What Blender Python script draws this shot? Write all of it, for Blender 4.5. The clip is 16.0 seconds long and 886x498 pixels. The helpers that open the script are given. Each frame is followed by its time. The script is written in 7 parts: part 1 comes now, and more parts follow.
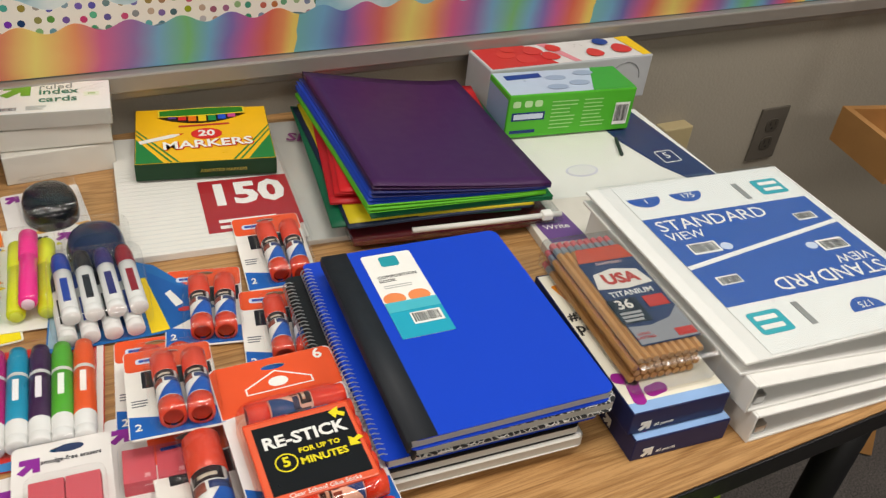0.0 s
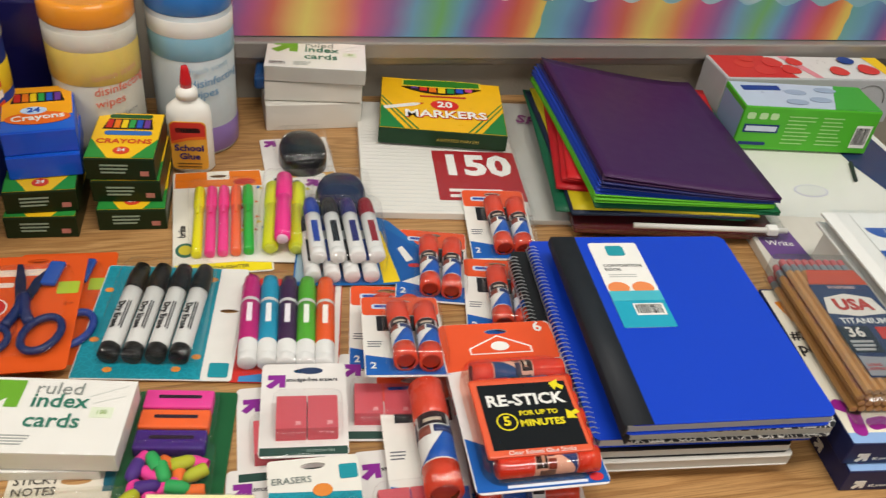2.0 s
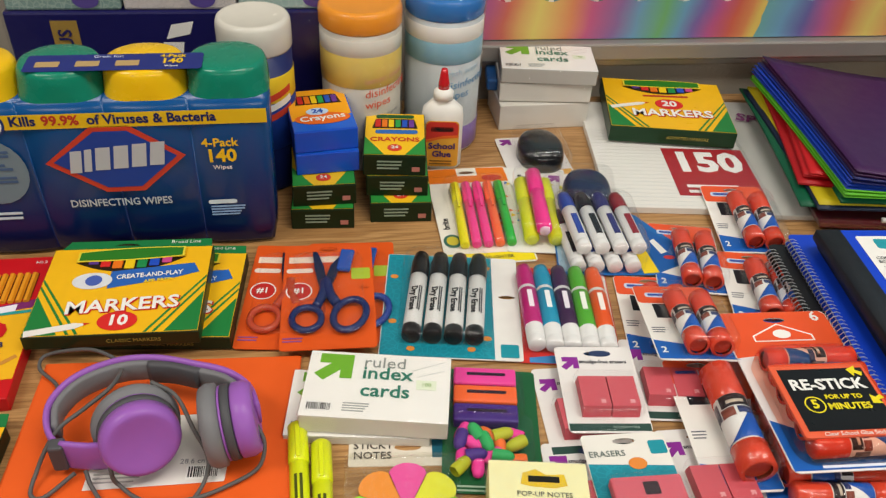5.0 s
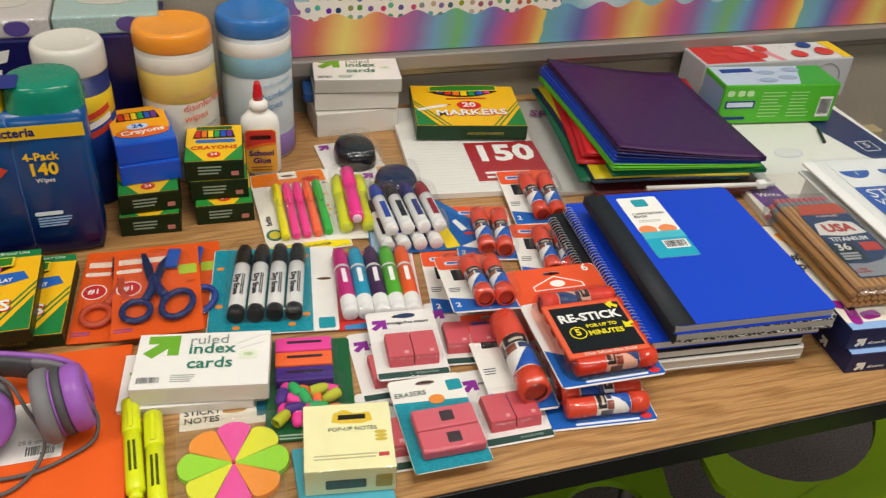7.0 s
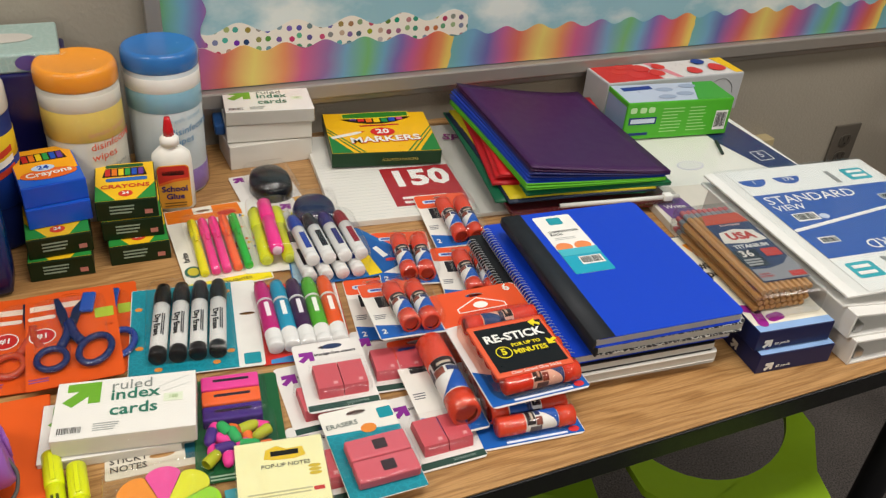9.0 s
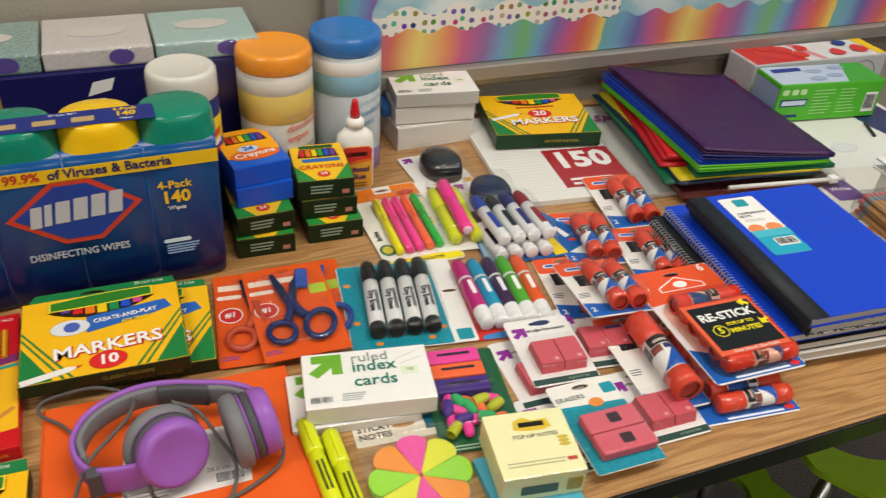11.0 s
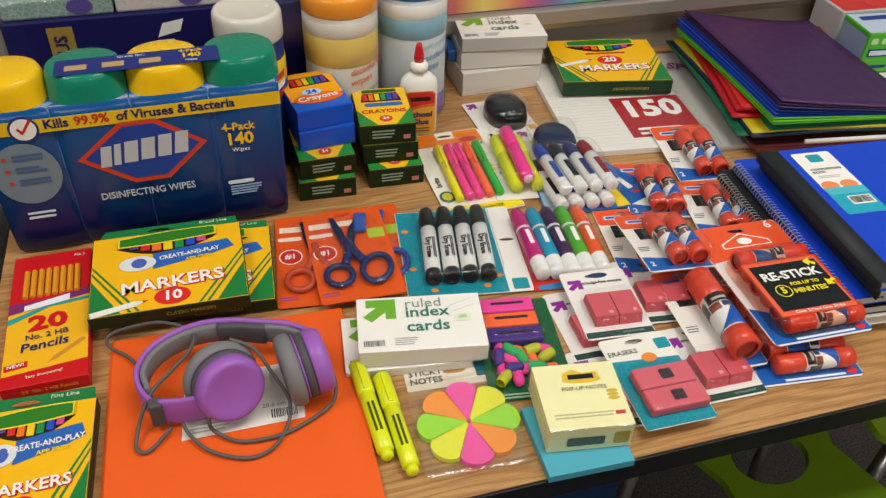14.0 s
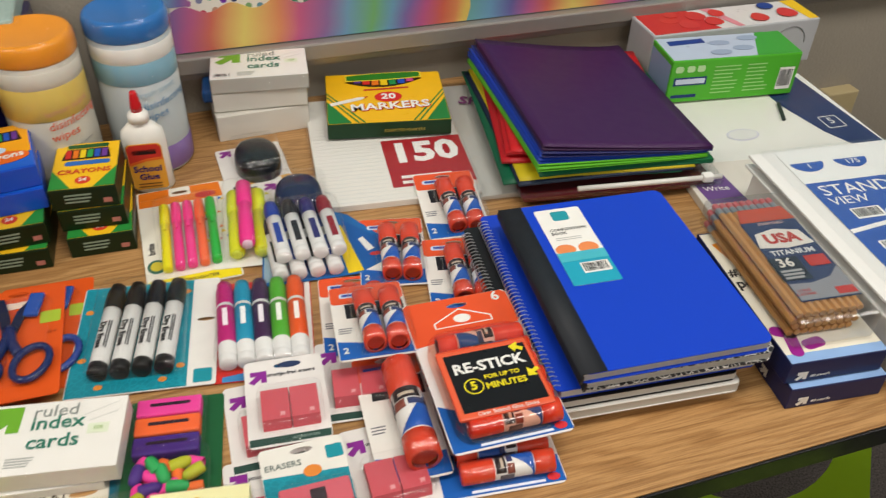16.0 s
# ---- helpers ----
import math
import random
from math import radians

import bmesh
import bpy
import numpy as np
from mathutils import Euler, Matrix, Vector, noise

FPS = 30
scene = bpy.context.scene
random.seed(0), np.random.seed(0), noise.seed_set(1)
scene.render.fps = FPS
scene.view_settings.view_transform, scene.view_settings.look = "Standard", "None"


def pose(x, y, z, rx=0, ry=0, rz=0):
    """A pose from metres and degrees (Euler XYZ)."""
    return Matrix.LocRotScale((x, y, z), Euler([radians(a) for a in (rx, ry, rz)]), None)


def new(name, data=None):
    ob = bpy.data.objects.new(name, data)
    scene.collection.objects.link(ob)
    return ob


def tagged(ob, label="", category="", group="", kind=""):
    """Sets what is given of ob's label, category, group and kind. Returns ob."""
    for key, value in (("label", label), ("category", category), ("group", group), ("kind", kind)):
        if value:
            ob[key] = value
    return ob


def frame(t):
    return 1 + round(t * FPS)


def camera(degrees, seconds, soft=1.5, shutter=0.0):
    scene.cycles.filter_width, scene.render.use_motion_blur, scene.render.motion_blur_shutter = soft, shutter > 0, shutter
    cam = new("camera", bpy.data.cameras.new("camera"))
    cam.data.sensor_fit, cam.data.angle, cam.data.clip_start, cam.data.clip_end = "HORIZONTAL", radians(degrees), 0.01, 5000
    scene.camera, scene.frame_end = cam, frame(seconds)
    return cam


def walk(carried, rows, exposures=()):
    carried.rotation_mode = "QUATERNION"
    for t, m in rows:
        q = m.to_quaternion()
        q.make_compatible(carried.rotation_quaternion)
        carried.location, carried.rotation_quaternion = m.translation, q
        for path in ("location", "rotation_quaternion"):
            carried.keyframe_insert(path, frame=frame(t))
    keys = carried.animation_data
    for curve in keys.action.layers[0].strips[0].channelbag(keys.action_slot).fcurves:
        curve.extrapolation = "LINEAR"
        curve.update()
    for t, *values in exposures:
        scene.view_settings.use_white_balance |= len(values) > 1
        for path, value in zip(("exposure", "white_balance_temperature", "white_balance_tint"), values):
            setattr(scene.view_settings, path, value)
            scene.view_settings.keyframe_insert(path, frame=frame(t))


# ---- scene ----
cam = camera(56.16, 16.0, 1.3, 0.2)
ROWS = [  # seconds, x, y, z, yaw, pitch, roll
    (0.0, 0.0064, 0.0037, 1.3199, -26.44, -36.21, -5.52),
    (0.5, 0.0666, -0.0021, 1.3172, -21.18, -36.78, -7.60),
    (1.0, 0.0516, 0.0011, 1.3179, -17.65, -37.69, -7.80),
    (1.5, 0.0018, -0.0015, 1.3228, -14.29, -38.12, -6.99),
    (2.0, -0.0706, -0.0024, 1.3234, -12.30, -38.26, -6.00),
    (2.5, -0.1547, 0.0007, 1.3213, -10.46, -38.61, -4.60),
    (3.0, -0.2125, 0.0000, 1.3218, -8.84, -38.10, -3.39),
    (3.5, -0.2466, 0.0001, 1.3184, -7.17, -37.89, -2.89),
    (6.0, -0.2645, -0.0701, 1.3335, -7.44, -38.41, -2.31),
    (6.5, -0.2363, -0.1219, 1.3396, -12.37, -36.85, -2.66),
    (7.0, -0.2191, -0.1470, 1.3466, -17.01, -35.41, -3.53),
    (7.5, -0.2146, -0.1464, 1.3494, -20.79, -34.36, -4.01),
    (8.0, -0.2180, -0.1495, 1.3583, -23.19, -33.61, -4.32),
    (10.5, -0.3188, -0.1358, 1.3571, -23.63, -33.71, -4.26),
    (11.0, -0.4163, -0.0942, 1.3590, -21.29, -35.11, -3.24),
    (11.5, -0.4685, -0.0695, 1.3519, -19.07, -36.47, -3.13),
    (12.0, -0.4933, -0.0628, 1.3454, -17.67, -37.82, -3.01),
    (12.5, -0.4911, -0.0650, 1.3461, -17.69, -38.58, -2.90),
    (13.0, -0.4775, -0.0775, 1.3486, -17.36, -38.85, -3.48),
    (13.5, -0.4562, -0.0880, 1.3584, -17.06, -39.12, -2.69),
    (14.0, -0.4000, -0.0958, 1.3627, -16.28, -39.20, -1.70),
    (14.5, -0.3302, -0.0909, 1.3642, -14.09, -38.74, -1.89),
    (15.0, -0.2419, -0.0930, 1.3617, -13.37, -38.23, -2.62),
    (15.5, -0.1635, -0.0891, 1.3524, -14.40, -38.22, -3.51),
    (16.0, -0.0617, -0.0459, 1.3605, -18.10, -39.31, -1.29),
]
walk(cam, [(t, pose(x, y, z, 90 + pitch, roll, yaw)) for t, x, y, z, yaw, pitch, roll in ROWS],
     ((0.0, 0.0), (1.5, -0.06), (3.0, -0.07), (6.0, -0.07), (8.0, 0.0), (10.5, 0.0), (12.0, -0.09), (15.5, -0.1), (16.0, -0.08)))

# ---- world, lamps, exposure ----
world = bpy.data.worlds.new("world")
scene.world = world
world.use_nodes = True
world.node_tree.nodes["Background"].inputs[0].default_value = (0.9, 0.93, 1.0, 1)
world.node_tree.nodes["Background"].inputs[1].default_value = 0.05
LAMP_POWER = 23.9
TROFFERS = [(-1.6, 0.1), (0.35, 0.1), (2.3, 0.1), (-1.6, -2.3), (0.35, -2.3), (2.3, -2.3)]
for lx, ly in TROFFERS:
    lamp = bpy.data.lights.new("troffer_light", "AREA")
    lamp.shape, lamp.size, lamp.size_y, lamp.energy, lamp.color = "RECTANGLE", 1.15, 0.55, LAMP_POWER, (1.0, 0.945, 0.872)
    new("troffer_light", lamp).matrix_world = pose(lx, ly, 2.655)

# ---- materials ----
def lin(h):
    h = h.lstrip("#")
    c = [int(h[i:i + 2], 16) / 255 for i in (0, 2, 4)]
    return tuple(v / 12.92 if v <= 0.04045 else ((v + 0.055) / 1.055) ** 2.4 for v in c)


MATS = {}


def nodes_of(name):
    m = bpy.data.materials.new(name)
    m.use_nodes = True
    t = m.node_tree
    return m, t, t.nodes["Principled BSDF"]


def node(t, kind, **sockets):
    n = t.nodes.new(kind)
    for k, v in sockets.items():
        n.inputs[k.replace("_", " ")].default_value = v
    return n


def coords(t, scale=(1, 1, 1)):
    tc = t.nodes.new("ShaderNodeTexCoord")
    mp = t.nodes.new("ShaderNodeMapping")
    mp.inputs["Scale"].default_value = scale
    t.links.new(tc.outputs["Object"], mp.inputs["Vector"])
    return mp.outputs["Vector"]


def ink(h, rough=0.45, var=0.06, bump=0.15, metal=0.0, coat=0.0, scale=60.0, spec=0.28):
    """Printed card, paper or plastic of one colour, with faint mottling at two scales and a fine relief."""
    key = (h, rough, var, bump, metal, coat, scale, spec)
    if key in MATS:
        return MATS[key]
    m, t, b = nodes_of("ink_" + h.lstrip("#"))
    vec = coords(t)
    n1 = node(t, "ShaderNodeTexNoise", Scale=scale, Detail=4.0)
    n2 = node(t, "ShaderNodeTexNoise", Scale=scale * 14, Detail=2.0)
    t.links.new(vec, n1.inputs["Vector"])
    t.links.new(vec, n2.inputs["Vector"])
    c = lin(h)
    mix = t.nodes.new("ShaderNodeMix")
    mix.data_type = "RGBA"
    mix.inputs["A"].default_value = (*[v * (1 - var) for v in c], 1)
    mix.inputs["B"].default_value = (*[min(1, v * (1 + var)) for v in c], 1)
    t.links.new(n1.outputs["Fac"], mix.inputs["Factor"])
    t.links.new(mix.outputs["Result"], b.inputs["Base Color"])
    r = node(t, "ShaderNodeMapRange", To_Min=max(0, rough - 0.08), To_Max=min(1, rough + 0.1))
    t.links.new(n1.outputs["Fac"], r.inputs["Value"])
    t.links.new(r.outputs["Result"], b.inputs["Roughness"])
    if bump:
        bp = node(t, "ShaderNodeBump", Strength=bump, Distance=0.0004)
        t.links.new(n2.outputs["Fac"], bp.inputs["Height"])
        t.links.new(bp.outputs["Normal"], b.inputs["Normal"])
    b.inputs["Metallic"].default_value = metal
    b.inputs["Coat Weight"].default_value = coat
    b.inputs["Specular IOR Level"].default_value = spec
    MATS[key] = m
    return m


def gloss(h, rough=0.18):
    return ink(h, rough, 0.04, 0.05, coat=0.3)


def clear_film(name="clear_film", tint=(1, 1, 1), amount=0.18, rough=0.1, wrinkle=0.4):
    """Thin clear plastic: lets light through, with wrinkled gloss."""
    if name in MATS:
        return MATS[name]
    m, t, b = nodes_of(name)
    out = t.nodes["Material Output"]
    t.nodes.remove(b)
    tr = t.nodes.new("ShaderNodeBsdfTransparent")
    tr.inputs[0].default_value = (*tint, 1)
    gl = t.nodes.new("ShaderNodeBsdfGlossy")
    gl.inputs["Roughness"].default_value = rough
    n1 = node(t, "ShaderNodeTexNoise", Scale=55.0, Detail=3.0)
    t.links.new(coords(t), n1.inputs["Vector"])
    bp = node(t, "ShaderNodeBump", Strength=wrinkle, Distance=0.004)
    t.links.new(n1.outputs["Fac"], bp.inputs["Height"])
    t.links.new(bp.outputs["Normal"], gl.inputs["Normal"])
    mx = t.nodes.new("ShaderNodeMixShader")
    fr = t.nodes.new("ShaderNodeLayerWeight")
    fr.inputs["Blend"].default_value = 0.5
    pw = node(t, "ShaderNodeMath")
    pw.operation = "POWER"
    pw.inputs[1].default_value = 4.0
    t.links.new(fr.outputs["Facing"], pw.inputs[0])
    ad = node(t, "ShaderNodeMath")
    ad.operation = "MULTIPLY_ADD"
    ad.inputs[1].default_value = 0.3
    ad.inputs[2].default_value = amount * 0.22
    t.links.new(pw.outputs[0], ad.inputs[0])
    t.links.new(ad.outputs[0], mx.inputs[0])
    t.links.new(tr.outputs[0], mx.inputs[1])
    t.links.new(gl.outputs[0], mx.inputs[2])
    t.links.new(mx.outputs[0], out.inputs[0])
    MATS[name] = m
    return m


def oak_mat():
    m, t, b = nodes_of("oak_laminate")
    vec = coords(t, (1.0, 7.0, 1.0))
    warp = node(t, "ShaderNodeTexNoise", Scale=2.2, Detail=3.0)
    t.links.new(vec, warp.inputs["Vector"])
    add = t.nodes.new("ShaderNodeVectorMath")
    add.operation = "MULTIPLY_ADD"
    add.inputs[1].default_value = (0.25, 0.9, 0.2)
    t.links.new(warp.outputs["Color"], add.inputs[0])
    t.links.new(vec, add.inputs[2])
    w = node(t, "ShaderNodeTexWave", Scale=3.4, Distortion=4.5, Detail=3.0, Detail_Scale=1.6)
    w.bands_direction = "Y"
    t.links.new(add.outputs[0], w.inputs["Vector"])
    fine = node(t, "ShaderNodeTexNoise", Scale=55.0, Detail=5.0, Roughness=0.7)
    fv = coords(t, (0.3, 11.0, 1.0))
    t.links.new(fv, fine.inputs["Vector"])
    r1 = t.nodes.new("ShaderNodeValToRGB")
    r1.color_ramp.elements[0].position, r1.color_ramp.elements[0].color = 0.05, (0.385, 0.2, 0.07, 1)
    r1.color_ramp.elements[1].position, r1.color_ramp.elements[1].color = 0.6, (0.505, 0.282, 0.108, 1)
    t.links.new(w.outputs["Fac"], r1.inputs["Fac"])
    r2 = t.nodes.new("ShaderNodeValToRGB")
    r2.color_ramp.elements[0].position, r2.color_ramp.elements[0].color = 0.36, (0.4, 0.33, 0.26, 1)
    r2.color_ramp.elements[1].position, r2.color_ramp.elements[1].color = 0.56, (1, 1, 1, 1)
    t.links.new(fine.outputs["Fac"], r2.inputs["Fac"])
    mix = t.nodes.new("ShaderNodeMix")
    mix.data_type, mix.blend_type = "RGBA", "MULTIPLY"
    mix.inputs["Factor"].default_value = 0.6
    t.links.new(r1.outputs[0], mix.inputs["A"])
    t.links.new(r2.outputs[0], mix.inputs["B"])
    t.links.new(mix.outputs["Result"], b.inputs["Base Color"])
    b.inputs["Roughness"].default_value = 0.38
    bp = node(t, "ShaderNodeBump", Strength=0.12, Distance=0.0005)
    t.links.new(fine.outputs["Fac"], bp.inputs["Height"])
    t.links.new(bp.outputs["Normal"], b.inputs["Normal"])
    return m


def carpet_mat():
    m, t, b = nodes_of("carpet")
    vec = coords(t)
    n1 = node(t, "ShaderNodeTexNoise", Scale=260.0, Detail=3.0)
    n2 = node(t, "ShaderNodeTexNoise", Scale=9.0, Detail=4.0)
    t.links.new(vec, n1.inputs["Vector"])
    t.links.new(vec, n2.inputs["Vector"])
    r = t.nodes.new("ShaderNodeValToRGB")
    r.color_ramp.elements[0].position, r.color_ramp.elements[0].color = 0.3, (0.03, 0.026, 0.024, 1)
    r.color_ramp.elements[1].position, r.color_ramp.elements[1].color = 0.7, (0.14, 0.12, 0.11, 1)
    t.links.new(n1.outputs["Fac"], r.inputs["Fac"])
    mix = t.nodes.new("ShaderNodeMix")
    mix.data_type, mix.blend_type = "RGBA", "MULTIPLY"
    mix.inputs["Factor"].default_value = 0.4
    t.links.new(r.outputs[0], mix.inputs["A"])
    t.links.new(n2.outputs["Fac"], mix.inputs["B"])
    t.links.new(mix.outputs["Result"], b.inputs["Base Color"])
    b.inputs["Roughness"].default_value = 0.95
    bp = node(t, "ShaderNodeBump", Strength=0.9, Distance=0.004)
    t.links.new(n1.outputs["Fac"], bp.inputs["Height"])
    t.links.new(bp.outputs["Normal"], b.inputs["Normal"])
    return m


def wall_mat(name, c, scale=180.0):
    m, t, b = nodes_of(name)
    vec = coords(t)
    n1 = node(t, "ShaderNodeTexNoise", Scale=scale, Detail=4.0)
    n2 = node(t, "ShaderNodeTexNoise", Scale=2.5, Detail=4.0)
    t.links.new(vec, n1.inputs["Vector"])
    t.links.new(vec, n2.inputs["Vector"])
    mix = t.nodes.new("ShaderNodeMix")
    mix.data_type = "RGBA"
    mix.inputs["A"].default_value = (*[v * 0.92 for v in c], 1)
    mix.inputs["B"].default_value = (*[v * 1.08 for v in c], 1)
    t.links.new(n2.outputs["Fac"], mix.inputs["Factor"])
    t.links.new(mix.outputs["Result"], b.inputs["Base Color"])
    b.inputs["Roughness"].default_value = 0.75
    bp = node(t, "ShaderNodeBump", Strength=0.5, Distance=0.002)
    t.links.new(n1.outputs["Fac"], bp.inputs["Height"])
    t.links.new(bp.outputs["Normal"], b.inputs["Normal"])
    return m


def rainbow_mat():
    """Watercolour stripes that run across the border strip and repeat along it."""
    m, t, b = nodes_of("rainbow_border")
    tc = t.nodes.new("ShaderNodeTexCoord")
    n1 = node(t, "ShaderNodeTexNoise", Scale=11.0, Detail=3.0)
    t.links.new(tc.outputs["Object"], n1.inputs["Vector"])
    sx = t.nodes.new("ShaderNodeSeparateXYZ")
    t.links.new(tc.outputs["Object"], sx.inputs[0])
    a = node(t, "ShaderNodeMath")
    a.operation = "MULTIPLY_ADD"
    a.inputs[1].default_value = 0.03
    t.links.new(n1.outputs["Fac"], a.inputs[0])
    t.links.new(sx.outputs["X"], a.inputs[2])
    slant = node(t, "ShaderNodeMath")
    slant.operation = "MULTIPLY_ADD"
    slant.inputs[1].default_value = -0.12
    t.links.new(sx.outputs["Y"], slant.inputs[0])
    t.links.new(a.outputs[0], slant.inputs[2])
    d = node(t, "ShaderNodeMath")
    d.operation = "DIVIDE"
    d.inputs[1].default_value = RAIN_PERIOD
    shift = node(t, "ShaderNodeMath")
    shift.inputs[1].default_value = RAIN_SHIFT
    t.links.new(slant.outputs[0], shift.inputs[0])
    t.links.new(shift.outputs[0], d.inputs[0])
    f = node(t, "ShaderNodeMath")
    f.operation = "FRACT"
    t.links.new(d.outputs[0], f.inputs[0])
    r = t.nodes.new("ShaderNodeValToRGB")
    stops = [(0.0, "#6fa9a8"), (0.07, "#6f9fc0"), (0.13, "#6a66a4"), (0.19, "#b8608f"), (0.25, "#cf6a5a"), (0.29, "#d89a62"), (0.345, "#dec86c"), (0.43, "#d88a5c"), (0.49, "#c25c86"), (0.565, "#8c6aa0"), (0.625, "#6f9fc0"), (0.7, "#6faf72"), (0.76, "#6a9fc0"), (0.81, "#7a68a8"), (0.86, "#b85a8c"), (0.915, "#cc6450"), (0.955, "#d88c58"), (0.985, "#dec264")]
    e = r.color_ramp.elements
    e[0].position, e[0].color = 0.0, (*lin(stops[0][1]), 1)
    e[1].position, e[1].color = 1.0, (*lin(stops[-1][1]), 1)
    for p, h in stops[1:]:
        x = e.new(p)
        x.color = (*lin(h), 1)
    t.links.new(f.outputs[0], r.inputs["Fac"])
    t.links.new(r.outputs[0], b.inputs["Base Color"])
    b.inputs["Roughness"].default_value = 0.4
    return m


def dots_mat():
    m, t, b = nodes_of("dotted_border")
    v = node(t, "ShaderNodeTexVoronoi", Scale=62.0, Randomness=0.35)
    v.voronoi_dimensions = "2D"
    tc = t.nodes.new("ShaderNodeTexCoord")
    sw = t.nodes.new("ShaderNodeSeparateXYZ")
    cb = t.nodes.new("ShaderNodeCombineXYZ")
    t.links.new(tc.outputs["Object"], sw.inputs[0])
    t.links.new(sw.outputs["X"], cb.inputs["X"])
    t.links.new(sw.outputs["Y"], cb.inputs["Y"])
    t.links.new(cb.outputs[0], v.inputs["Vector"])
    lt = node(t, "ShaderNodeMath")
    lt.operation = "LESS_THAN"
    lt.inputs[1].default_value = 0.27
    t.links.new(v.outputs["Distance"], lt.inputs[0])
    hs = node(t, "ShaderNodeMix")
    hs.data_type, hs.blend_type = "RGBA", "MULTIPLY"
    hs.inputs["Factor"].default_value = 1.0
    hs.inputs["B"].default_value = (0.5, 0.42, 0.4, 1)
    t.links.new(v.outputs["Color"], hs.inputs["A"])
    mix = t.nodes.new("ShaderNodeMix")
    mix.data_type = "RGBA"
    mix.inputs["A"].default_value = (0.78, 0.74, 0.66, 1)
    t.links.new(lt.outputs[0], mix.inputs["Factor"])
    t.links.new(hs.outputs["Result"], mix.inputs["B"])
    t.links.new(mix.outputs["Result"], b.inputs["Base Color"])
    b.inputs["Roughness"].default_value = 0.4
    return m


def sky_paper_mat():
    m, t, b = nodes_of("sky_paper")
    n1 = node(t, "ShaderNodeTexNoise", Scale=5.5, Detail=5.0, Roughness=0.55)
    t.links.new(coords(t, (1, 1, 1.7)), n1.inputs["Vector"])
    r = t.nodes.new("ShaderNodeValToRGB")
    r.color_ramp.elements[0].position, r.color_ramp.elements[0].color = 0.5, (*lin("#8db7c4"), 1)
    r.color_ramp.elements[1].position, r.color_ramp.elements[1].color = 0.68, (*lin("#d8e0dd"), 1)
    t.links.new(n1.outputs["Fac"], r.inputs["Fac"])
    t.links.new(r.outputs[0], b.inputs["Base Color"])
    b.inputs["Roughness"].default_value = 0.5
    return m


def pattern_mat(name, a, c, scale):
    """A two-tone foliage-like print."""
    m, t, b = nodes_of(name)
    v = node(t, "ShaderNodeTexVoronoi", Scale=scale)
    v.feature = "DISTANCE_TO_EDGE"
    t.links.new(coords(t), v.inputs["Vector"])
    r = t.nodes.new("ShaderNodeValToRGB")
    r.color_ramp.elements[0].position, r.color_ramp.elements[0].color = 0.03, (*lin(a), 1)
    r.color_ramp.elements[1].position, r.color_ramp.elements[1].color = 0.1, (*lin(c), 1)
    t.links.new(v.outputs["Distance"], r.inputs["Fac"])
    t.links.new(r.outputs[0], b.inputs["Base Color"])
    b.inputs["Roughness"].default_value = 0.4
    return m


def label_fade_mat():
    """Printed shrink film of the wipes pack: bright blue fading to navy towards the foot."""
    m, t, b = nodes_of("blue_shrink_film")
    tc = t.nodes.new("ShaderNodeTexCoord")
    s = t.nodes.new("ShaderNodeSeparateXYZ")
    t.links.new(tc.outputs["Object"], s.inputs[0])
    mr = node(t, "ShaderNodeMapRange", From_Min=0.0, From_Max=0.17)
    t.links.new(s.outputs["Z"], mr.inputs["Value"])
    r = t.nodes.new("ShaderNodeValToRGB")
    e = r.color_ramp.elements
    e[0].position, e[0].color = 0.1, (*lin("#0b1040"), 1)
    e[1].position, e[1].color = 0.95, (*lin("#074f8e"), 1)
    x = e.new(0.45)
    x.color = (*lin("#06316a"), 1)
    t.links.new(mr.outputs["Result"], r.inputs["Fac"])
    t.links.new(r.outputs[0], b.inputs["Base Color"])
    b.inputs["Roughness"].default_value = 0.22
    b.inputs["Specular IOR Level"].default_value = 0.4
    n1 = node(t, "ShaderNodeTexNoise", Scale=40.0, Detail=3.0)
    t.links.new(tc.outputs["Object"], n1.inputs["Vector"])
    bp = node(t, "ShaderNodeBump", Strength=0.15, Distance=0.003)
    t.links.new(n1.outputs["Fac"], bp.inputs["Height"])
    t.links.new(bp.outputs["Normal"], b.inputs["Normal"])
    return m


RAIN_PERIOD, RAIN_SHIFT = 0.505, -0.27
OAK, CARPET = oak_mat(), carpet_mat()
WALL = wall_mat("wall_paint", (0.33, 0.295, 0.24))
CEIL = wall_mat("ceiling_tile", (0.75, 0.74, 0.71), 60.0)
FILM = clear_film(amount=0.19, rough=0.08)
CLOUDY = clear_film("cloudy_film", (0.93, 0.93, 0.93), 0.5, 0.25, 0.5)
WRAP = clear_film("crumpled_film", (1.0, 1.0, 0.98), 0.45, 0.06, 1.0)
PEACH = clear_film("peach_film", (1.0, 0.72, 0.62), 0.4, 0.1, 0.3)
WHITE, BLACK = ink("#ecebe6"), ink("#141416", 0.4)
STEEL = ink("#b9b9b9", 0.3, 0.05, 0.05, metal=1.0)

# ---- mesh helpers ----
def part(name, bm, material, parent, label="", smooth=False):
    me = bpy.data.meshes.new(name)
    if isinstance(bm, bpy.types.Mesh):
        bpy.data.meshes.remove(me)
        me = bm
        me.name = name
    else:
        bm.to_mesh(me)
        bm.free()
    me.materials.clear()
    me.materials.append(material)
    if smooth:
        for p in me.polygons:
            p.use_smooth = True
    ob = new(name, me)
    if parent is not None:
        ob.parent = parent
    if label:
        ob["label"] = label
    return ob


LAYER = [0]


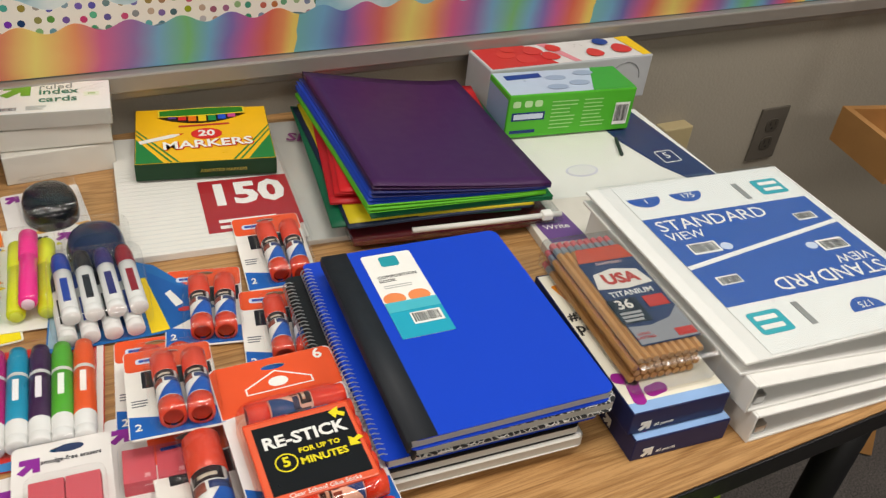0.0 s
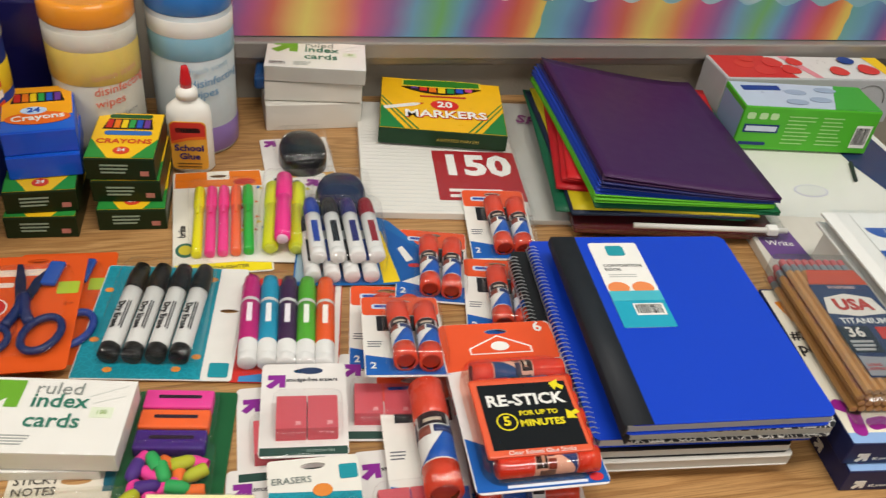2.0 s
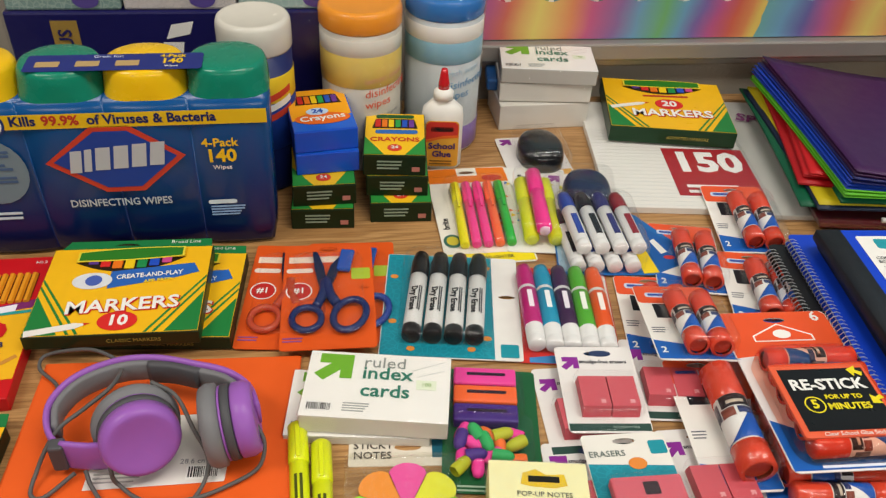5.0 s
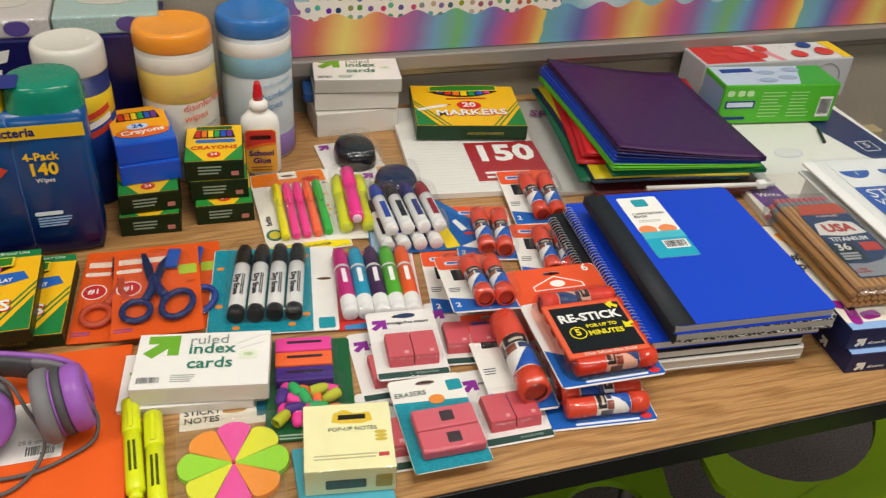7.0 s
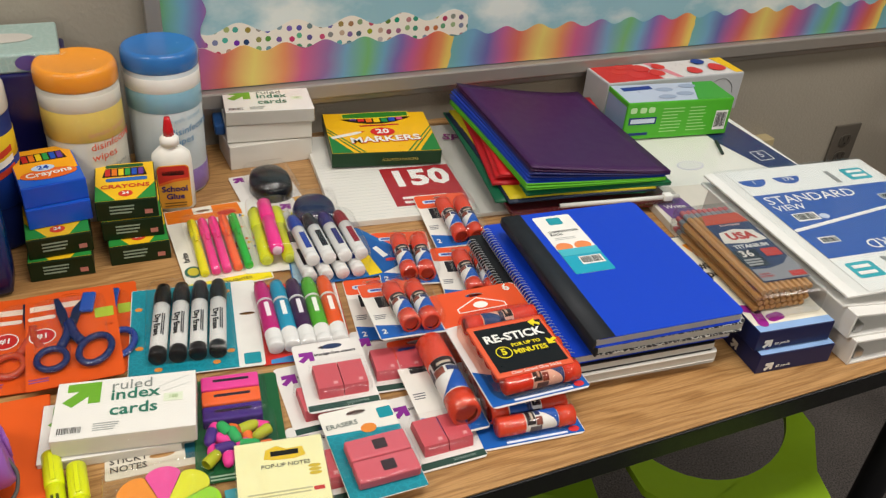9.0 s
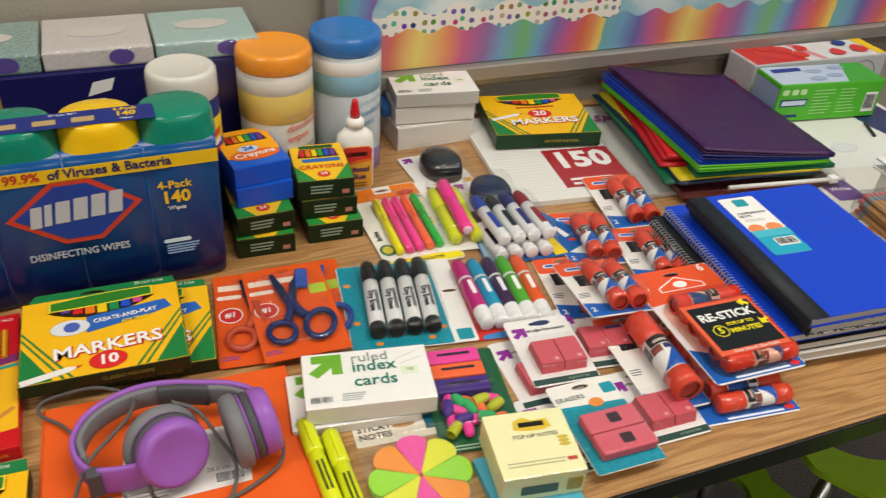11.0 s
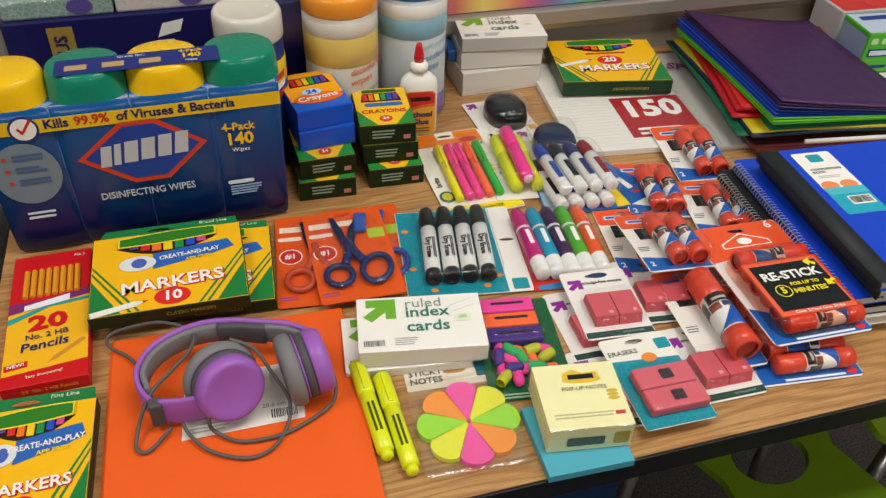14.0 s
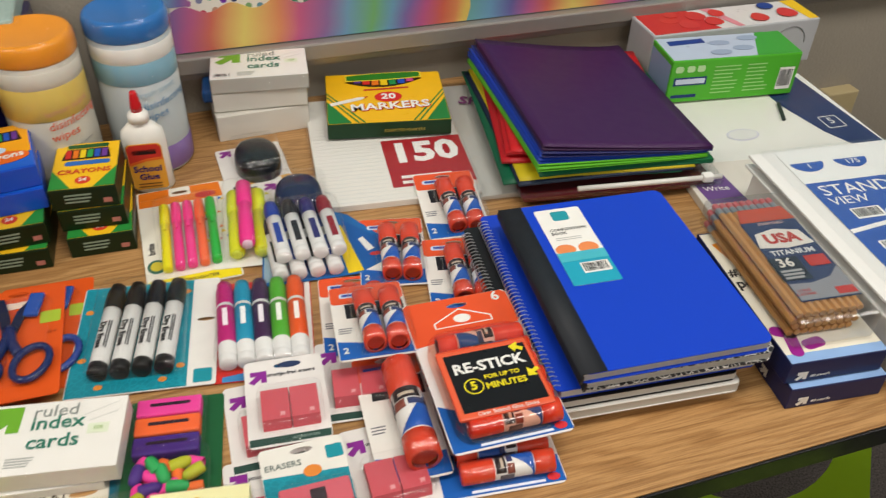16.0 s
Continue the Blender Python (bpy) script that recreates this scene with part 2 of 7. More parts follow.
def thing(name, m, label, category, group="", kind=""):
    if category in ("erasers", "glue sticks", "highlighters", "scissors", "sharpener", "markers") and m.translation.z < 0.7425:
        LAYER[0] += 1
        m = Matrix.Translation((0, 0, 0.0003 * (LAYER[0] % 11))) @ m
    ob = new(name)
    ob.empty_display_size = 0.02
    ob.matrix_world = m
    return tagged(ob, label, category, group, kind)


def move(bm, m):
    bmesh.ops.transform(bm, matrix=m, verts=bm.verts)
    return bm


def box(x0, x1, y0, y1, z0, z1, bev=0.0, seg=2):
    bm = bmesh.new()
    bmesh.ops.create_cube(bm, size=1)
    move(bm, Matrix.LocRotScale(((x0 + x1) / 2, (y0 + y1) / 2, (z0 + z1) / 2), None, (x1 - x0, y1 - y0, z1 - z0)))
    if bev:
        bmesh.ops.bevel(bm, geom=bm.edges[:], offset=bev, segments=seg, profile=0.5, affect="EDGES")
    return bm


def join(*bms):
    out = bms[0]
    for b in bms[1:]:
        me = bpy.data.meshes.new("tmp")
        b.to_mesh(me)
        b.free()
        out.from_mesh(me)
        bpy.data.meshes.remove(me)
    return out


def prism(pts, z0, z1, bev=0.0):
    """An outline in the plane, drawn up from z0 to z1."""
    bm = bmesh.new()
    lo = [bm.verts.new((x, y, z0)) for x, y in pts]
    hi = [bm.verts.new((x, y, z1)) for x, y in pts]
    bm.faces.new(lo[::-1])
    top = bm.faces.new(hi)
    for i in range(len(pts)):
        j = (i + 1) % len(pts)
        bm.faces.new((lo[i], lo[j], hi[j], hi[i]))
    bmesh.ops.recalc_face_normals(bm, faces=bm.faces[:])
    if bev:
        bmesh.ops.bevel(bm, geom=list(top.edges), offset=bev, segments=2, profile=0.5, affect="EDGES")
    return bm


def lathe(profile, n=28, sx=1.0, sy=1.0):
    """A body of revolution round z from (radius, height) pairs."""
    bm = bmesh.new()
    rings = []
    for r, z in profile:
        if r < 1e-6:
            rings.append([bm.verts.new((0, 0, z))])
        else:
            rings.append([bm.verts.new((r * sx * math.cos(2 * math.pi * k / n), r * sy * math.sin(2 * math.pi * k / n), z)) for k in range(n)])
    for a, b in zip(rings, rings[1:]):
        for k in range(n):
            j = (k + 1) % n
            if len(a) == 1 and len(b) > 1:
                bm.faces.new((a[0], b[j], b[k]))
            elif len(b) == 1 and len(a) > 1:
                bm.faces.new((a[k], a[j], b[0]))
            elif len(a) > 1:
                bm.faces.new((a[k], a[j], b[j], b[k]))
    bmesh.ops.recalc_face_normals(bm, faces=bm.faces[:])
    return bm


def rod(r, y0, y1, x=0.0, z=0.0, n=18, bev=0.0008):
    """A round bar along y."""
    bm = lathe([(0, y0), (r - bev, y0), (r, y0 + bev), (r, y1 - bev), (r - bev, y1), (0, y1)], n)
    return move(bm, pose(x, 0, z, -90, 0, 0))


def tube(points, r, n=8, closed=False):
    """A round cord along points."""
    pts = [Vector(p) for p in points]
    bm = bmesh.new()
    rings = []
    up = Vector((0.03, 0.02, 1))
    for i, p in enumerate(pts):
        a = pts[i - 1] if (i or closed) else p
        b = pts[(i + 1) % len(pts)] if (i < len(pts) - 1 or closed) else p
        d = (b - a).normalized()
        u = d.cross(up).normalized()
        w = u.cross(d)
        rings.append([bm.verts.new(p + r * (u * math.cos(2 * math.pi * k / n) + w * math.sin(2 * math.pi * k / n))) for k in range(n)])
    m = len(rings)
    for i in range(m if closed else m - 1):
        a, b = rings[i], rings[(i + 1) % m]
        for k in range(n):
            j = (k + 1) % n
            bm.faces.new((a[k], a[j], b[j], b[k]))
    if not closed:
        bm.faces.new(rings[0][::-1])
        bm.faces.new(rings[-1])
    bmesh.ops.recalc_face_normals(bm, faces=bm.faces[:])
    return bm


def cyl_patch(r, a0, a1, z0, z1, rise=0.0, n=10):
    """A thin printed patch bent round an upright cylinder between two angles (degrees from -y)."""
    bm = bmesh.new()
    lo, hi = [], []
    for k in range(n + 1):
        a, dz = radians(a0 + (a1 - a0) * k / n), rise * k / n
        x, y = r * math.sin(a), -r * math.cos(a)
        lo.append(bm.verts.new((x, y, z0 + dz)))
        hi.append(bm.verts.new((x, y, z1 + dz)))
    for k in range(n):
        bm.faces.new((lo[k], lo[k + 1], hi[k + 1], hi[k]))
    ret = bmesh.ops.extrude_face_region(bm, geom=bm.faces[:])
    for v in ret["geom"]:
        if isinstance(v, bmesh.types.BMVert):
            v.co.x, v.co.y = v.co.x * (1 + 0.0003 / r), v.co.y * (1 + 0.0003 / r)
    bmesh.ops.recalc_face_normals(bm, faces=bm.faces[:])
    return bm


def spline(points, k=8):
    """Catmull-Rom points through the given ones."""
    p = [Vector(q) for q in points]
    p = [2 * p[0] - p[1]] + p + [2 * p[-1] - p[-2]]
    out = []
    for i in range(1, len(p) - 2):
        for s in range(k):
            u = s / k
            out.append(0.5 * (2 * p[i] + (p[i + 1] - p[i - 1]) * u + (2 * p[i - 1] - 5 * p[i] + 4 * p[i + 1] - p[i + 2]) * u ** 2 + (3 * p[i] - p[i - 1] - 3 * p[i + 1] + p[i + 2]) * u ** 3))
    return out + [p[-2]]


def rrect(w, h, r, cx=0.0, cy=0.0, n=5):
    """A rectangle with rounded corners."""
    out = []
    for qx, qy, a0 in ((1, 1, 0), (-1, 1, 90), (-1, -1, 180), (1, -1, 270)):
        for k in range(n + 1):
            a = radians(a0 + 90 * k / n)
            out.append((cx + qx * (w / 2 - r) + r * math.cos(a), cy + qy * (h / 2 - r) + r * math.sin(a)))
    return out


def oval(w, h, cx=0.0, cy=0.0, n=24):
    return [(cx + w / 2 * math.cos(2 * math.pi * k / n), cy + h / 2 * math.sin(2 * math.pi * k / n)) for k in range(n)]


def curve_mesh(cu):
    ob = bpy.data.objects.new("tmp", cu)
    scene.collection.objects.link(ob)
    bpy.context.view_layer.update()
    me = bpy.data.meshes.new_from_object(ob.evaluated_get(bpy.context.evaluated_depsgraph_get()))
    bpy.data.objects.remove(ob)
    bpy.data.curves.remove(cu)
    return me


def sheet(outline, holes=(), thick=0.0007, z=0.0):
    """A thin flat sheet with holes through it."""
    cu = bpy.data.curves.new("sheet", "CURVE")
    cu.dimensions, cu.fill_mode, cu.extrude = "2D", "BOTH", thick / 2
    for pts in (outline, *holes):
        s = cu.splines.new("POLY")
        s.points.add(len(pts) - 1)
        for q, (x, y) in zip(s.points, pts):
            q.co = (x, y, 0, 1)
        s.use_cyclic_u = True
    me = curve_mesh(cu)
    me.transform(Matrix.Translation((0, 0, z + thick / 2)))
    return me


def flat(name, pts, z, material, parent, label="", m=None):
    """A printed patch 0.2 mm thick lying on a face at height z; m turns it onto another face."""
    bm = prism(pts, z + 0.00015, z + 0.0004)
    if m is not None:
        move(bm, m)
    return part(name, bm, material, parent, label)


def letters(text, size, material, parent, x, y, z, turn=0.0, m=None, align="CENTER", bold=0.0, wide=1.0, name="lettering", shear=0.0):
    """Words in the built-in font on a face at height z."""
    cu = bpy.data.curves.new("text", "FONT")
    cu.body, cu.size, cu.align_x, cu.align_y, cu.extrude, cu.offset, cu.resolution_u, cu.shear = text, size, align, "CENTER", 0.00012, bold * size, 2, shear
    me = curve_mesh(cu)
    me.transform(pose(x, y, z + 0.0006, 0, 0, turn) @ Matrix.Diagonal((wide, 1, 1, 1)))
    if m is not None:
        me.transform(m)
    return part(name, me, material, parent)


def bars(n, w, h, gap, x, y, z, material, parent, name="print_bar", m=None, seed=0):
    """Lines of writing too small to read."""
    rnd = random.Random(seed)
    for k in range(n):
        ww = w * rnd.uniform(0.7, 1.0)
        flat(name, [(x, y - k * gap), (x + ww, y - k * gap), (x + ww, y - k * gap + h), (x, y - k * gap + h)], z, material, parent, m=m)


def barcode(w, h, x, y, z, parent, m=None):
    flat("barcode_patch", [(x, y), (x + w, y), (x + w, y + h), (x, y + h)], z, WHITE, parent, m=m)
    bm = None
    rnd = random.Random(5)
    px = x + w * 0.06
    while px < x + w * 0.92:
        bw = w * rnd.choice((0.02, 0.03, 0.045))
        b = box(px, px + bw, y + h * 0.15, y + h * 0.9, z + 0.0004, z + 0.0006)
        bm = b if bm is None else join(bm, b)
        px += bw + w * rnd.choice((0.02, 0.035))
    if m is not None:
        move(bm, m)
    part("barcode", bm, BLACK, parent)


def arrow_pts(s, x, y):
    """The outline of a stubby arrow that points up and to the right."""
    p = [(0, 0.22), (0.42, 0.62), (0.1, 0.62), (0.1, 0.95), (1, 0.95), (1, 0.1), (0.68, 0.1), (0.68, 0.4), (0.26, 0)]
    return [(x + s * a, y + s * b) for a, b in p]


HOLE = lambda w=0.018, y=0.0, x=0.0: oval(w, w * 0.32, x, y, 14)

# ---- the large structure ----
TZ, WALL_Y = 0.74, 1.085
tagged(part("floor", box(-3.2, 4.0, -4.2, WALL_Y + 0.15, -0.1, 0.0), CARPET, None), "dark grey-brown flecked classroom carpet", "carpet", kind="structure")
tagged(part("wall_north", box(-3.2, 4.0, WALL_Y, WALL_Y + 0.15, 0.0, 2.7), WALL, None), "taupe painted classroom wall behind the table", "wall", kind="structure")
tagged(part("wall_south", box(-3.2, 4.0, -4.35, -4.2, 0.0, 2.7), WALL, None), "taupe painted wall", "wall", kind="structure")
tagged(part("wall_west", box(-3.35, -3.2, -4.35, WALL_Y + 0.15, 0.0, 2.7), WALL, None), "taupe painted wall", "wall", kind="structure")
tagged(part("wall_east", box(4.0, 4.15, -4.35, WALL_Y + 0.15, 0.0, 2.7), WALL, None), "taupe painted wall", "wall", kind="structure")
tagged(part("ceiling", box(-3.35, 4.15, -4.35, WALL_Y + 0.15, 2.7, 2.8), CEIL, None), "white ceiling", "ceiling", kind="structure")
for lx, ly in TROFFERS:
    tr = thing("ceiling_light", pose(lx, ly, 2.66), "white recessed ceiling light panel", "ceiling light", "ceiling lights")
    part("frame", join(box(-0.62, 0.62, -0.32, -0.29, 0, 0.04), box(-0.62, 0.62, 0.29, 0.32, 0, 0.04), box(-0.62, -0.59, -0.29, 0.29, 0, 0.04), box(0.59, 0.62, -0.29, 0.29, 0, 0.04)), WHITE, tr)


def socket_plate(x, z, hexc, outlets, label):
    s = thing("outlet", pose(x, WALL_Y, z, 90, 0, 0), label, "outlet")
    part("cover_plate", box(-0.04, 0.04, -0.0625, 0.0625, 0, 0.006, 0.002), ink(hexc, 0.35), s)
    for k in range(outlets):
        cy = 0.022 - 0.044 * k
        sock = part("socket", prism(rrect(0.034, 0.03, 0.011, 0, cy), 0.006, 0.008, 0.0008), ink("#4b463f", 0.35), s)
        for dx in (-0.007, 0.007):
            part("slot", box(dx - 0.001, dx + 0.001, cy, cy + 0.009, 0.0082, 0.0084), BLACK, sock)
        part("ground_hole", prism(oval(0.005, 0.005, 0, cy - 0.007, 10), 0.0082, 0.0084), BLACK, sock)
    return s


socket_plate(1.412, 0.535, "#5e5850", 2, "dark grey double wall outlet")
jp = thing("wall_box", pose(1.122, WALL_Y, 0.545, 90, 0, 0), "beige raceway box on the wall", "wall box")
part("cover", box(-0.036, 0.036, -0.06, 0.06, 0, 0.03, 0.003), ink("#b3a37c", 0.5), jp)

# bulletin board with its metal frame and paper borders
BX0, BX1, BZ = -0.125, 3.2, 0.832
bb = thing("bulletin_board", pose(0, WALL_Y, 0), "wall board covered in sky-blue cloud paper with rainbow borders", "board")
part("board_panel", box(BX0 + 0.02, BX1, -0.012, 0.0, BZ, 2.1), sky_paper_mat(), bb, "blue paper printed with white clouds")
ALU = ink("#a19c96", 0.45, 0.05, 0.1, metal=0.5)
part("frame_side", box(BX0, BX0 + 0.022, -0.024, 0.0, BZ - 0.012, 2.1, 0.002), ALU, bb, "brushed aluminium frame")
part("tray", join(box(BX0, BX1, -0.03, 0.0, BZ - 0.026, BZ, 0.003), box(BX0, BX1, -0.018, 0.0, BZ - 0.038, BZ - 0.026)), ALU, bb, "brushed aluminium bottom rail")


def scallop(x0, x1, z0, z1, period, amp, phase, both=False):
    n = int((x1 - x0) / 0.004)
    xs = [x0 + (x1 - x0) * k / n for k in range(n + 1)]
    up = [(x, z1 + amp * math.sin(2 * math.pi * x / period + phase)) for x in xs]
    lo = [(x, z0 + (amp * math.sin(2 * math.pi * x / period + phase) if both else 0)) for x in xs]
    return lo + up[::-1]


part("rainbow_border", sheet(scallop(BX0 + 0.024, BX1, BZ + 0.002, BZ + 0.062, 0.064, 0.0055, 0.5), thick=0.0008), rainbow_mat(), bb, "scalloped rainbow watercolour paper border").matrix_local = pose(0, -0.0145, 0, 90, 0, 0)
part("dotted_border", sheet(scallop(-0.07, 0.385, BZ + 0.052, BZ + 0.094, 0.088, 0.008, 1.2, True), thick=0.0008), dots_mat(), bb, "white paper border with colourful dots").matrix_local = pose(0, -0.0132, 0, 90, 0, 0)
part("side_border", sheet([(z, -x) for x, z in scallop(0.9, 1.8, -0.102, -0.045, 0.064, 0.0055, 0)], thick=0.0008), rainbow_mat(), bb, "scalloped rainbow border strip").matrix_local = pose(0, -0.0139, 1.8, 90, 0, 0) @ pose(0, 0.9, 0)

# table
TX0, TX1, TY0, TY1 = -0.662, 0.868, 0.296, 1.072
tb = thing("table", pose(0, 0, 0), "rectangular classroom table with oak laminate top and black edge", "table")
part("tabletop", box(TX0 + 0.003, TX1 - 0.003, TY0 + 0.003, TY1, TZ - 0.026, TZ), OAK, tb, "oak-grain laminate tabletop")
EDGE = ink("#17171a", 0.4, 0.1, 0.3)
part("edge_band", join(box(TX0, TX1, TY0, TY0 + 0.003, TZ - 0.028, TZ - 0.0008, 0.001), box(TX0, TX0 + 0.003, TY0 + 0.003, TY1, TZ - 0.028, TZ - 0.0008), box(TX1 - 0.003, TX1, TY0 + 0.003, TY1, TZ - 0.028, TZ - 0.0008)), EDGE, tb, "black plastic edge band")
part("apron", join(box(TX0 + 0.06, TX1 - 0.06, TY0 + 0.09, TY0 + 0.108, TZ - 0.075, TZ - 0.026), box(TX0 + 0.06, TX1 - 0.06, TY1 - 0.06, TY1 - 0.042, TZ - 0.085, TZ - 0.026)), EDGE, tb, "black steel apron")
for lx in (TX0 + 0.07, TX1 - 0.07):
    for ly in (TY0 + 0.06, TY1 - 0.06):
        leg = part("leg", move(lathe([(0, 0.02), (0.022, 0.02), (0.022, TZ - 0.03), (0, TZ - 0.03)], 18), pose(lx, ly, 0)), EDGE, tb, "black steel leg", True)
        part("foot", move(lathe([(0, 0), (0.026, 0), (0.026, 0.012), (0.015, 0.02), (0, 0.02)], 18), pose(lx, ly, 0)), STEEL, leg)

# green stacking chairs pushed under the table


def school_chair(m, hexc, label):
    """A moulded seat, hollowed towards the table, with a hand hole and upturned wings."""
    c = thing("school_chair", m, label, "chair", "chairs under the table")
    out = [(-0.16, 0.05), (-0.155, 0.1)]
    out += [(0.015 + 0.14 * math.cos(radians(200 + 140 * k / 14)), 0.155 + 0.12 * math.sin(radians(200 + 140 * k / 14))) for k in range(15)]
    out += [(0.165, 0.11), (0.158, 0.06), (0.11, 0.0), (0.085, -0.07), (0.1, -0.16), (0.14, -0.25), (-0.14, -0.25), (-0.1, -0.16), (-0.09, -0.07), (-0.115, 0.0)]
    me = sheet(out, [oval(0.11, 0.085, -0.005, -0.055, 20)], 0.012)
    bm = bmesh.new()
    bm.from_mesh(me)
    bpy.data.meshes.remove(me)
    bmesh.ops.triangulate(bm, faces=bm.faces[:])
    bmesh.ops.subdivide_edges(bm, edges=[e for e in bm.edges if e.calc_length() > 0.03], cuts=2)
    for v in bm.verts:
        v.co.z += 0.9 * v.co.x ** 2 + 0.25 * max(0.0, v.co.y) ** 2
    part("seat", bm, ink(hexc, 0.4, 0.06, 0.3), c, "moulded plastic seat", True)
    for lx, ly in ((-0.12, 0.05), (0.12, 0.05), (-0.12, -0.2), (0.12, -0.2)):
        part("leg", tube([(lx * 1.25, ly * 1.2, -0.45), (lx, ly, 0.01)], 0.011, 10), STEEL, c, "chrome leg", True)
    return c


# Same lime green twice: brightened for the lit seat, darkened for the shaded one.
school_chair(pose(0.545, 0.36, 0.45), "#9cc427", "lime green plastic school chair pushed under the table")
school_chair(pose(0.235, 0.485, 0.45, 0, 0, 5), "#71941d", "lime green plastic school chair pushed under the table")
school_chair(pose(-0.1, 0.44, 0.45, 0, 0, -4), "#26426a", "navy plastic school chair pushed under the table")

# wooden easel with a tray
PINE = ink("#ad7d49", 0.5, 0.18, 0.4, scale=14)
ea = thing("easel", pose(1.55, 0.93, 0, 0, 0, -14), "wooden A-frame easel with a shallow wooden tray", "easel")
for sx in (0.0, 0.62):
    part("leg", tube([(sx, -0.33, 0), (sx, 0.0, 0.95)], 0.024, 4), PINE, ea)
part("tray_box", join(box(-0.1, 0.7, -0.16, -0.145, 0.575, 0.65), box(-0.1, 0.7, 0.0, 0.015, 0.575, 0.65), box(-0.1, -0.085, -0.145, 0.0, 0.575, 0.65), box(0.685, 0.7, -0.145, 0.0, 0.575, 0.65), box(-0.085, 0.685, -0.145, 0.0, 0.575, 0.585)), PINE, ea, "pine tray")

# grey binders that stand in a low case beside the table
GREYB = ink("#adb0b3", 0.4, 0.06, 0.15)
cs = thing("low_bookcase", pose(-0.94, 0.72, 0), "low grey bookcase beside the table", "bookcase")
part("carcass", join(box(-0.2, 0.25, -0.5, 0.36, 0.0, 0.38)), ink("#6d6c69", 0.6), cs)


def binder_upright(x, y, z, rz, w, h=0.29, hole=False, tilt=0.0):
    b = thing("ring_binder", pose(x, y, z, tilt, 0, rz), "pale grey ring binder standing upright in a row", "binder", "binders in the bookcase")
    part("cover", box(-0.24, -0.02, -w / 2, -w / 2 + 0.004, 0, h, 0.0015), GREYB, b)
    part("cover", box(-0.24, -0.02, w / 2 - 0.004, w / 2, 0, h, 0.0015), GREYB, b)
    part("spine", box(-0.02, -0.016, -w / 2, w / 2, 0, h, 0.0015), GREYB, b)
    if hole:
        part("finger_hole", move(lathe([(0.009, 0), (0.013, 0), (0.013, 0.002), (0.009, 0.002)], 18), pose(-0.016, 0, h - 0.06, 0, 90, 0)), STEEL, b)
    part("ring_plate", box(-0.022, -0.0205, -0.014, 0.014, 0.02, h - 0.012, 0.0004), STEEL, b)
    part("lever", prism([(-0.02, -0.018), (-0.034, -0.012), (-0.06, -0.004), (-0.06, 0.004), (-0.034, 0.012), (-0.02, 0.018)], h - 0.02, h - 0.012), STEEL, b, "dark chrome ring lever")
    for rz_ in (0.06, h - 0.045):
        part("ring", move(tube([(0.014 * math.cos(a * 0.2618), 0.014 * math.sin(a * 0.2618), 0) for a in range(24)], 0.0014, 6, True), pose(-0.037, 0, rz_)), STEEL, b, "steel ring", True)
    return b


for y, w, dz, hole in ((0.575, 0.13, 0.035, True), (0.672, 0.05, 0.02, False), (0.755, 0.1, 0.03, False), (0.832, 0.045, 0.02, False), (0.905, 0.09, 0.035, False), (0.99, 0.07, 0.03, False)):
    binder_upright(-0.676, y, 0.38, 0, w, 0.3 + dz, hole)

# ---- wipes, tissues, crayons, glue bottle: the far left of the table ----
YEL, GRN = gloss("#eec012", 0.25), gloss("#0d8268", 0.25)
ROYAL = gloss("#1550c8", 0.3)


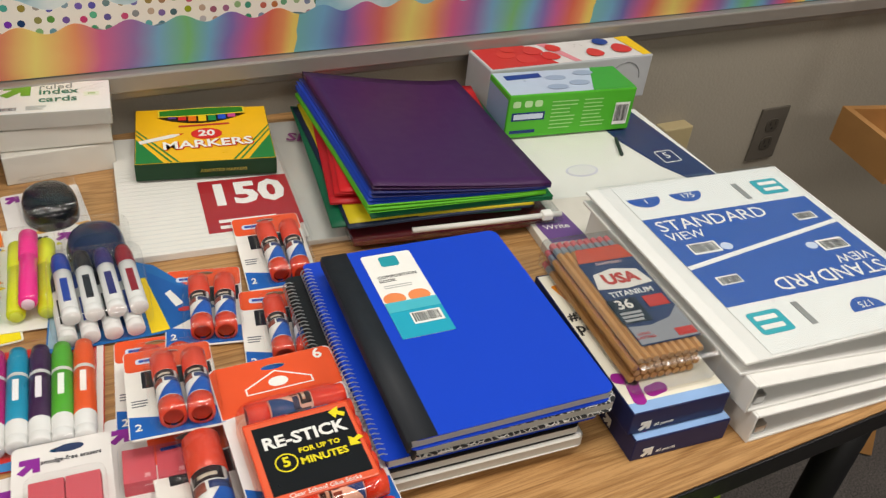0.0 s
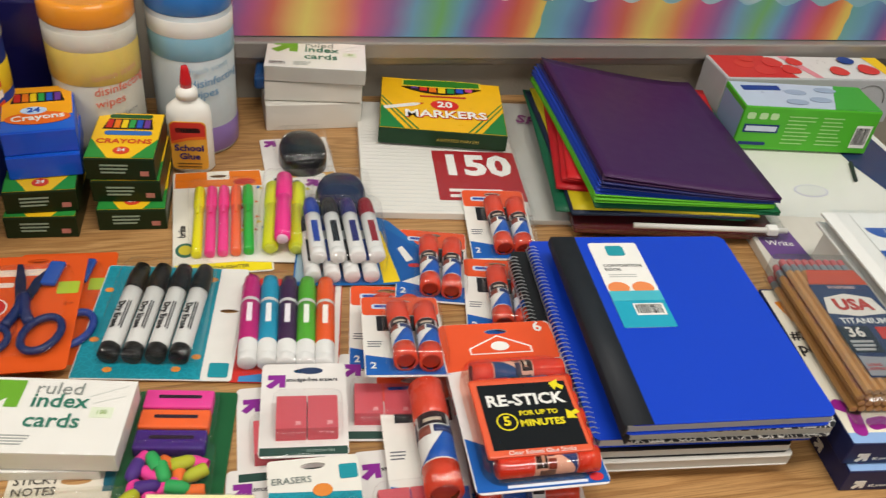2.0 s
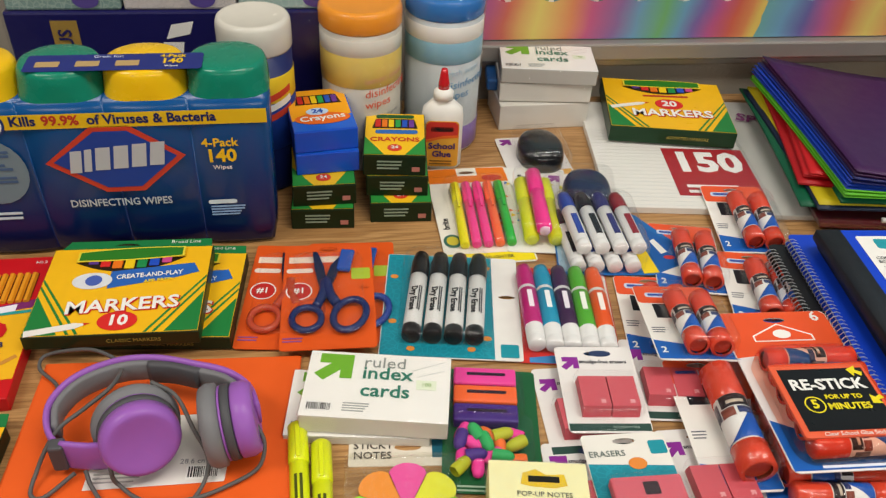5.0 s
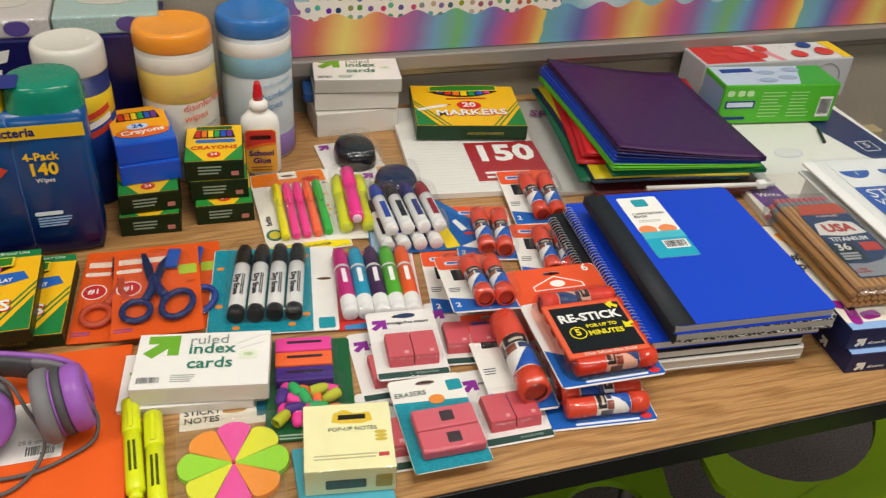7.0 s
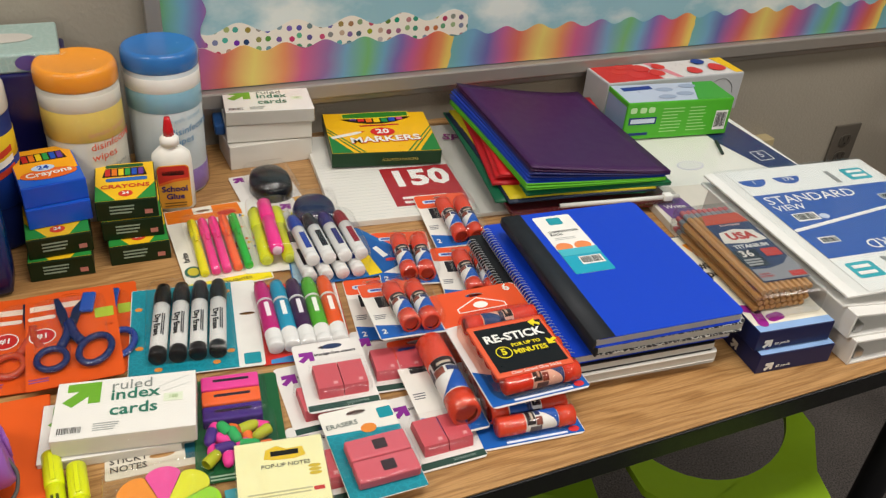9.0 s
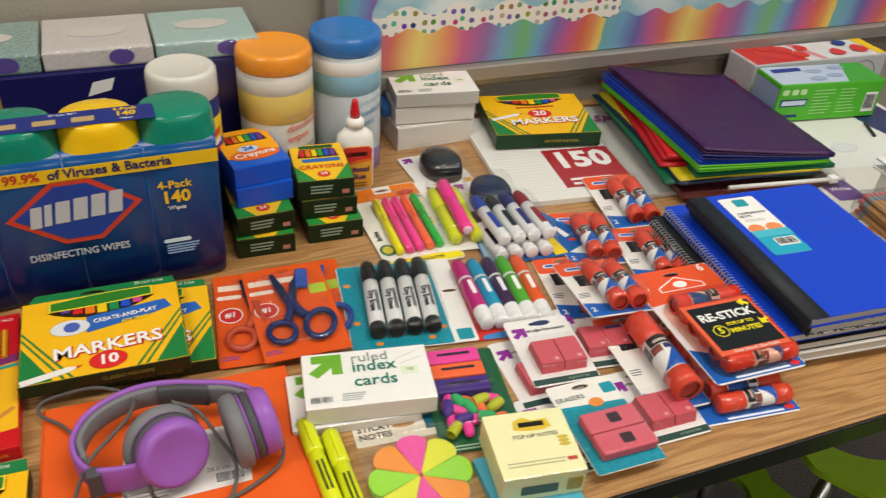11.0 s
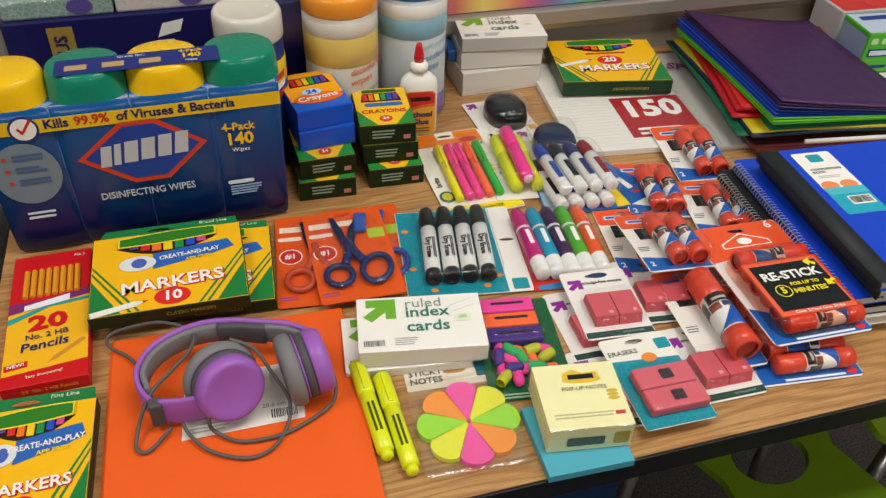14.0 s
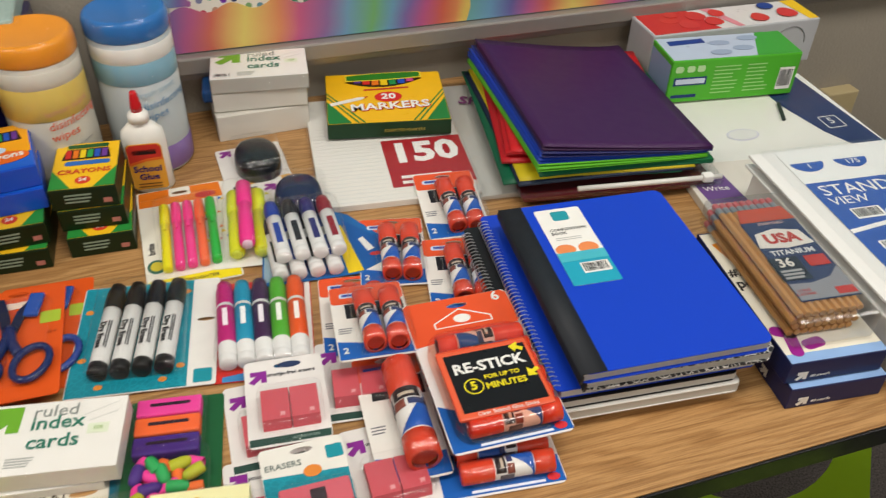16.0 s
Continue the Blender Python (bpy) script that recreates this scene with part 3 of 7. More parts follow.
def wipes_four_pack(m):
    p = thing("wipes_four_pack", m, "shrink-wrapped pack of four wipes canisters with green and yellow lids", "wipes")
    r, n = 0.0402, 4
    x0 = -r * n
    out_front, steps = [], 14
    for k in range(n):
        for q in range(steps + 1):
            a = math.pi - math.pi * q / steps
            out_front.append((x0 + r + 2 * r * k + r * math.cos(a), -r * 0.1 * max(0.0, math.sin(a)) ** 1.3 - r * 0.84))
    outline = [(-2 * r * n / 2 * 0.995, 0.0)] + out_front[2:-2] + [(r * n * 0.995, 0.0)] + [(-x, -y) for x, y in out_front[2:-2]]
    rings = []
    body = bmesh.new()
    for z, kx, ky in ((0.003, 0.955, 0.9), (0.008, 0.975, 0.955), (0.03, 0.985, 1.0), (0.1, 0.99, 1.0), (0.165, 1.0, 1.0), (0.184, 1.0, 1.0)):
        rings.append([body.verts.new((x * kx, y * ky, z)) for x, y in outline])
    for lo, hi in zip(rings, rings[1:]):
        for i in range(len(outline)):
            j = (i + 1) % len(outline)
            body.faces.new((lo[i], lo[j], hi[j], hi[i]))
    body.faces.new(rings[0][::-1])
    body.faces.new(rings[-1])
    bmesh.ops.recalc_face_normals(body, faces=body.faces[:])
    part("film_body", body, label_fade_mat(), p, "blue printed shrink film", True)
    for k in range(n):
        cx = x0 + r + 2 * r * k
        lid = bmesh.new()
        rl = []
        for z, kk in ((0.1835, 1.0), (0.2, 1.0), (0.2075, 0.975), (0.212, 0.92), (0.2135, 0.84), (0.2138, 0.4)):
            rl.append([lid.verts.new((cx + x * kk, y * kk, z)) for x, y in rrect(2 * r, 2 * r * 0.93, r * (0.62 if z < 0.2 else 0.9), 0, 0, 7)])
        for lo, hi in zip(rl, rl[1:]):
            for i in range(len(lo)):
                j = (i + 1) % len(lo)
                lid.faces.new((lo[i], lo[j], hi[j], hi[i]))
        lid.faces.new(rl[-1])
        bmesh.ops.recalc_face_normals(lid, faces=lid.faces[:])
        part("lid", lid, YEL if k % 2 == 0 else GRN, p, "yellow plastic lid" if k % 2 == 0 else "green plastic lid", True)
    yf = -r * 0.94 - 0.0006
    F = pose(0.004, yf, 0.009, 90, 0, 0)
    W = 2 * r * n
    flat("yellow_band", [(-W * 0.475, 0.148), (W * 0.475, 0.148), (W * 0.475, 0.164), (-W * 0.475, 0.164)], 0, ink("#e3bb1e"), p, m=F)
    letters("Kills", 0.0145, ink("#16245c"), p, -0.0925, 0.1565, 0, m=F, align="LEFT", bold=0.03)
    letters("99.9%", 0.0145, ink("#b8362a"), p, -0.0625, 0.1565, 0, m=F, align="LEFT", bold=0.03)
    letters("of Viruses & Bacteria", 0.0145, ink("#16245c"), p, -0.0205, 0.1565, 0, m=F, align="LEFT", bold=0.03)
    flat("badge_ring", oval(0.03, 0.03, -0.112, 0.154), 0.0003, ink("#1d3470"), p, m=F)
    flat("check_badge", oval(0.025, 0.025, -0.112, 0.154), 0.0006, WHITE, p, m=F)
    flat("check_mark", [(-0.119, 0.155), (-0.114, 0.148), (-0.102, 0.164), (-0.105, 0.165), (-0.1135, 0.1525), (-0.117, 0.1565)], 0.001, ink("#c32a22"), p, m=F)
    flat("emblem_border", [(-0.0700, 0.1081), (-0.0191, 0.1494), (0.0170, 0.1494), (0.0678, 0.1129), (0.0212, 0.0716), (-0.0170, 0.0716)], 0, ink("#c8402a"), p, m=F)
    flat("emblem", [(-0.0615, 0.1093), (-0.0170, 0.1435), (0.0148, 0.1435), (0.0594, 0.1129), (0.0191, 0.0775), (-0.0148, 0.0775)], 0.0006, ink("#1d3f96"), p, m=F)
    for k, (a, b) in enumerate(((-0.047, -0.036), (-0.033, -0.026), (-0.022, -0.008), (-0.004, 0.01), (0.014, 0.028), (0.032, 0.046))):
        flat("emblem_bar", [(a - 0.001, 0.0965 + k * 0.0013), (b - 0.0005, 0.0968 + k * 0.0013), (b + 0.0035, 0.1225 + k * 0.0016), (a + 0.0035, 0.122 + k * 0.0016)], 0.0012, ink("#b9bdc2"), p, m=F)
    letters("DISINFECTING WIPES", 0.0125, ink("#b9c2cc"), p, -0.005, 0.058, 0, m=F, bold=0.015, wide=0.86)
    letters("4-Pack", 0.0135, ink("#e9c11d"), p, 0.103, 0.126, 0, m=F, bold=0.02)
    letters("140", 0.021, ink("#e9c11d"), p, 0.103, 0.110, 0, m=F, bold=0.03)
    letters("Wipes", 0.0075, WHITE, p, 0.103, 0.0965, 0, m=F)
    flat("claim_disc", oval(0.068, 0.076, -0.122, 0.1), 0, ink("#748692"), p, m=F)
    for k in range(3):
        bars(2, 0.032, 0.0028, 0.0046, -0.132, 0.122 - k * 0.015, 0.0006, ink("#4a6288"), p, m=F, seed=k)
        flat("tick", oval(0.005, 0.005, -0.14, 0.121 - k * 0.015, 10), 0.0006, ink("#c33a2a"), p, m=F)
    bars(2, 0.03, 0.003, 0.006, -0.135, 0.048, 0, ink("#cfe0ea"), p, m=F)
    bars(4, 0.038, 0.0018, 0.0035, 0.085, 0.046, 0, ink("#8fb0d8"), p, m=F)
    flat("pill", rrect(0.03, 0.005, 0.0024, 0.098, 0.053), 0, ink("#cfe0ea"), p, m=F)
    strip = pose(0.004, -0.014, 0.2142, 1, 0, 0)
    flat("top_label", rrect(0.166, 0.034, 0.004, 0.012, 0), 0, ink("#23307a"), p, m=strip)
    letters("4-Pack", 0.009, ink("#e9c11d"), p, 0.066, 0.01, 0.0004, m=strip, bold=0.02)
    letters("140", 0.014, ink("#e9c11d"), p, 0.066, -0.001, 0.0004, m=strip, bold=0.03)
    letters("Wipes", 0.005, WHITE, p, 0.066, -0.0115, 0.0004, m=strip)
    letters("Great for:", 0.007, ink("#cfd6ea"), p, 0.005, 0.011, 0.0004, m=strip)
    for k in range(3):
        flat("picture", rrect(0.022, 0.011, 0.001, -0.05 + 0.037 * k, -0.003), 0.0004, ink("#b59a6a"), p, m=strip)
    return p


wipes_four_pack(pose(-0.488, 0.776, TZ, 0, 0, 1))


def canister(m, cap_hex, body_hex, label, r, h, cap_h, bands, words=None, clear=True):
    c = thing("wipes_canister", m, label, "wipes")
    part("body", lathe([(0, 0.002), (r * 0.97, 0.002), (r, 0.006), (r, h - cap_h), (0, h - cap_h)], 44), ink(body_hex, 0.35), c, "printed label", True)
    part("lid", lathe([(0, h - 0.0008), (r * 0.84, h - 0.0008), (r * 0.9, h), (r * 0.97, h - 0.0012), (r * 1.02, h - 0.0055), (r * 1.03, h - 0.011), (r * 1.035, h - cap_h + 0.003), (r * 1.0, h - cap_h), (0, h - cap_h)], 44), gloss(cap_hex, 0.22), c, "", True)
    for z0, z1, hx in bands:
        part("label_band", lathe([(r + 0.0004, z0), (r + 0.0008, z0 + 0.0005), (r + 0.0008, z1 - 0.0005), (r + 0.0004, z1)], 44), ink(hx, 0.35), c, "", True)
    if clear:
        part("shrink_film", lathe([(r * 1.02, 0.001), (r * 1.05, 0.01), (r * 1.045, h * 0.5), (r * 1.06, h - cap_h), (r * 1.07, h - 0.01), (r * 0.97, h + 0.002)], 44), FILM, c, "clear shrink film", True)
    return c


def wrap_words(text, size, mat_, parent, r, z, a0, tilt=0.0):
    """Words bent round an upright cylinder, centred at the angle a0 (degrees from -y)."""
    cu = bpy.data.curves.new("text", "FONT")
    cu.body, cu.size, cu.align_x, cu.align_y, cu.extrude, cu.resolution_u = text, size, "LEFT", "CENTER", 0.0001, 2
    me = curve_mesh(cu)
    for v in me.vertices:
        a = radians(a0) + v.co.x / r
        zz = z + v.co.y + v.co.x * tilt
        v.co = ((r + 0.0012 + v.co.z) * math.sin(a), -(r + 0.0012 + v.co.z) * math.cos(a), zz)
    return part("lettering", me, mat_, parent)


c1 = canister(pose(-0.227, 0.93, TZ), "#f29a2a", "#c6c1b3", "lemon wipes canister with an orange lid in clear film", 0.0485, 0.21, 0.026, ((0.158, 0.178, "#dedacd"), (0.118, 0.158, "#dcc163"), (0.03, 0.05, "#b5b1a6")))
wrap_words("lemon scent", 0.011, ink("#d8a08a"), c1, 0.05, 0.128, 2, 0.12)
wrap_words("disinfecting\nwipes", 0.0145, ink("#d8583a"), c1, 0.05, 0.104, 2, 0.12)
wrap_words("kills 99.9% of germs", 0.006, ink("#8a8a88"), c1, 0.05, 0.078, 2, 0.12)
c2 = canister(pose(-0.121, 0.966, TZ), "#2f74bd", "#bcc4c6", "fresh scent wipes canister with a blue lid in clear film", 0.0485, 0.21, 0.026, ((0.158, 0.178, "#efeee8"), (0.13, 0.158, "#86b4c8"), (0.006, 0.04, "#8a6fae")))
wrap_words("fresh scent", 0.011, ink("#9ab4c4"), c2, 0.05, 0.118, -4, 0.12)
wrap_words("disinfecting\nwipes", 0.0145, ink("#4a7fa8"), c2, 0.05, 0.094, -4, 0.12)
c3 = canister(pose(-0.348, 0.883, TZ), "#d8d5ca", "#16255e", "white-lidded wipes canister with a navy and yellow label", 0.0405, 0.212, 0.036, ((0.12, 0.152, "#e3c22a"), (0.06, 0.12, "#1a3a8a")), clear=False)
for k, hx in enumerate(("#c8402a", "#e8e6e0", "#c8402a")):
    part("label_stripe", cyl_patch(0.0414, -50, 60, 0.086 + 0.012 * k, 0.094 + 0.012 * k, 0.02), ink(hx), c3)

# tissue case
tp = thing("tissue_case", pose(-0.435, 1.012, TZ), "navy case of tissue boxes with patterned tops in clear film", "tissues")
part("tray_case", box(-0.2, 0.2, -0.062, 0.062, 0, 0.188, 0.003), ink("#1c1a55", 0.35), tp, "navy printed film")
TOPS = [pattern_mat("leaf_teal", "#9fb4ac", "#7f9a93", 150), pattern_mat("leaf_pale", "#c2bbb8", "#cec8c5", 110), pattern_mat("leaf_mint", "#b4c9c3", "#a0bcb6", 130)]
for k in range(3):
    x0 = -0.196 + 0.131 * k
    bx = part("tissue_box", box(x0, x0 + 0.128, -0.058, 0.058, 0.188, 0.213, 0.003), TOPS[k], tp, "patterned tissue box")
    part("mouth", prism(oval(0.07, 0.035, x0 + 0.064, 0, 20), 0.2135, 0.2139), ink("#cfcac2"), bx)
    flat("purple_badge", oval(0.03, 0.02, x0 + 0.09, 0.201, 18), 0, ink("#5a4a92"), bx, m=pose(0, -0.0585, 0, 90, 0, 0))
TF = pose(0, -0.0622, 0, 90, 0, 0)
flat("gold_tag", [(-0.15, 0.1), (-0.12, 0.1), (-0.12, 0.178), (-0.15, 0.178)], 0, ink("#b8964a", 0.3, metal=0.3), tp, m=TF)
letters("PLUS", 0.021, ink("#2a2458"), tp, -0.135, 0.145, 0.0006, 90, TF, bold=0.02)
flat("script_bar", [(-0.04, 0.09), (-0.014, 0.09), (-0.002, 0.15), (-0.026, 0.15)], 0, WHITE, tp, "white brand strip", m=TF)
flat("script_bar", [(-0.022, 0.154), (0.006, 0.16), (0.012, 0.176), (-0.014, 0.172)], 0, WHITE, tp, m=TF)
part("wrap", box(-0.203, 0.203, -0.0665, 0.066, 0.001, 0.217, 0.006), FILM, tp, "clear wrapping film")

# crayon boxes
CRAYONS = ["#c62b25", "#e2761b", "#e8c71c", "#2f9a48", "#2552b5", "#6a3a92", "#4a2b1a"]


def crayon_box(m, blue, label, grp):
    b = thing("crayon_box", m, label, "crayons", grp)
    w, d, h = 0.072, 0.098, 0.0265
    part("carton", box(-w / 2, w / 2, -d / 2, d / 2, 0, h, 0.0012), ROYAL if blue else ink("#14260f", 0.35), b)
    flat("top_panel", [(-w / 2 + 0.001, -d / 2 + 0.002), (w / 2 - 0.001, -d / 2 + 0.002), (w / 2 - 0.001, d / 2 - 0.002), (-w / 2 + 0.001, d / 2 - 0.002)], h, ink("#f0bf22", 0.3) if not blue else ink("#1d62d0", 0.3), b)
    if blue:
        flat("orange_panel", [(-0.035, -0.024), (0.034, -0.016), (0.034, 0.047), (-0.035, 0.047)], h + 0.0004, ink("#f0a51e"), b)
        flat("orange_swoosh", oval(0.064, 0.026, 0, -0.022), h + 0.0007, ink("#e56a20"), b)
        letters("Crayons", 0.0155, WHITE, b, 0.0, -0.021, h + 0.0008, 5, bold=0.02)
        flat("count_badge", oval(0.026, 0.016, -0.004, -0.006), h + 0.0009, ink("#bcd4ee"), b)
        letters("24", 0.013, ink("#1d4fb0"), b, -0.004, -0.006, h + 0.001, bold=0.03)
    else:
        for s in (-1, 1):
            flat("green_corner", [(s * 0.035, -0.047), (s * 0.012, -0.047), (s * 0.035, -0.008)], h + 0.0004, ink("#2a8a3a"), b)
        letters("CRAYONS", 0.0125, ink("#c83a2a"), b, 0, -0.014, h + 0.0004, bold=0.02)
        flat("count_badge", oval(0.017, 0.015, 0, -0.032), h + 0.0004, ink("#d2402a"), b)
        letters("24", 0.0085, WHITE, b, 0, -0.032, h + 0.0008, bold=0.02)
        flat("brand_bar", rrect(0.046, 0.008, 0.003, 0, 0.04), h + 0.0004, ink("#20552a"), b)
        flat("app_strip", rrect(0.05, 0.009, 0.004, 0.002, 0.004), h + 0.0004, ink("#2f6ab8"), b)
    win_y = 0.023
    flat("window", [(-0.027, win_y - 0.011), (0.027, win_y - 0.011), (0.023, win_y + 0.011), (-0.023, win_y + 0.011)], h + 0.0005, ink("#2a1a12"), b)
    for k, hx in enumerate(CRAYONS[:6]):
        part("crayon_tip", box(-0.0235 + 0.008 * k, -0.0172 + 0.008 * k, win_y - 0.009, win_y + 0.008, h + 0.0008, h + 0.0018, 0.0004), ink(hx, 0.5), b)
    F = pose(0, -d / 2 - 0.0002, 0, 90, 0, 0)
    if not blue:
        bars(3, 0.03, 0.002, 0.0045, -0.02, 0.018, 0, ink("#8fa08a"), b, m=F)
        flat("end_label", [(0.02, 0.006), (0.029, 0.006), (0.029, 0.012), (0.02, 0.012)], 0, ink("#b9776a"), b, m=F)
    return b


GL, BL = "yellow and dark green crayon box in a stack", "bright blue crayon box with an orange top in a stack"
crayon_box(pose(-0.279, 0.815, TZ, 0, 0, -2), False, GL, "stacked crayon boxes")
crayon_box(pose(-0.279, 0.823, TZ + 0.0275, 0, 0, 2), False, GL, "stacked crayon boxes")
crayon_box(pose(-0.277, 0.848, TZ + 0.055, 0, 0, 6), True, BL, "stacked crayon boxes")
crayon_box(pose(-0.279, 0.8515, TZ + 0.0825, 0, 0, 8), True, BL, "stacked crayon boxes")
crayon_box(pose(-0.188, 0.822, TZ, 0, 0, -2), False, GL, "stacked crayon boxes")
crayon_box(pose(-0.19, 0.837, TZ + 0.0275, 0, 0, -4), False, GL, "stacked crayon boxes")
crayon_box(pose(-0.1925, 0.8385, TZ + 0.055, 0, 0, -5), False, GL, "stacked crayon boxes")

# school glue bottle
gb = thing("glue_bottle", pose(-0.128, 0.897, TZ, 0, 0, -6) @ Matrix.Diagonal((1, 1, 0.935, 1)), "white school glue bottle with a red twist cap", "glue")
part("bottle", lathe([(0, 0), (0.0235, 0), (0.0262, 0.004), (0.0262, 0.078), (0.0245, 0.09), (0.016, 0.099), (0.0115, 0.102), (0.0115, 0.104), (0, 0.104)], 32, 1.0, 0.6), ink("#eceae2", 0.3), gb, "white plastic bottle", True)
part("collar", lathe([(0, 0.104), (0.0125, 0.104), (0.0125, 0.113), (0.0085, 0.118), (0, 0.118)], 24), ink("#efede6", 0.3), gb, "", True)
part("twist_cap", lathe([(0, 0.118), (0.007, 0.118), (0.0068, 0.126), (0.0045, 0.141), (0.0036, 0.145), (0, 0.145)], 20), gloss("#c81f26"), gb, "red twist cap", True)
GF = pose(0, -0.0162, 0, 90, 0, 0)
part("label", move(prism(rrect(0.042, 0.07, 0.006, 0, 0.043), 0.0, 0.0008), GF), ink("#e2a73a"), gb, "red and orange label")
flat("label_panel", [(-0.02, 0.05), (-0.02, 0.073), (-0.016, 0.0772), (0.016, 0.0772), (0.02, 0.073), (0.02, 0.058), (0.0, 0.056)], 0.001, ink("#c9342a"), gb, m=GF)
flat("label_streak", [(-0.02, 0.046), (0.0, 0.052), (0.02, 0.054), (0.02, 0.058), (0.0, 0.056), (-0.02, 0.05)], 0.001, ink("#e06a26"), gb, m=GF)
bars(2, 0.03, 0.0018, 0.0045, -0.015, 0.016, 0.001, ink("#7a5a2a"), gb, m=GF)
letters("School\nGlue", 0.0125, ink("#3a2a6a"), gb, 0, 0.034, 0.001, m=GF, bold=0.03)
flat("brand_bar", rrect(0.028, 0.007, 0.002, 0, 0.066), 0.001, ink("#2a1c1c"), gb, m=GF)

# index card stack against the wall
UPG = ink("#6fae2e")


def index_pack(m, w, d, h, plain, label, edge="#dcd8ce"):
    k = thing("index_card_pack", m, label, "index cards", "index card packs")
    part("card_block", box(-w / 2, w / 2, -d / 2, d / 2, 0, h, 0.0012), ink(edge, 0.5, 0.05, 0.5), k, "white card edges")
    part("film", box(-w / 2 - 0.0012, w / 2 + 0.0012, -d / 2 - 0.0012, d / 2 + 0.0012, 0.0004, h + 0.0014, 0.002), FILM, k, "clear shrink wrap")
    if not plain:
        flat("cover_sheet", [(-w / 2, -d / 2), (w / 2, -d / 2), (w / 2, d / 2), (-w / 2, d / 2)], h, ink("#f0eee8", 0.35), k)
        flat("brand_arrow", arrow_pts(d * 0.44, -w / 2 + 0.006, d * 0.04), h + 0.0004, UPG, k)
        letters("ruled", 0.0185, ink("#8d938e"), k, -w / 2 + 0.049, d * 0.35, h + 0.0004, align="LEFT")
        letters("index\ncards", 0.0205, ink("#2f7a66"), k, -w / 2 + 0.049, d * 0.045, h + 0.0004, align="LEFT", bold=0.014)
        barcode(0.024, 0.01, -w / 2 + 0.004, -d / 2 + 0.006, h + 0.0004, k)
        bars(4, 0.024, 0.0012, 0.0028, -w / 2 + 0.036, -d / 2 + 0.016, h + 0.0004, ink("#a7aaa6"), k)
        flat("count_patch", [(w / 2 - 0.03, -0.002), (w / 2 - 0.012, -0.002), (w / 2 - 0.012, 0.009), (w / 2 - 0.03, 0.009)], h + 0.0004, ink("#e4ecd4"), k)
        letters("100", 0.006, ink("#8ab04a"), k, w / 2 - 0.021, 0.0035, h + 0.0006)
        for a, b in (((w / 2 - 0.035, 0.02), (w / 2 - 0.006, 0.033)), ((w / 2 - 0.03, 0.013), (w / 2 - 0.006, 0.022))):
            flat("ruling", [a, (a[0], a[1] - 0.0006), (b[0], b[1] - 0.0006), b], h + 0.0004, ink("#d2d4cf"), k)
    return k


index_pack(pose(0.026, 1.02, TZ, 0, 0, 2), 0.127, 0.077, 0.038, True, "plain white block of index cards in clear wrap")
index_pack(pose(0.03, 1.024, TZ + 0.0396, 0, 0, -5), 0.127, 0.077, 0.027, True, "white index cards with a coloured edge in clear wrap")
index_pack(pose(0.033, 1.021, TZ + 0.0682, 0, 0, -7), 0.13, 0.078, 0.021, False, "ruled index card pack with green arrow on a stack", "#bdbab2")
bt = thing("pen_pack", pose(-0.034, 1.05, TZ + 0.039, 0, 0, 84), "small blue plastic pack tucked beside the index cards", "pack")
part("blue_pack", box(-0.03, 0.02, -0.004, 0.012, 0, 0.018, 0.004), ink("#2a5a98", 0.3), bt)

# ---- paper pad, marker box, folders, bags, dividers, binders: the far right ----
pad = thing("paper_pad", pose(0.18, 0.898, TZ, 0, 0, -6), "ream of 150 wide ruled sheets in clear wrap", "paper")
part("paper_block", box(-0.102, 0.102, -0.133, 0.133, 0, 0.0095, 0.001), ink("#e7e4dc", 0.55, 0.04, 0.4), pad, "white ruled paper")
for k in range(22):
    y = -0.128 + 0.0085 * k
    part("ruled_line", box(-0.1, 0.1, y, y + 0.0004, 0.0096, 0.0098), ink("#d3d6d6"), pad)
REDP = ink("#a8262e", 0.4)
flat("red_panel", [(-0.008, -0.106), (0.1015, -0.106), (0.1015, 0.006), (-0.008, 0.006)], 0.0097, REDP, pad)
letters("150", 0.064, WHITE, pad, 0.046, -0.03, 0.0099, bold=0.04, wide=0.98)
bars(2, 0.07, 0.006, 0.012, 0.006, -0.088, 0.0101, WHITE, pad)
part("film", box(-0.106, 0.106, -0.137, 0.137, 0.0004, 0.0116, 0.002), FILM, pad, "clear wrapping film")


def marker_box_flat(m):
    b = thing("marker_box", m, "yellow and green box of twenty markers lying on the paper", "markers")
    w, d, h = 0.17, 0.142, 0.0235
    part("carton", box(-w / 2, w / 2, -d / 2, d / 2, 0, h, 0.0015), ink("#16391f", 0.35), b, "dark green carton")
    marker_face(b, w, d, h, "20", False)
    F = pose(0, -d / 2 - 0.0002, 0, 90, 0, 0)
    letters("ASSORTED MARKERS", 0.006, ink("#b9a94a"), b, 0.02, 0.011, 0, m=F)
    return b


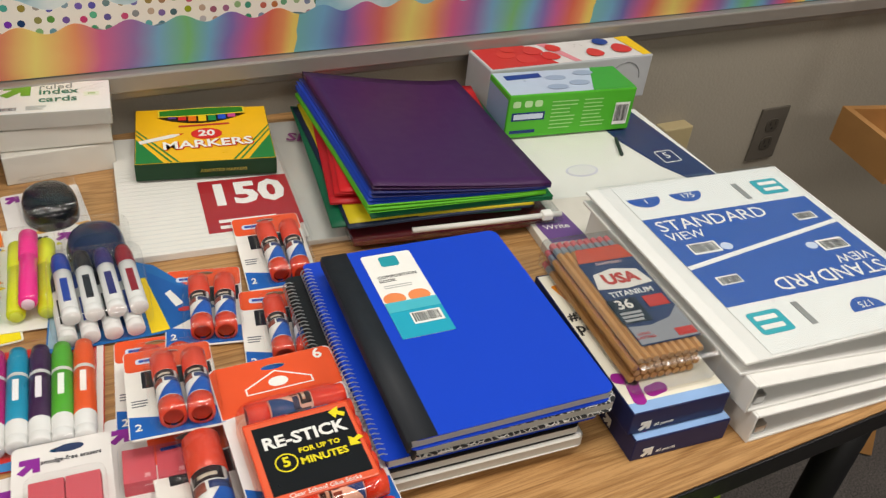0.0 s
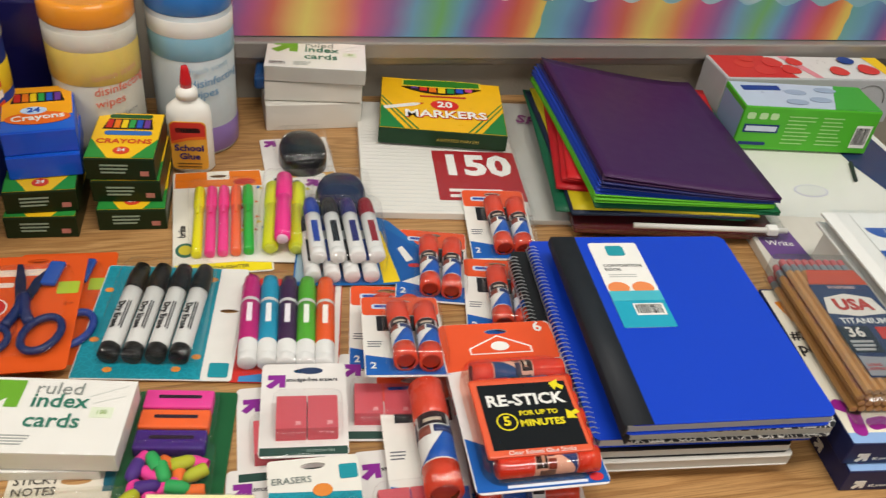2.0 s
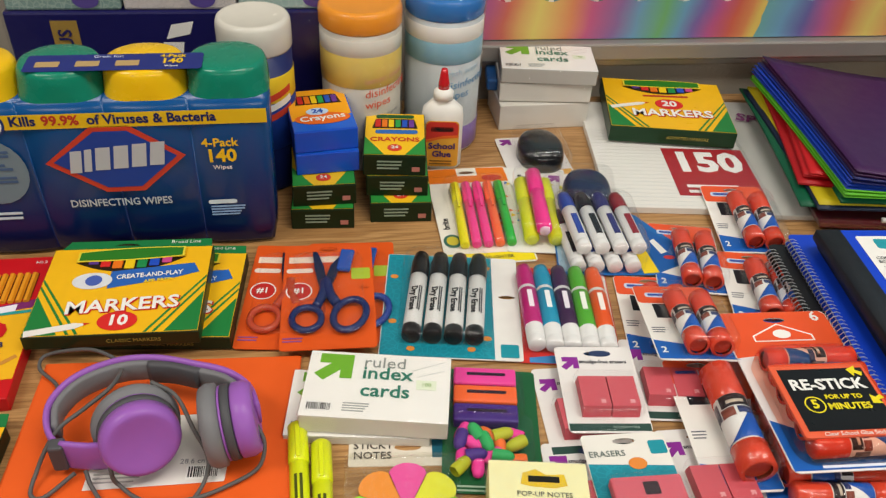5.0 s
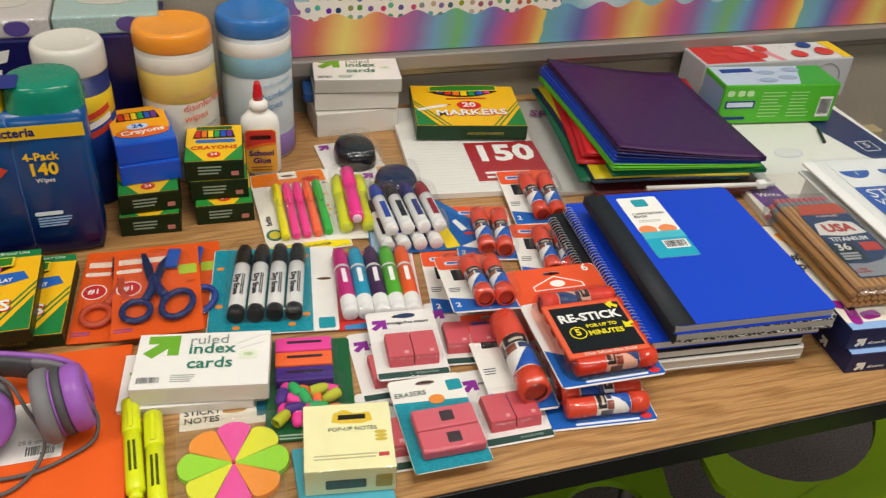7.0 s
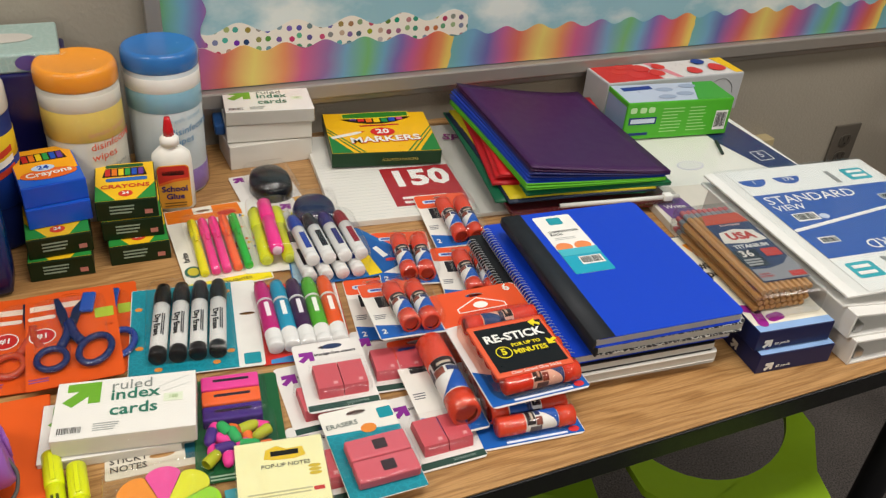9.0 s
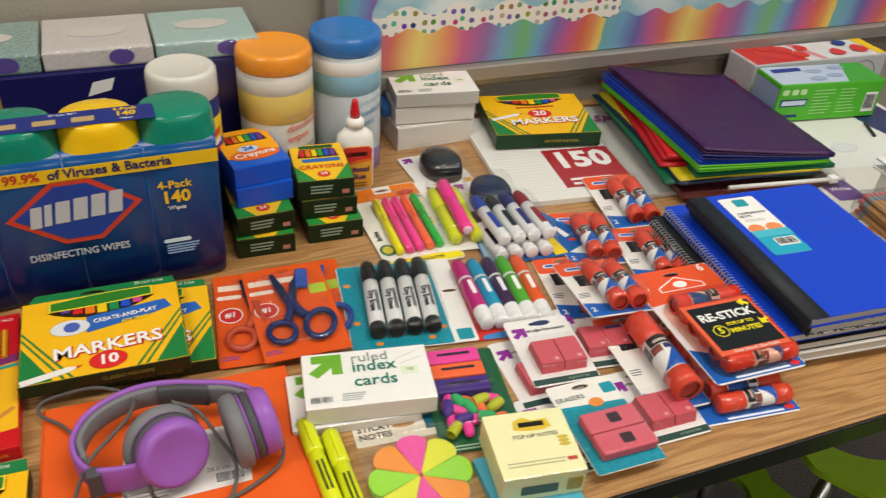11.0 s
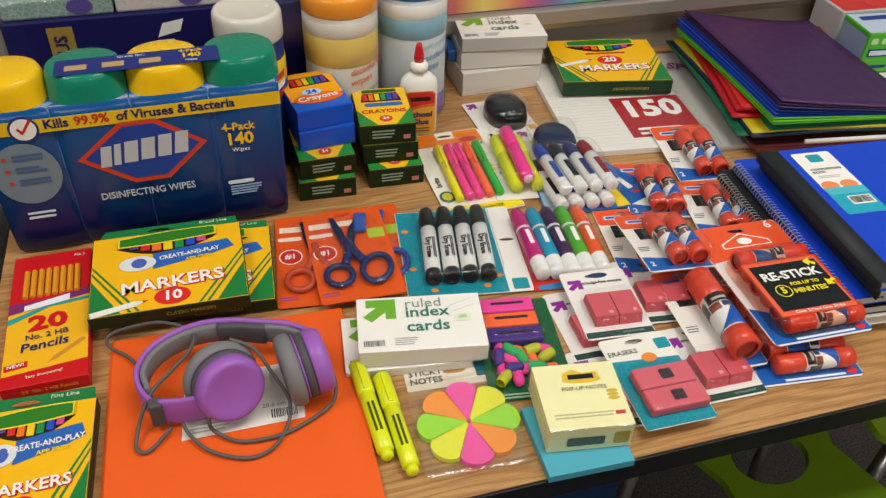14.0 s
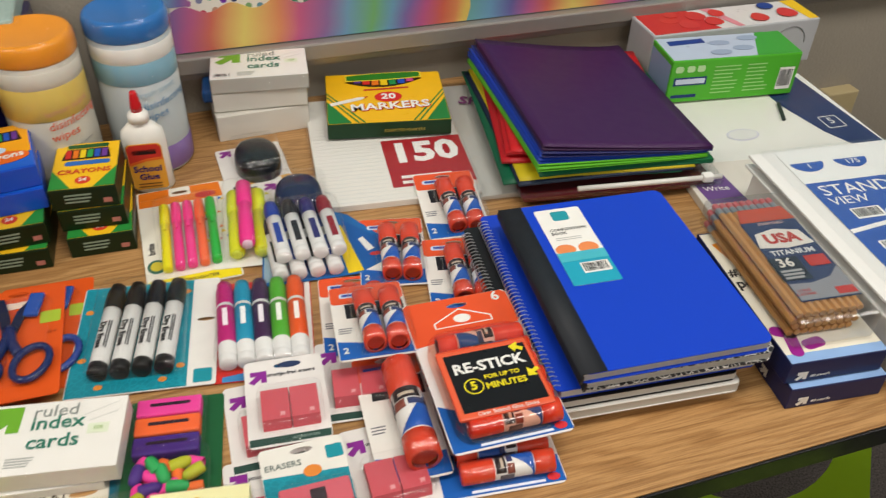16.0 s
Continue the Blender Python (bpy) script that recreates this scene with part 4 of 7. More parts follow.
def marker_face(b, w, d, z, count, app):
    """Yellow front with green corners, a window of marker tips, a drawn marker and the count."""
    flat("yellow_panel", [(-w / 2 + 0.001, -d / 2 + 0.001), (w / 2 - 0.001, -d / 2 + 0.001), (w / 2 - 0.001, d / 2 - 0.001), (-w / 2 + 0.001, d / 2 - 0.001)], z, ink("#f0b81a", 0.3), b)
    G = ink("#1f7a3a")
    for s in (-1, 1):
        flat("green_corner", [(s * (w / 2 - 0.0015), -d / 2 + 0.0015), (s * w * 0.3, -d / 2 + 0.0015), (s * (w / 2 - 0.0015), -d * 0.06)], z + 0.0004, G, b)
        for k in (1, 2):
            o = 0.008 * k
            flat("stripe", [(s * (w * 0.3 - o), -d / 2 + 0.0015), (s * (w * 0.3 - o - 0.003), -d / 2 + 0.0015), (s * (w / 2 - 0.0015), -d * 0.06 + o * 1.3 + 0.004), (s * (w / 2 - 0.0015), -d * 0.06 + o * 1.3)], z + 0.0004, G, b)
    arc_ = lambda lo, hi, k0, k1: [(w * 0.33 * u, d * (lo + k0 * u * u + 0.02 * u)) for u in [q / 8 - 1 for q in range(17)]] + [(w * 0.33 * u, d * (hi + k1 * u * u + 0.02 * u)) for u in [1 - q / 8 for q in range(17)]]
    flat("window", [(x * 1.02, y) for x, y in arc_(0.2, 0.34, 0.14, 0.0)], z + 0.0005, ink("#2a2010"), b)
    for k, hx in enumerate(("#5a3a8a", "#d42a26", "#e8761a", "#ecc81c", "#1f8a4a", "#2450c0", "#c84a8a")):
        xx = -w * 0.225 + w * 0.075 * k
        low = d * (0.225 + 0.13 * (xx / (w * 0.33)) ** 2)
        part("marker_tip", box(xx - w * 0.031, xx + w * 0.031, low, d * 0.35, z + 0.0008, z + 0.0028, 0.001), ink(hx, 0.35), b)
    flat("brand_banner_edge", arc_(0.315, 0.47, 0.015, -0.02), z + 0.0028, ink("#e8d23a"), b)
    flat("brand_banner", [(x * 0.96, y) for x, y in arc_(0.328, 0.456, 0.015, -0.02)], z + 0.0031, ink("#2f7a24"), b, "green brand banner")
    if app:
        flat("splash", [(-w * 0.1, 0.0), (w * 0.3, 0.014), (w * 0.44, 0.022), (w * 0.4, 0.036), (w * 0.28, 0.034), (-w * 0.1, 0.026)], z + 0.0006, ink("#2a62b4"), b)
        flat("badge", oval(w * 0.24, d * 0.19, -w * 0.2, 0.012), z + 0.0009, ink("#d8dce0"), b)
        flat("badge_spot", oval(w * 0.1, d * 0.12, -w * 0.19, 0.012), z + 0.0013, ink("#4a62b0"), b)
        letters("CREATE-AND-PLAY", 0.0092, WHITE, b, w * 0.14, 0.0185, z + 0.001, 5, bold=0.02, wide=0.8)
        letters("APP FREE!", 0.0065, ink("#f0d02a"), b, w * 0.2, 0.0095, z + 0.001, 5, bold=0.02)
        my, cx, cy = -d * 0.2, w * 0.02, -d * 0.365
    else:
        flat("ribbon", [(-w * 0.18, d * 0.13), (w * 0.2, d * 0.155), (w * 0.2, d * 0.185), (-w * 0.18, d * 0.16)], z + 0.0006, ink("#b8362a"), b)
        my, cx, cy = -d * 0.2, w * 0.02, -d * 0.01
    flat("count_badge", oval(w * 0.23, d * 0.2, cx, cy), z + 0.0008, ink("#d42a26"), b)
    letters(count, d * 0.15, WHITE, b, cx, cy, z + 0.001, bold=0.03)
    letters("MARKERS", w * 0.155, ink("#c8281e"), b, 0.005, my - 0.0006, z + 0.0006, 3, bold=0.04, name="lettering_edge")
    letters("MARKERS", w * 0.155, WHITE, b, 0.004, my, z + 0.0011, 3, bold=0.02)
    a = pose(-w * 0.3, (-d * 0.06 if not app else -d * 0.425), 0, 0, 0, 20 if not app else 12)
    part("drawn_marker", move(prism([(-0.03, -0.004), (0.014, -0.004), (0.022, -0.001), (0.022, 0.001), (0.014, 0.004), (-0.03, 0.004)], z + 0.0009, z + 0.0012), a), ink("#e6e2dc"), b)
    part("drawn_tip", move(prism([(0.022, -0.0018), (0.028, 0), (0.022, 0.0018)], z + 0.001, z + 0.0013), a), ink("#c8281e"), b)


marker_box_flat(pose(0.201, 0.978, TZ + 0.0125, 0, 0, -10.5))

# sheet protectors
sp = thing("sheet_protector_pack", pose(0.352, 0.885, TZ, 0, 0, -6), "pack of clear sheet protectors under the folders", "sheet protectors")
part("sheet_block", box(-0.075, 0.11, -0.145, 0.145, 0, 0.007, 0.001), ink("#cfccc4", 0.3, 0.05, 0.2), sp, "white-edged plastic sheets")
part("wrap", box(-0.08, 0.113, -0.15, 0.15, 0.0003, 0.0095, 0.002), CLOUDY, sp, "hazy plastic wrap")
letters("SP", 0.03, ink("#7a3a6a"), sp, -0.035, 0.09, 0.0098, -20, bold=0.02)

# folders: a heap of pocket folders, each one curling up at its far corner
def folder(m, hexc, lift, w=0.235, d=0.3, grp="heap of folders", label="", bow=0.0):
    """A two-leaf pocket folder whose back corner lifts and whose sheet sags."""
    f = thing("pocket_folder", m, label, "folder", grp)
    for name, z0, k in (("back_leaf", 0.0, 0.85), ("front_leaf", 0.0012, 1.0)):
        bm = bmesh.new()
        nx, ny = 14, 16
        grid = []
        for t in (0.0, 0.0007):
            g = []
            for j in range(ny + 1):
                row = []
                for i in range(nx + 1):
                    u, v = i / nx, j / ny
                    lz = k * (lift * (1 - u) ** 1.4 * (1.0 - 0.12 * math.sin(math.pi * v)) + bow * math.sin(math.pi * v) * (1 - u) + 0.0015 * math.sin(3.1 * u + 2.2 * v))
                    row.append(bm.verts.new(((u - 0.5) * w, (v - 0.5) * d, z0 + t + max(0.0, lz))))
                g.append(row)
            grid.append(g)
        for g, flip in ((grid[0], True), (grid[1], False)):
            for j in range(ny):
                for i in range(nx):
                    q = (g[j][i], g[j][i + 1], g[j + 1][i + 1], g[j + 1][i])
                    bm.faces.new(q[::-1] if flip else q)
        for a, b in ([((0, i), (0, i + 1)) for i in range(nx)] + [((j, nx), (j + 1, nx)) for j in range(ny)] + [((ny, i + 1), (ny, i)) for i in reversed(range(nx))] + [((j + 1, 0), (j, 0)) for j in reversed(range(ny))]):
            bm.faces.new((grid[0][a[0]][a[1]], grid[0][b[0]][b[1]], grid[1][b[0]][b[1]], grid[1][a[0]][a[1]]))
        bmesh.ops.recalc_face_normals(bm, faces=bm.faces[:])
        part(name, bm, ink(hexc, 0.42, 0.05, 0.25), f, "", True)
    return f


zp = thing("plastic_pouch", pose(0.455, 0.842, TZ + 0.008, 0, 0, -8), "clear zip pouch with a red folder inside", "pouch")
part("red_insert", box(-0.128, 0.128, -0.142, 0.142, 0.0, 0.006, 0.001), ink("#6a1420", 0.4), zp)
part("pouch_film", box(-0.134, 0.136, -0.15, 0.15, 0.0062, 0.016, 0.003), CLOUDY, zp, "hazy vinyl")
part("zip_rail", tube([(-0.06, -0.147, 0.018), (0.03, -0.149, 0.0195), (0.132, -0.146, 0.018)], 0.0035, 8), ink("#dcdad4", 0.3), zp, "white zip rail", True)
part("slider", box(0.105, 0.119, -0.153, -0.141, 0.014, 0.024, 0.002), WHITE, zp)
Z0 = TZ + 0.026
HEAP = [("#0d5a3c", 0.428, 0.868, -9, 0.0), ("#14233a", 0.436, 0.862, -6, 0.002), ("#c9b41c", 0.442, 0.866, -7, 0.002), ("#0f6a44", 0.469, 0.866, -7, 0.003), ("#b5161e", 0.446, 0.89, -13, 0.004), ("#0c6a3c", 0.472, 0.868, -8, 0.005), ("#c0181e", 0.458, 0.892, -15, 0.008), ("#cf1d22", 0.461, 0.89, -14, 0.011),
        ("#58b01e", 0.447, 0.861, -2.5, 0.016), ("#62bb24", 0.449, 0.863, -3, 0.018), ("#1440b4", 0.449, 0.866, -2.5, 0.022), ("#1846c0", 0.451, 0.867, -2.5, 0.025), ("#123aa6", 0.453, 0.866, -3, 0.027), ("#1a1e5e", 0.454, 0.862, -3, 0.028), ("#36133f", 0.456, 0.864, -3.5, 0.03), ("#3c1549", 0.457, 0.865, -3.5, 0.032)]
NAMES = {"#0d": "green", "#c9": "yellow", "#14": "blue", "#0f": "green", "#b5": "red", "#c0": "red", "#0c": "green", "#cf": "red", "#58": "lime", "#62": "lime", "#18": "blue", "#12": "blue", "#1a": "navy", "#36": "purple", "#3c": "purple"}
for k, (hx, x, y, rz, lift) in enumerate(HEAP):
    folder(pose(x, y, Z0 + 0.0017 * k, 0, 0, rz), hx, lift, label=NAMES[hx[:3]] + " pocket folder in a heap of folders", bow=0.004)

# food storage bag boxes
def bag_box(m, w, d, h, side, top, label):
    b = thing("bag_box", m, label, "storage bags")
    part("carton", box(-w / 2, w / 2, -d / 2, d / 2, 0, h, 0.002), ink(side, 0.35), b)
    flat("top_panel", [(-w / 2 + 0.002, -d / 2 + 0.002), (w / 2 - 0.002, -d / 2 + 0.002), (w / 2 - 0.002, d / 2 - 0.002), (-w / 2 + 0.002, d / 2 - 0.002)], h, ink(top, 0.3), b)
    return b


DVZ = TZ + 0.012
zb = bag_box(pose(0.776, 1.012, TZ + 0.001, 0, 0, -2), 0.298, 0.076, 0.074, "#b8b9bd", "#d8d6d4", "white storage bag box with strawberries and a red end")
flat("red_panel", [(-0.145, -0.036), (-0.03, -0.036), (-0.055, 0.036), (-0.145, 0.036)], 0.0744, ink("#c8322e"), zb)
for k, (x, y, s) in enumerate(((-0.1, 0.01, 0.03), (-0.075, -0.012, 0.032), (-0.05, 0.014, 0.032), (-0.03, -0.01, 0.03), (-0.012, 0.016, 0.026), (-0.09, 0.024, 0.022), (0.05, -0.014, 0.03), (0.104, -0.008, 0.034))):
    flat("strawberry", [(x + s * 0.5 * math.cos(a) * (1 - 0.25 * math.sin(a)), y + s * 0.5 * math.sin(a)) for a in [k2 * math.pi / 8 for k2 in range(16)]], 0.0748 + 0.0002 * k, ink("#cf3b34"), zb)
flat("yellow_edge", [(0.13, -0.036), (0.146, -0.036), (0.146, 0.036), (0.12, 0.036)], 0.0746, ink("#ecc21e"), zb)
flat("blue_seal", oval(0.028, 0.024, 0.082, 0.021), 0.0765, ink("#25408a"), zb)
flat("pink_sweep", [(0.0, -0.036), (0.012, -0.036), (-0.012, 0.036), (-0.03, 0.036)], 0.0746, ink("#d98a94"), zb)
part("handle_cut", move(tube([(0.03 * math.cos(a * math.pi / 10), 0.03 * math.sin(a * math.pi / 10), 0) for a in range(11)], 0.0008, 6), pose(0.1, -0.0385, 0.035, 90, 0, 0)), ink("#8a8a8c"), zb)
zg = bag_box(pose(0.7115, 0.912, DVZ, 0, 0, -7), 0.205, 0.075, 0.068, "#4fae2c", "#b9c4d6", "green storage bag box with a pale blue top")
flat("green_wedge", [(0.03, -0.036), (0.101, -0.036), (0.101, 0.036), (0.06, 0.036)], 0.0684, ink("#3f9c34"), zg)
flat("brand_bar", [(-0.088, 0.01), (-0.03, 0.014), (-0.03, 0.028), (-0.088, 0.024)], 0.0684, ink("#1f3a86"), zg, "navy brand bar")
for k, (x, y) in enumerate(((-0.01, 0.01), (0.02, -0.01), (0.04, 0.02), (-0.02, -0.02))):
    flat("picture_bag", oval(0.034, 0.016, x, y, 14), 0.0686 + 0.0002 * k, ink("#98a6bd"), zg)
ZF = pose(0, -0.0377, 0, 90, 0, 0)
bars(8, 0.042, 0.0016, 0.006, -0.034, 0.054, 0, ink("#9fcf86"), zg, m=ZF, seed=2)
bars(8, 0.04, 0.0016, 0.006, 0.018, 0.054, 0, ink("#9fcf86"), zg, m=ZF, seed=4)
for x in (-0.09, -0.072, -0.056):
    flat("recycling_mark", rrect(0.012, 0.01, 0.003, x, 0.054), 0, ink("#b9dca4"), zg, m=ZF)
flat("panel_line", rrect(0.046, 0.008, 0.001, -0.07, 0.0345), 0.0004, ink("#c9d4e4"), zg, m=ZF)
flat("navy_panel", [(-0.096, 0.028), (-0.044, 0.028), (-0.044, 0.041), (-0.096, 0.041)], 0, ink("#1b3470"), zg, m=ZF)
flat("navy_panel", [(-0.096, 0.008), (-0.056, 0.008), (-0.056, 0.013), (-0.096, 0.013)], 0, ink("#1b3470"), zg, m=ZF)
barcode(0.024, 0.036, 0.072, 0.01, 0, zg, m=ZF)
flat("end_panel", [(-0.034, 0.008), (0.034, 0.008), (0.034, 0.06), (-0.034, 0.06)], 0, ink("#8fa3c4"), zg, m=pose(-0.1027, 0, 0, 90, 0, -90))

# tab dividers
dv = thing("divider_pack", pose(0.722, 0.81, TZ, 0, 0, -2), "pack of white tab dividers with a navy corner in clear film", "dividers")
part("sheet_block", box(-0.14, 0.14, -0.115, 0.115, 0, 0.009, 0.001), ink("#e3e2da", 0.45), dv, "white divider sheets")
flat("navy_corner", [(0.05, 0.113), (0.139, 0.113), (0.139, -0.113), (0.1, -0.113), (0.07, -0.05), (0.052, 0.03)], 0.009, ink("#22305e"), dv)
flat("side_strip", [(0.128, 0.113), (0.139, 0.113), (0.139, -0.113), (0.138, -0.113)], 0.0094, WHITE, dv)
part("badge", sheet(rrect(0.03, 0.032, 0.003, 0.098, -0.03), [rrect(0.027, 0.029, 0.002, 0.098, -0.03)], 0.0003, 0.0098), WHITE, dv)
letters("5", 0.022, WHITE, dv, 0.098, -0.028, 0.0094)
part("drawn_pen", move(rod(0.0026, -0.025, 0.025, 0, 0.0115), pose(0.04, 0.012, 0, 0, 0, -24)), ink("#2f3a36"), dv)
flat("ring_mark", oval(0.05, 0.03, -0.05, -0.03), 0.009, ink("#c9c7d4"), dv)
flat("ring_mark", oval(0.044, 0.025, -0.05, -0.03), 0.0094, ink("#dddcd9"), dv)
part("film", box(-0.144, 0.144, -0.12, 0.12, 0.0003, 0.0115, 0.002), FILM, dv, "clear film")
wd = thing("write_on_divider_pack", pose(0.557, 0.672, TZ, 0, 0, -8), "divider pack with a purple label under the pencils", "dividers")
part("sheet_block", box(-0.03, 0.16, -0.06, 0.06, 0, 0.012, 0.001), ink("#d5cfc4", 0.5), wd)
flat("purple_label", [(-0.02, -0.03), (0.03, -0.03), (0.022, 0.03), (-0.026, 0.03)], 0.012, ink("#6a4a86"), wd)
letters("Write", 0.014, WHITE, wd, 0.0, 0.0, 0.0124)

# binders
BW = ink("#e6e5e1", 0.38, 0.03, 0.2)


def ring_binder(m, tl, tr, label, printed=False, spine_right=False):
    """A wedge-shaped ring binder, tl high at its left side and tr at its right."""
    b = thing("ring_binder", m, label, "binder", "stack of white binders")
    w, d, t = 0.273, 0.293, 0.0035
    part("back_cover", box(-w / 2, w / 2, -d / 2, d / 2, 0, t, 0.0012), BW, b)
    if spine_right:
        part("spine", box(w / 2, w / 2 + 0.003, -d / 2, d / 2, 0, tr, 0.0012), BW, b)
    else:
        part("spine", box(-w / 2 - 0.003, -w / 2, -d / 2, d / 2, 0, tl, 0.0012), BW, b)
    slope = math.degrees(math.atan2(tl - tr, w))
    part("front_cover", move(box(0, w, -d / 2, d / 2, -t, 0, 0.0012), pose(-w / 2, 0, tl, 0, slope, 0)), BW, b)
    k = -1 if spine_right else 1
    x0 = -k * w / 2
    part("ring_plate", box(min(x0 + k * 0.006, x0 + k * 0.03), max(x0 + k * 0.006, x0 + k * 0.03), -d / 2 + 0.02, d / 2 - 0.02, t, t + 0.003, 0.001), STEEL, b)
    for y in (-0.095, 0.0, 0.095):
        part("ring", move(tube([(0.0115 * math.cos(a * 0.2618), 0.0115 * math.sin(a * 0.2618), 0) for a in range(24)], 0.0013, 6, True), pose(x0 + k * 0.018, y, t + 0.0115, 90, 0, 0)), STEEL, b, "", True)
    part("lever", box(min(x0 + k * 0.008, x0 + k * 0.022), max(x0 + k * 0.008, x0 + k * 0.022), -d / 2 + 0.004, -d / 2 + 0.018, t, t + 0.012, 0.002), STEEL, b)
    if printed:
        M = pose(-w / 2, 0, tl, 0, slope, 0) @ pose(w / 2, 0, 0.0004) @ Matrix.Diagonal((1.07, 1.03, 1, 1))
        BLU = ink("#2a54a8", 0.35)
        ins = part("insert_sheet", move(prism(rrect(0.216, 0.279, 0.001, 0.01, 0), 0, 0.0003), M), ink("#e8e9e6", 0.3), b, "printed cover insert")
        flat("blue_panel", [(-0.098, -0.074), (0.118, -0.074), (0.118, 0.074), (-0.098, 0.074)], 0.0003, BLU, ins, m=M)
        flat("white_slash", [(-0.098, -0.016), (0.118, 0.02), (0.118, 0.026), (-0.098, -0.010)], 0.0007, WHITE, ins, m=M)
        for s, a in ((1, 0), (-1, 180)):
            R_ = M @ pose(0.01, 0, 0, 0, 0, a)
            letters("STANDARD", 0.027, WHITE, ins, -0.1, 0.057, 0.0005, m=R_, align="LEFT", wide=0.98)
            letters("VIEW", 0.019, WHITE, ins, -0.1, 0.0375, 0.0005, m=R_, align="LEFT")
            barcode(0.034, 0.018, -0.088, 0.005, 0.0008, ins, m=R_)
            flat("size_patch", oval(0.014, 0.012, -0.046, 0.011, 12), 0.0008, ink("#c6d2e6"), ins, m=R_)
            barcode(0.026, 0.013, 0.066, 0.032, 0.0008, ins, m=R_)
            flat("brand_patch", rrect(0.037, 0.03, 0.004, 0.08, 0.102), 0.0003, ink("#2aa6b4"), ins, m=R_)
            bars(2, 0.026, 0.006, 0.012, 0.069, 0.105, 0.0008, WHITE, ins, m=R_)
            half = [(0.02 * math.cos(math.pi + math.pi * q / 12), 0.018 * math.sin(math.pi + math.pi * q / 12)) for q in range(13)]
            for cx in (-0.084, -0.03):
                flat("half_disc", [(cx + x, 0.113 + y) for x, y in half], 0.0003, BLU, ins, m=R_)
            letters("1", 0.012, WHITE, ins, -0.084, 0.105, 0.0007, m=R_)
            letters("175", 0.012, WHITE, ins, -0.03, 0.1055, 0.0007, m=R_)
            part("drawn_ring_plate", move(box(0.036, 0.043, 0.084, 0.116, 0.0004, 0.0009), R_), ink("#8d8d8a", 0.35), ins)
        part("cover_film", move(box(-0.115, 0.125, -0.144, 0.144, 0.0012, 0.0018), M), FILM, b, "clear cover pocket")
    return b


ring_binder(pose(0.695, 0.456, TZ, 0, 0, -4), 0.036, 0.022, "white ring binder at the bottom of a stack")
ring_binder(pose(0.686, 0.464, TZ + 0.0295, 0, 2.8, -4), 0.034, 0.022, "white ring binder in the middle of a stack")
ring_binder(pose(0.68, 0.478, TZ + 0.058, 0, 5.2, -5), 0.016, 0.04, "white view binder with a blue and white cover sheet", True, True)

# pencil boxes and the clear pencil pack
def pencil_carton(m):
    b = thing("pencil_carton", m, "navy and white carton of number two pencils", "pencils", "pencil cartons")
    w, d, h = 0.103, 0.2, 0.027
    part("carton", box(-w / 2, w / 2, -d / 2, d / 2, 0, h, 0.001), ink("#1a2352", 0.35), b, "navy carton")
    flat("cream_top", [(-w / 2 + 0.001, -d / 2 + 0.012), (w / 2 - 0.001, -d / 2 + 0.012), (w / 2 - 0.001, d / 2 - 0.003), (-w / 2 + 0.001, d / 2 - 0.003)], h, ink("#e9e4d2"), b)
    flat("pale_strip", [(-w / 2 + 0.001, -d / 2 + 0.001), (w / 2 - 0.001, -d / 2 + 0.001), (w / 2 - 0.001, -d / 2 + 0.012), (-w / 2 + 0.001, -d / 2 + 0.012)], h, ink("#8fb2e0"), b)
    letters("#2", 0.016, ink("#2a2624"), b, -0.049, 0.03, h + 0.0004, align="LEFT", bold=0.02)
    letters("pencils", 0.019, ink("#2a2624"), b, -0.049, 0.013, h + 0.0004, align="LEFT", bold=0.02)
    for x, y, a, l in ((-0.038, -0.06, 155, 0.026), (-0.036, -0.076, 80, 0.032), (-0.016, -0.078, 10, 0.024)):
        part("purple_petal", move(prism(rrect(l, 0.013, 0.006), h + 0.0006, h + 0.0009), pose(x, y, 0, 0, 0, a)), ink("#96218a"), b)
    part("drawn_pencil", move(box(-0.018, 0.016, -0.004, 0.004, h + 0.0005, h + 0.0012, 0.0003), pose(-0.036, 0.062, 0, 0, 0, -75)), ink("#e08a1c"), b)
    F = pose(0, -d / 2 - 0.0002, 0, 90, 0, 0)
    flat("brand_arrow", arrow_pts(0.012, -0.042, 0.003), 0, WHITE, b, m=F)
    letters("#2 pencils", 0.005, WHITE, b, -0.026, 0.008, 0, m=F, align="LEFT")
    flat("brand_arrow", arrow_pts(0.012, 0.05, 0.003), 0, WHITE, b, m=pose(-w / 2 - 0.0002, 0, 0, 90, 0, -90))
    return b


pencil_carton(pose(0.489, 0.438, TZ, 0, 0, -6))
pencil_carton(pose(0.4845, 0.446, TZ + 0.0285, 0, 0, -6))
pp = thing("pencil_pack", pose(0.486, 0.465, TZ + 0.057, 0, 0, -6), "clear pack of thirty-six yellow pencils with a navy label", "pencils")
for layer in range(4):
    for k in range(9):
        x = -0.036 + 0.008 * k + (0.004 if layer % 2 else 0)
        z = 0.0045 + 0.0075 * layer
        pn = part("pencil", rod(0.0038, -0.086, 0.074, x, z, 6, 0.0005), ink("#c08c50", 0.4, 0.15), pp, "yellow pencil")
        part("ferrule", rod(0.0039, 0.074, 0.083, x, z, 8, 0.0003), ink("#9aa0a6", 0.3, metal=0.6), pn)
        part("eraser", rod(0.0036, 0.083, 0.092, x, z, 8), ink("#c9686a", 0.6), pn)
part("label", box(-0.024, 0.04, -0.073, 0.05, 0.0313, 0.0317), ink("#25345e"), pp, "navy label")
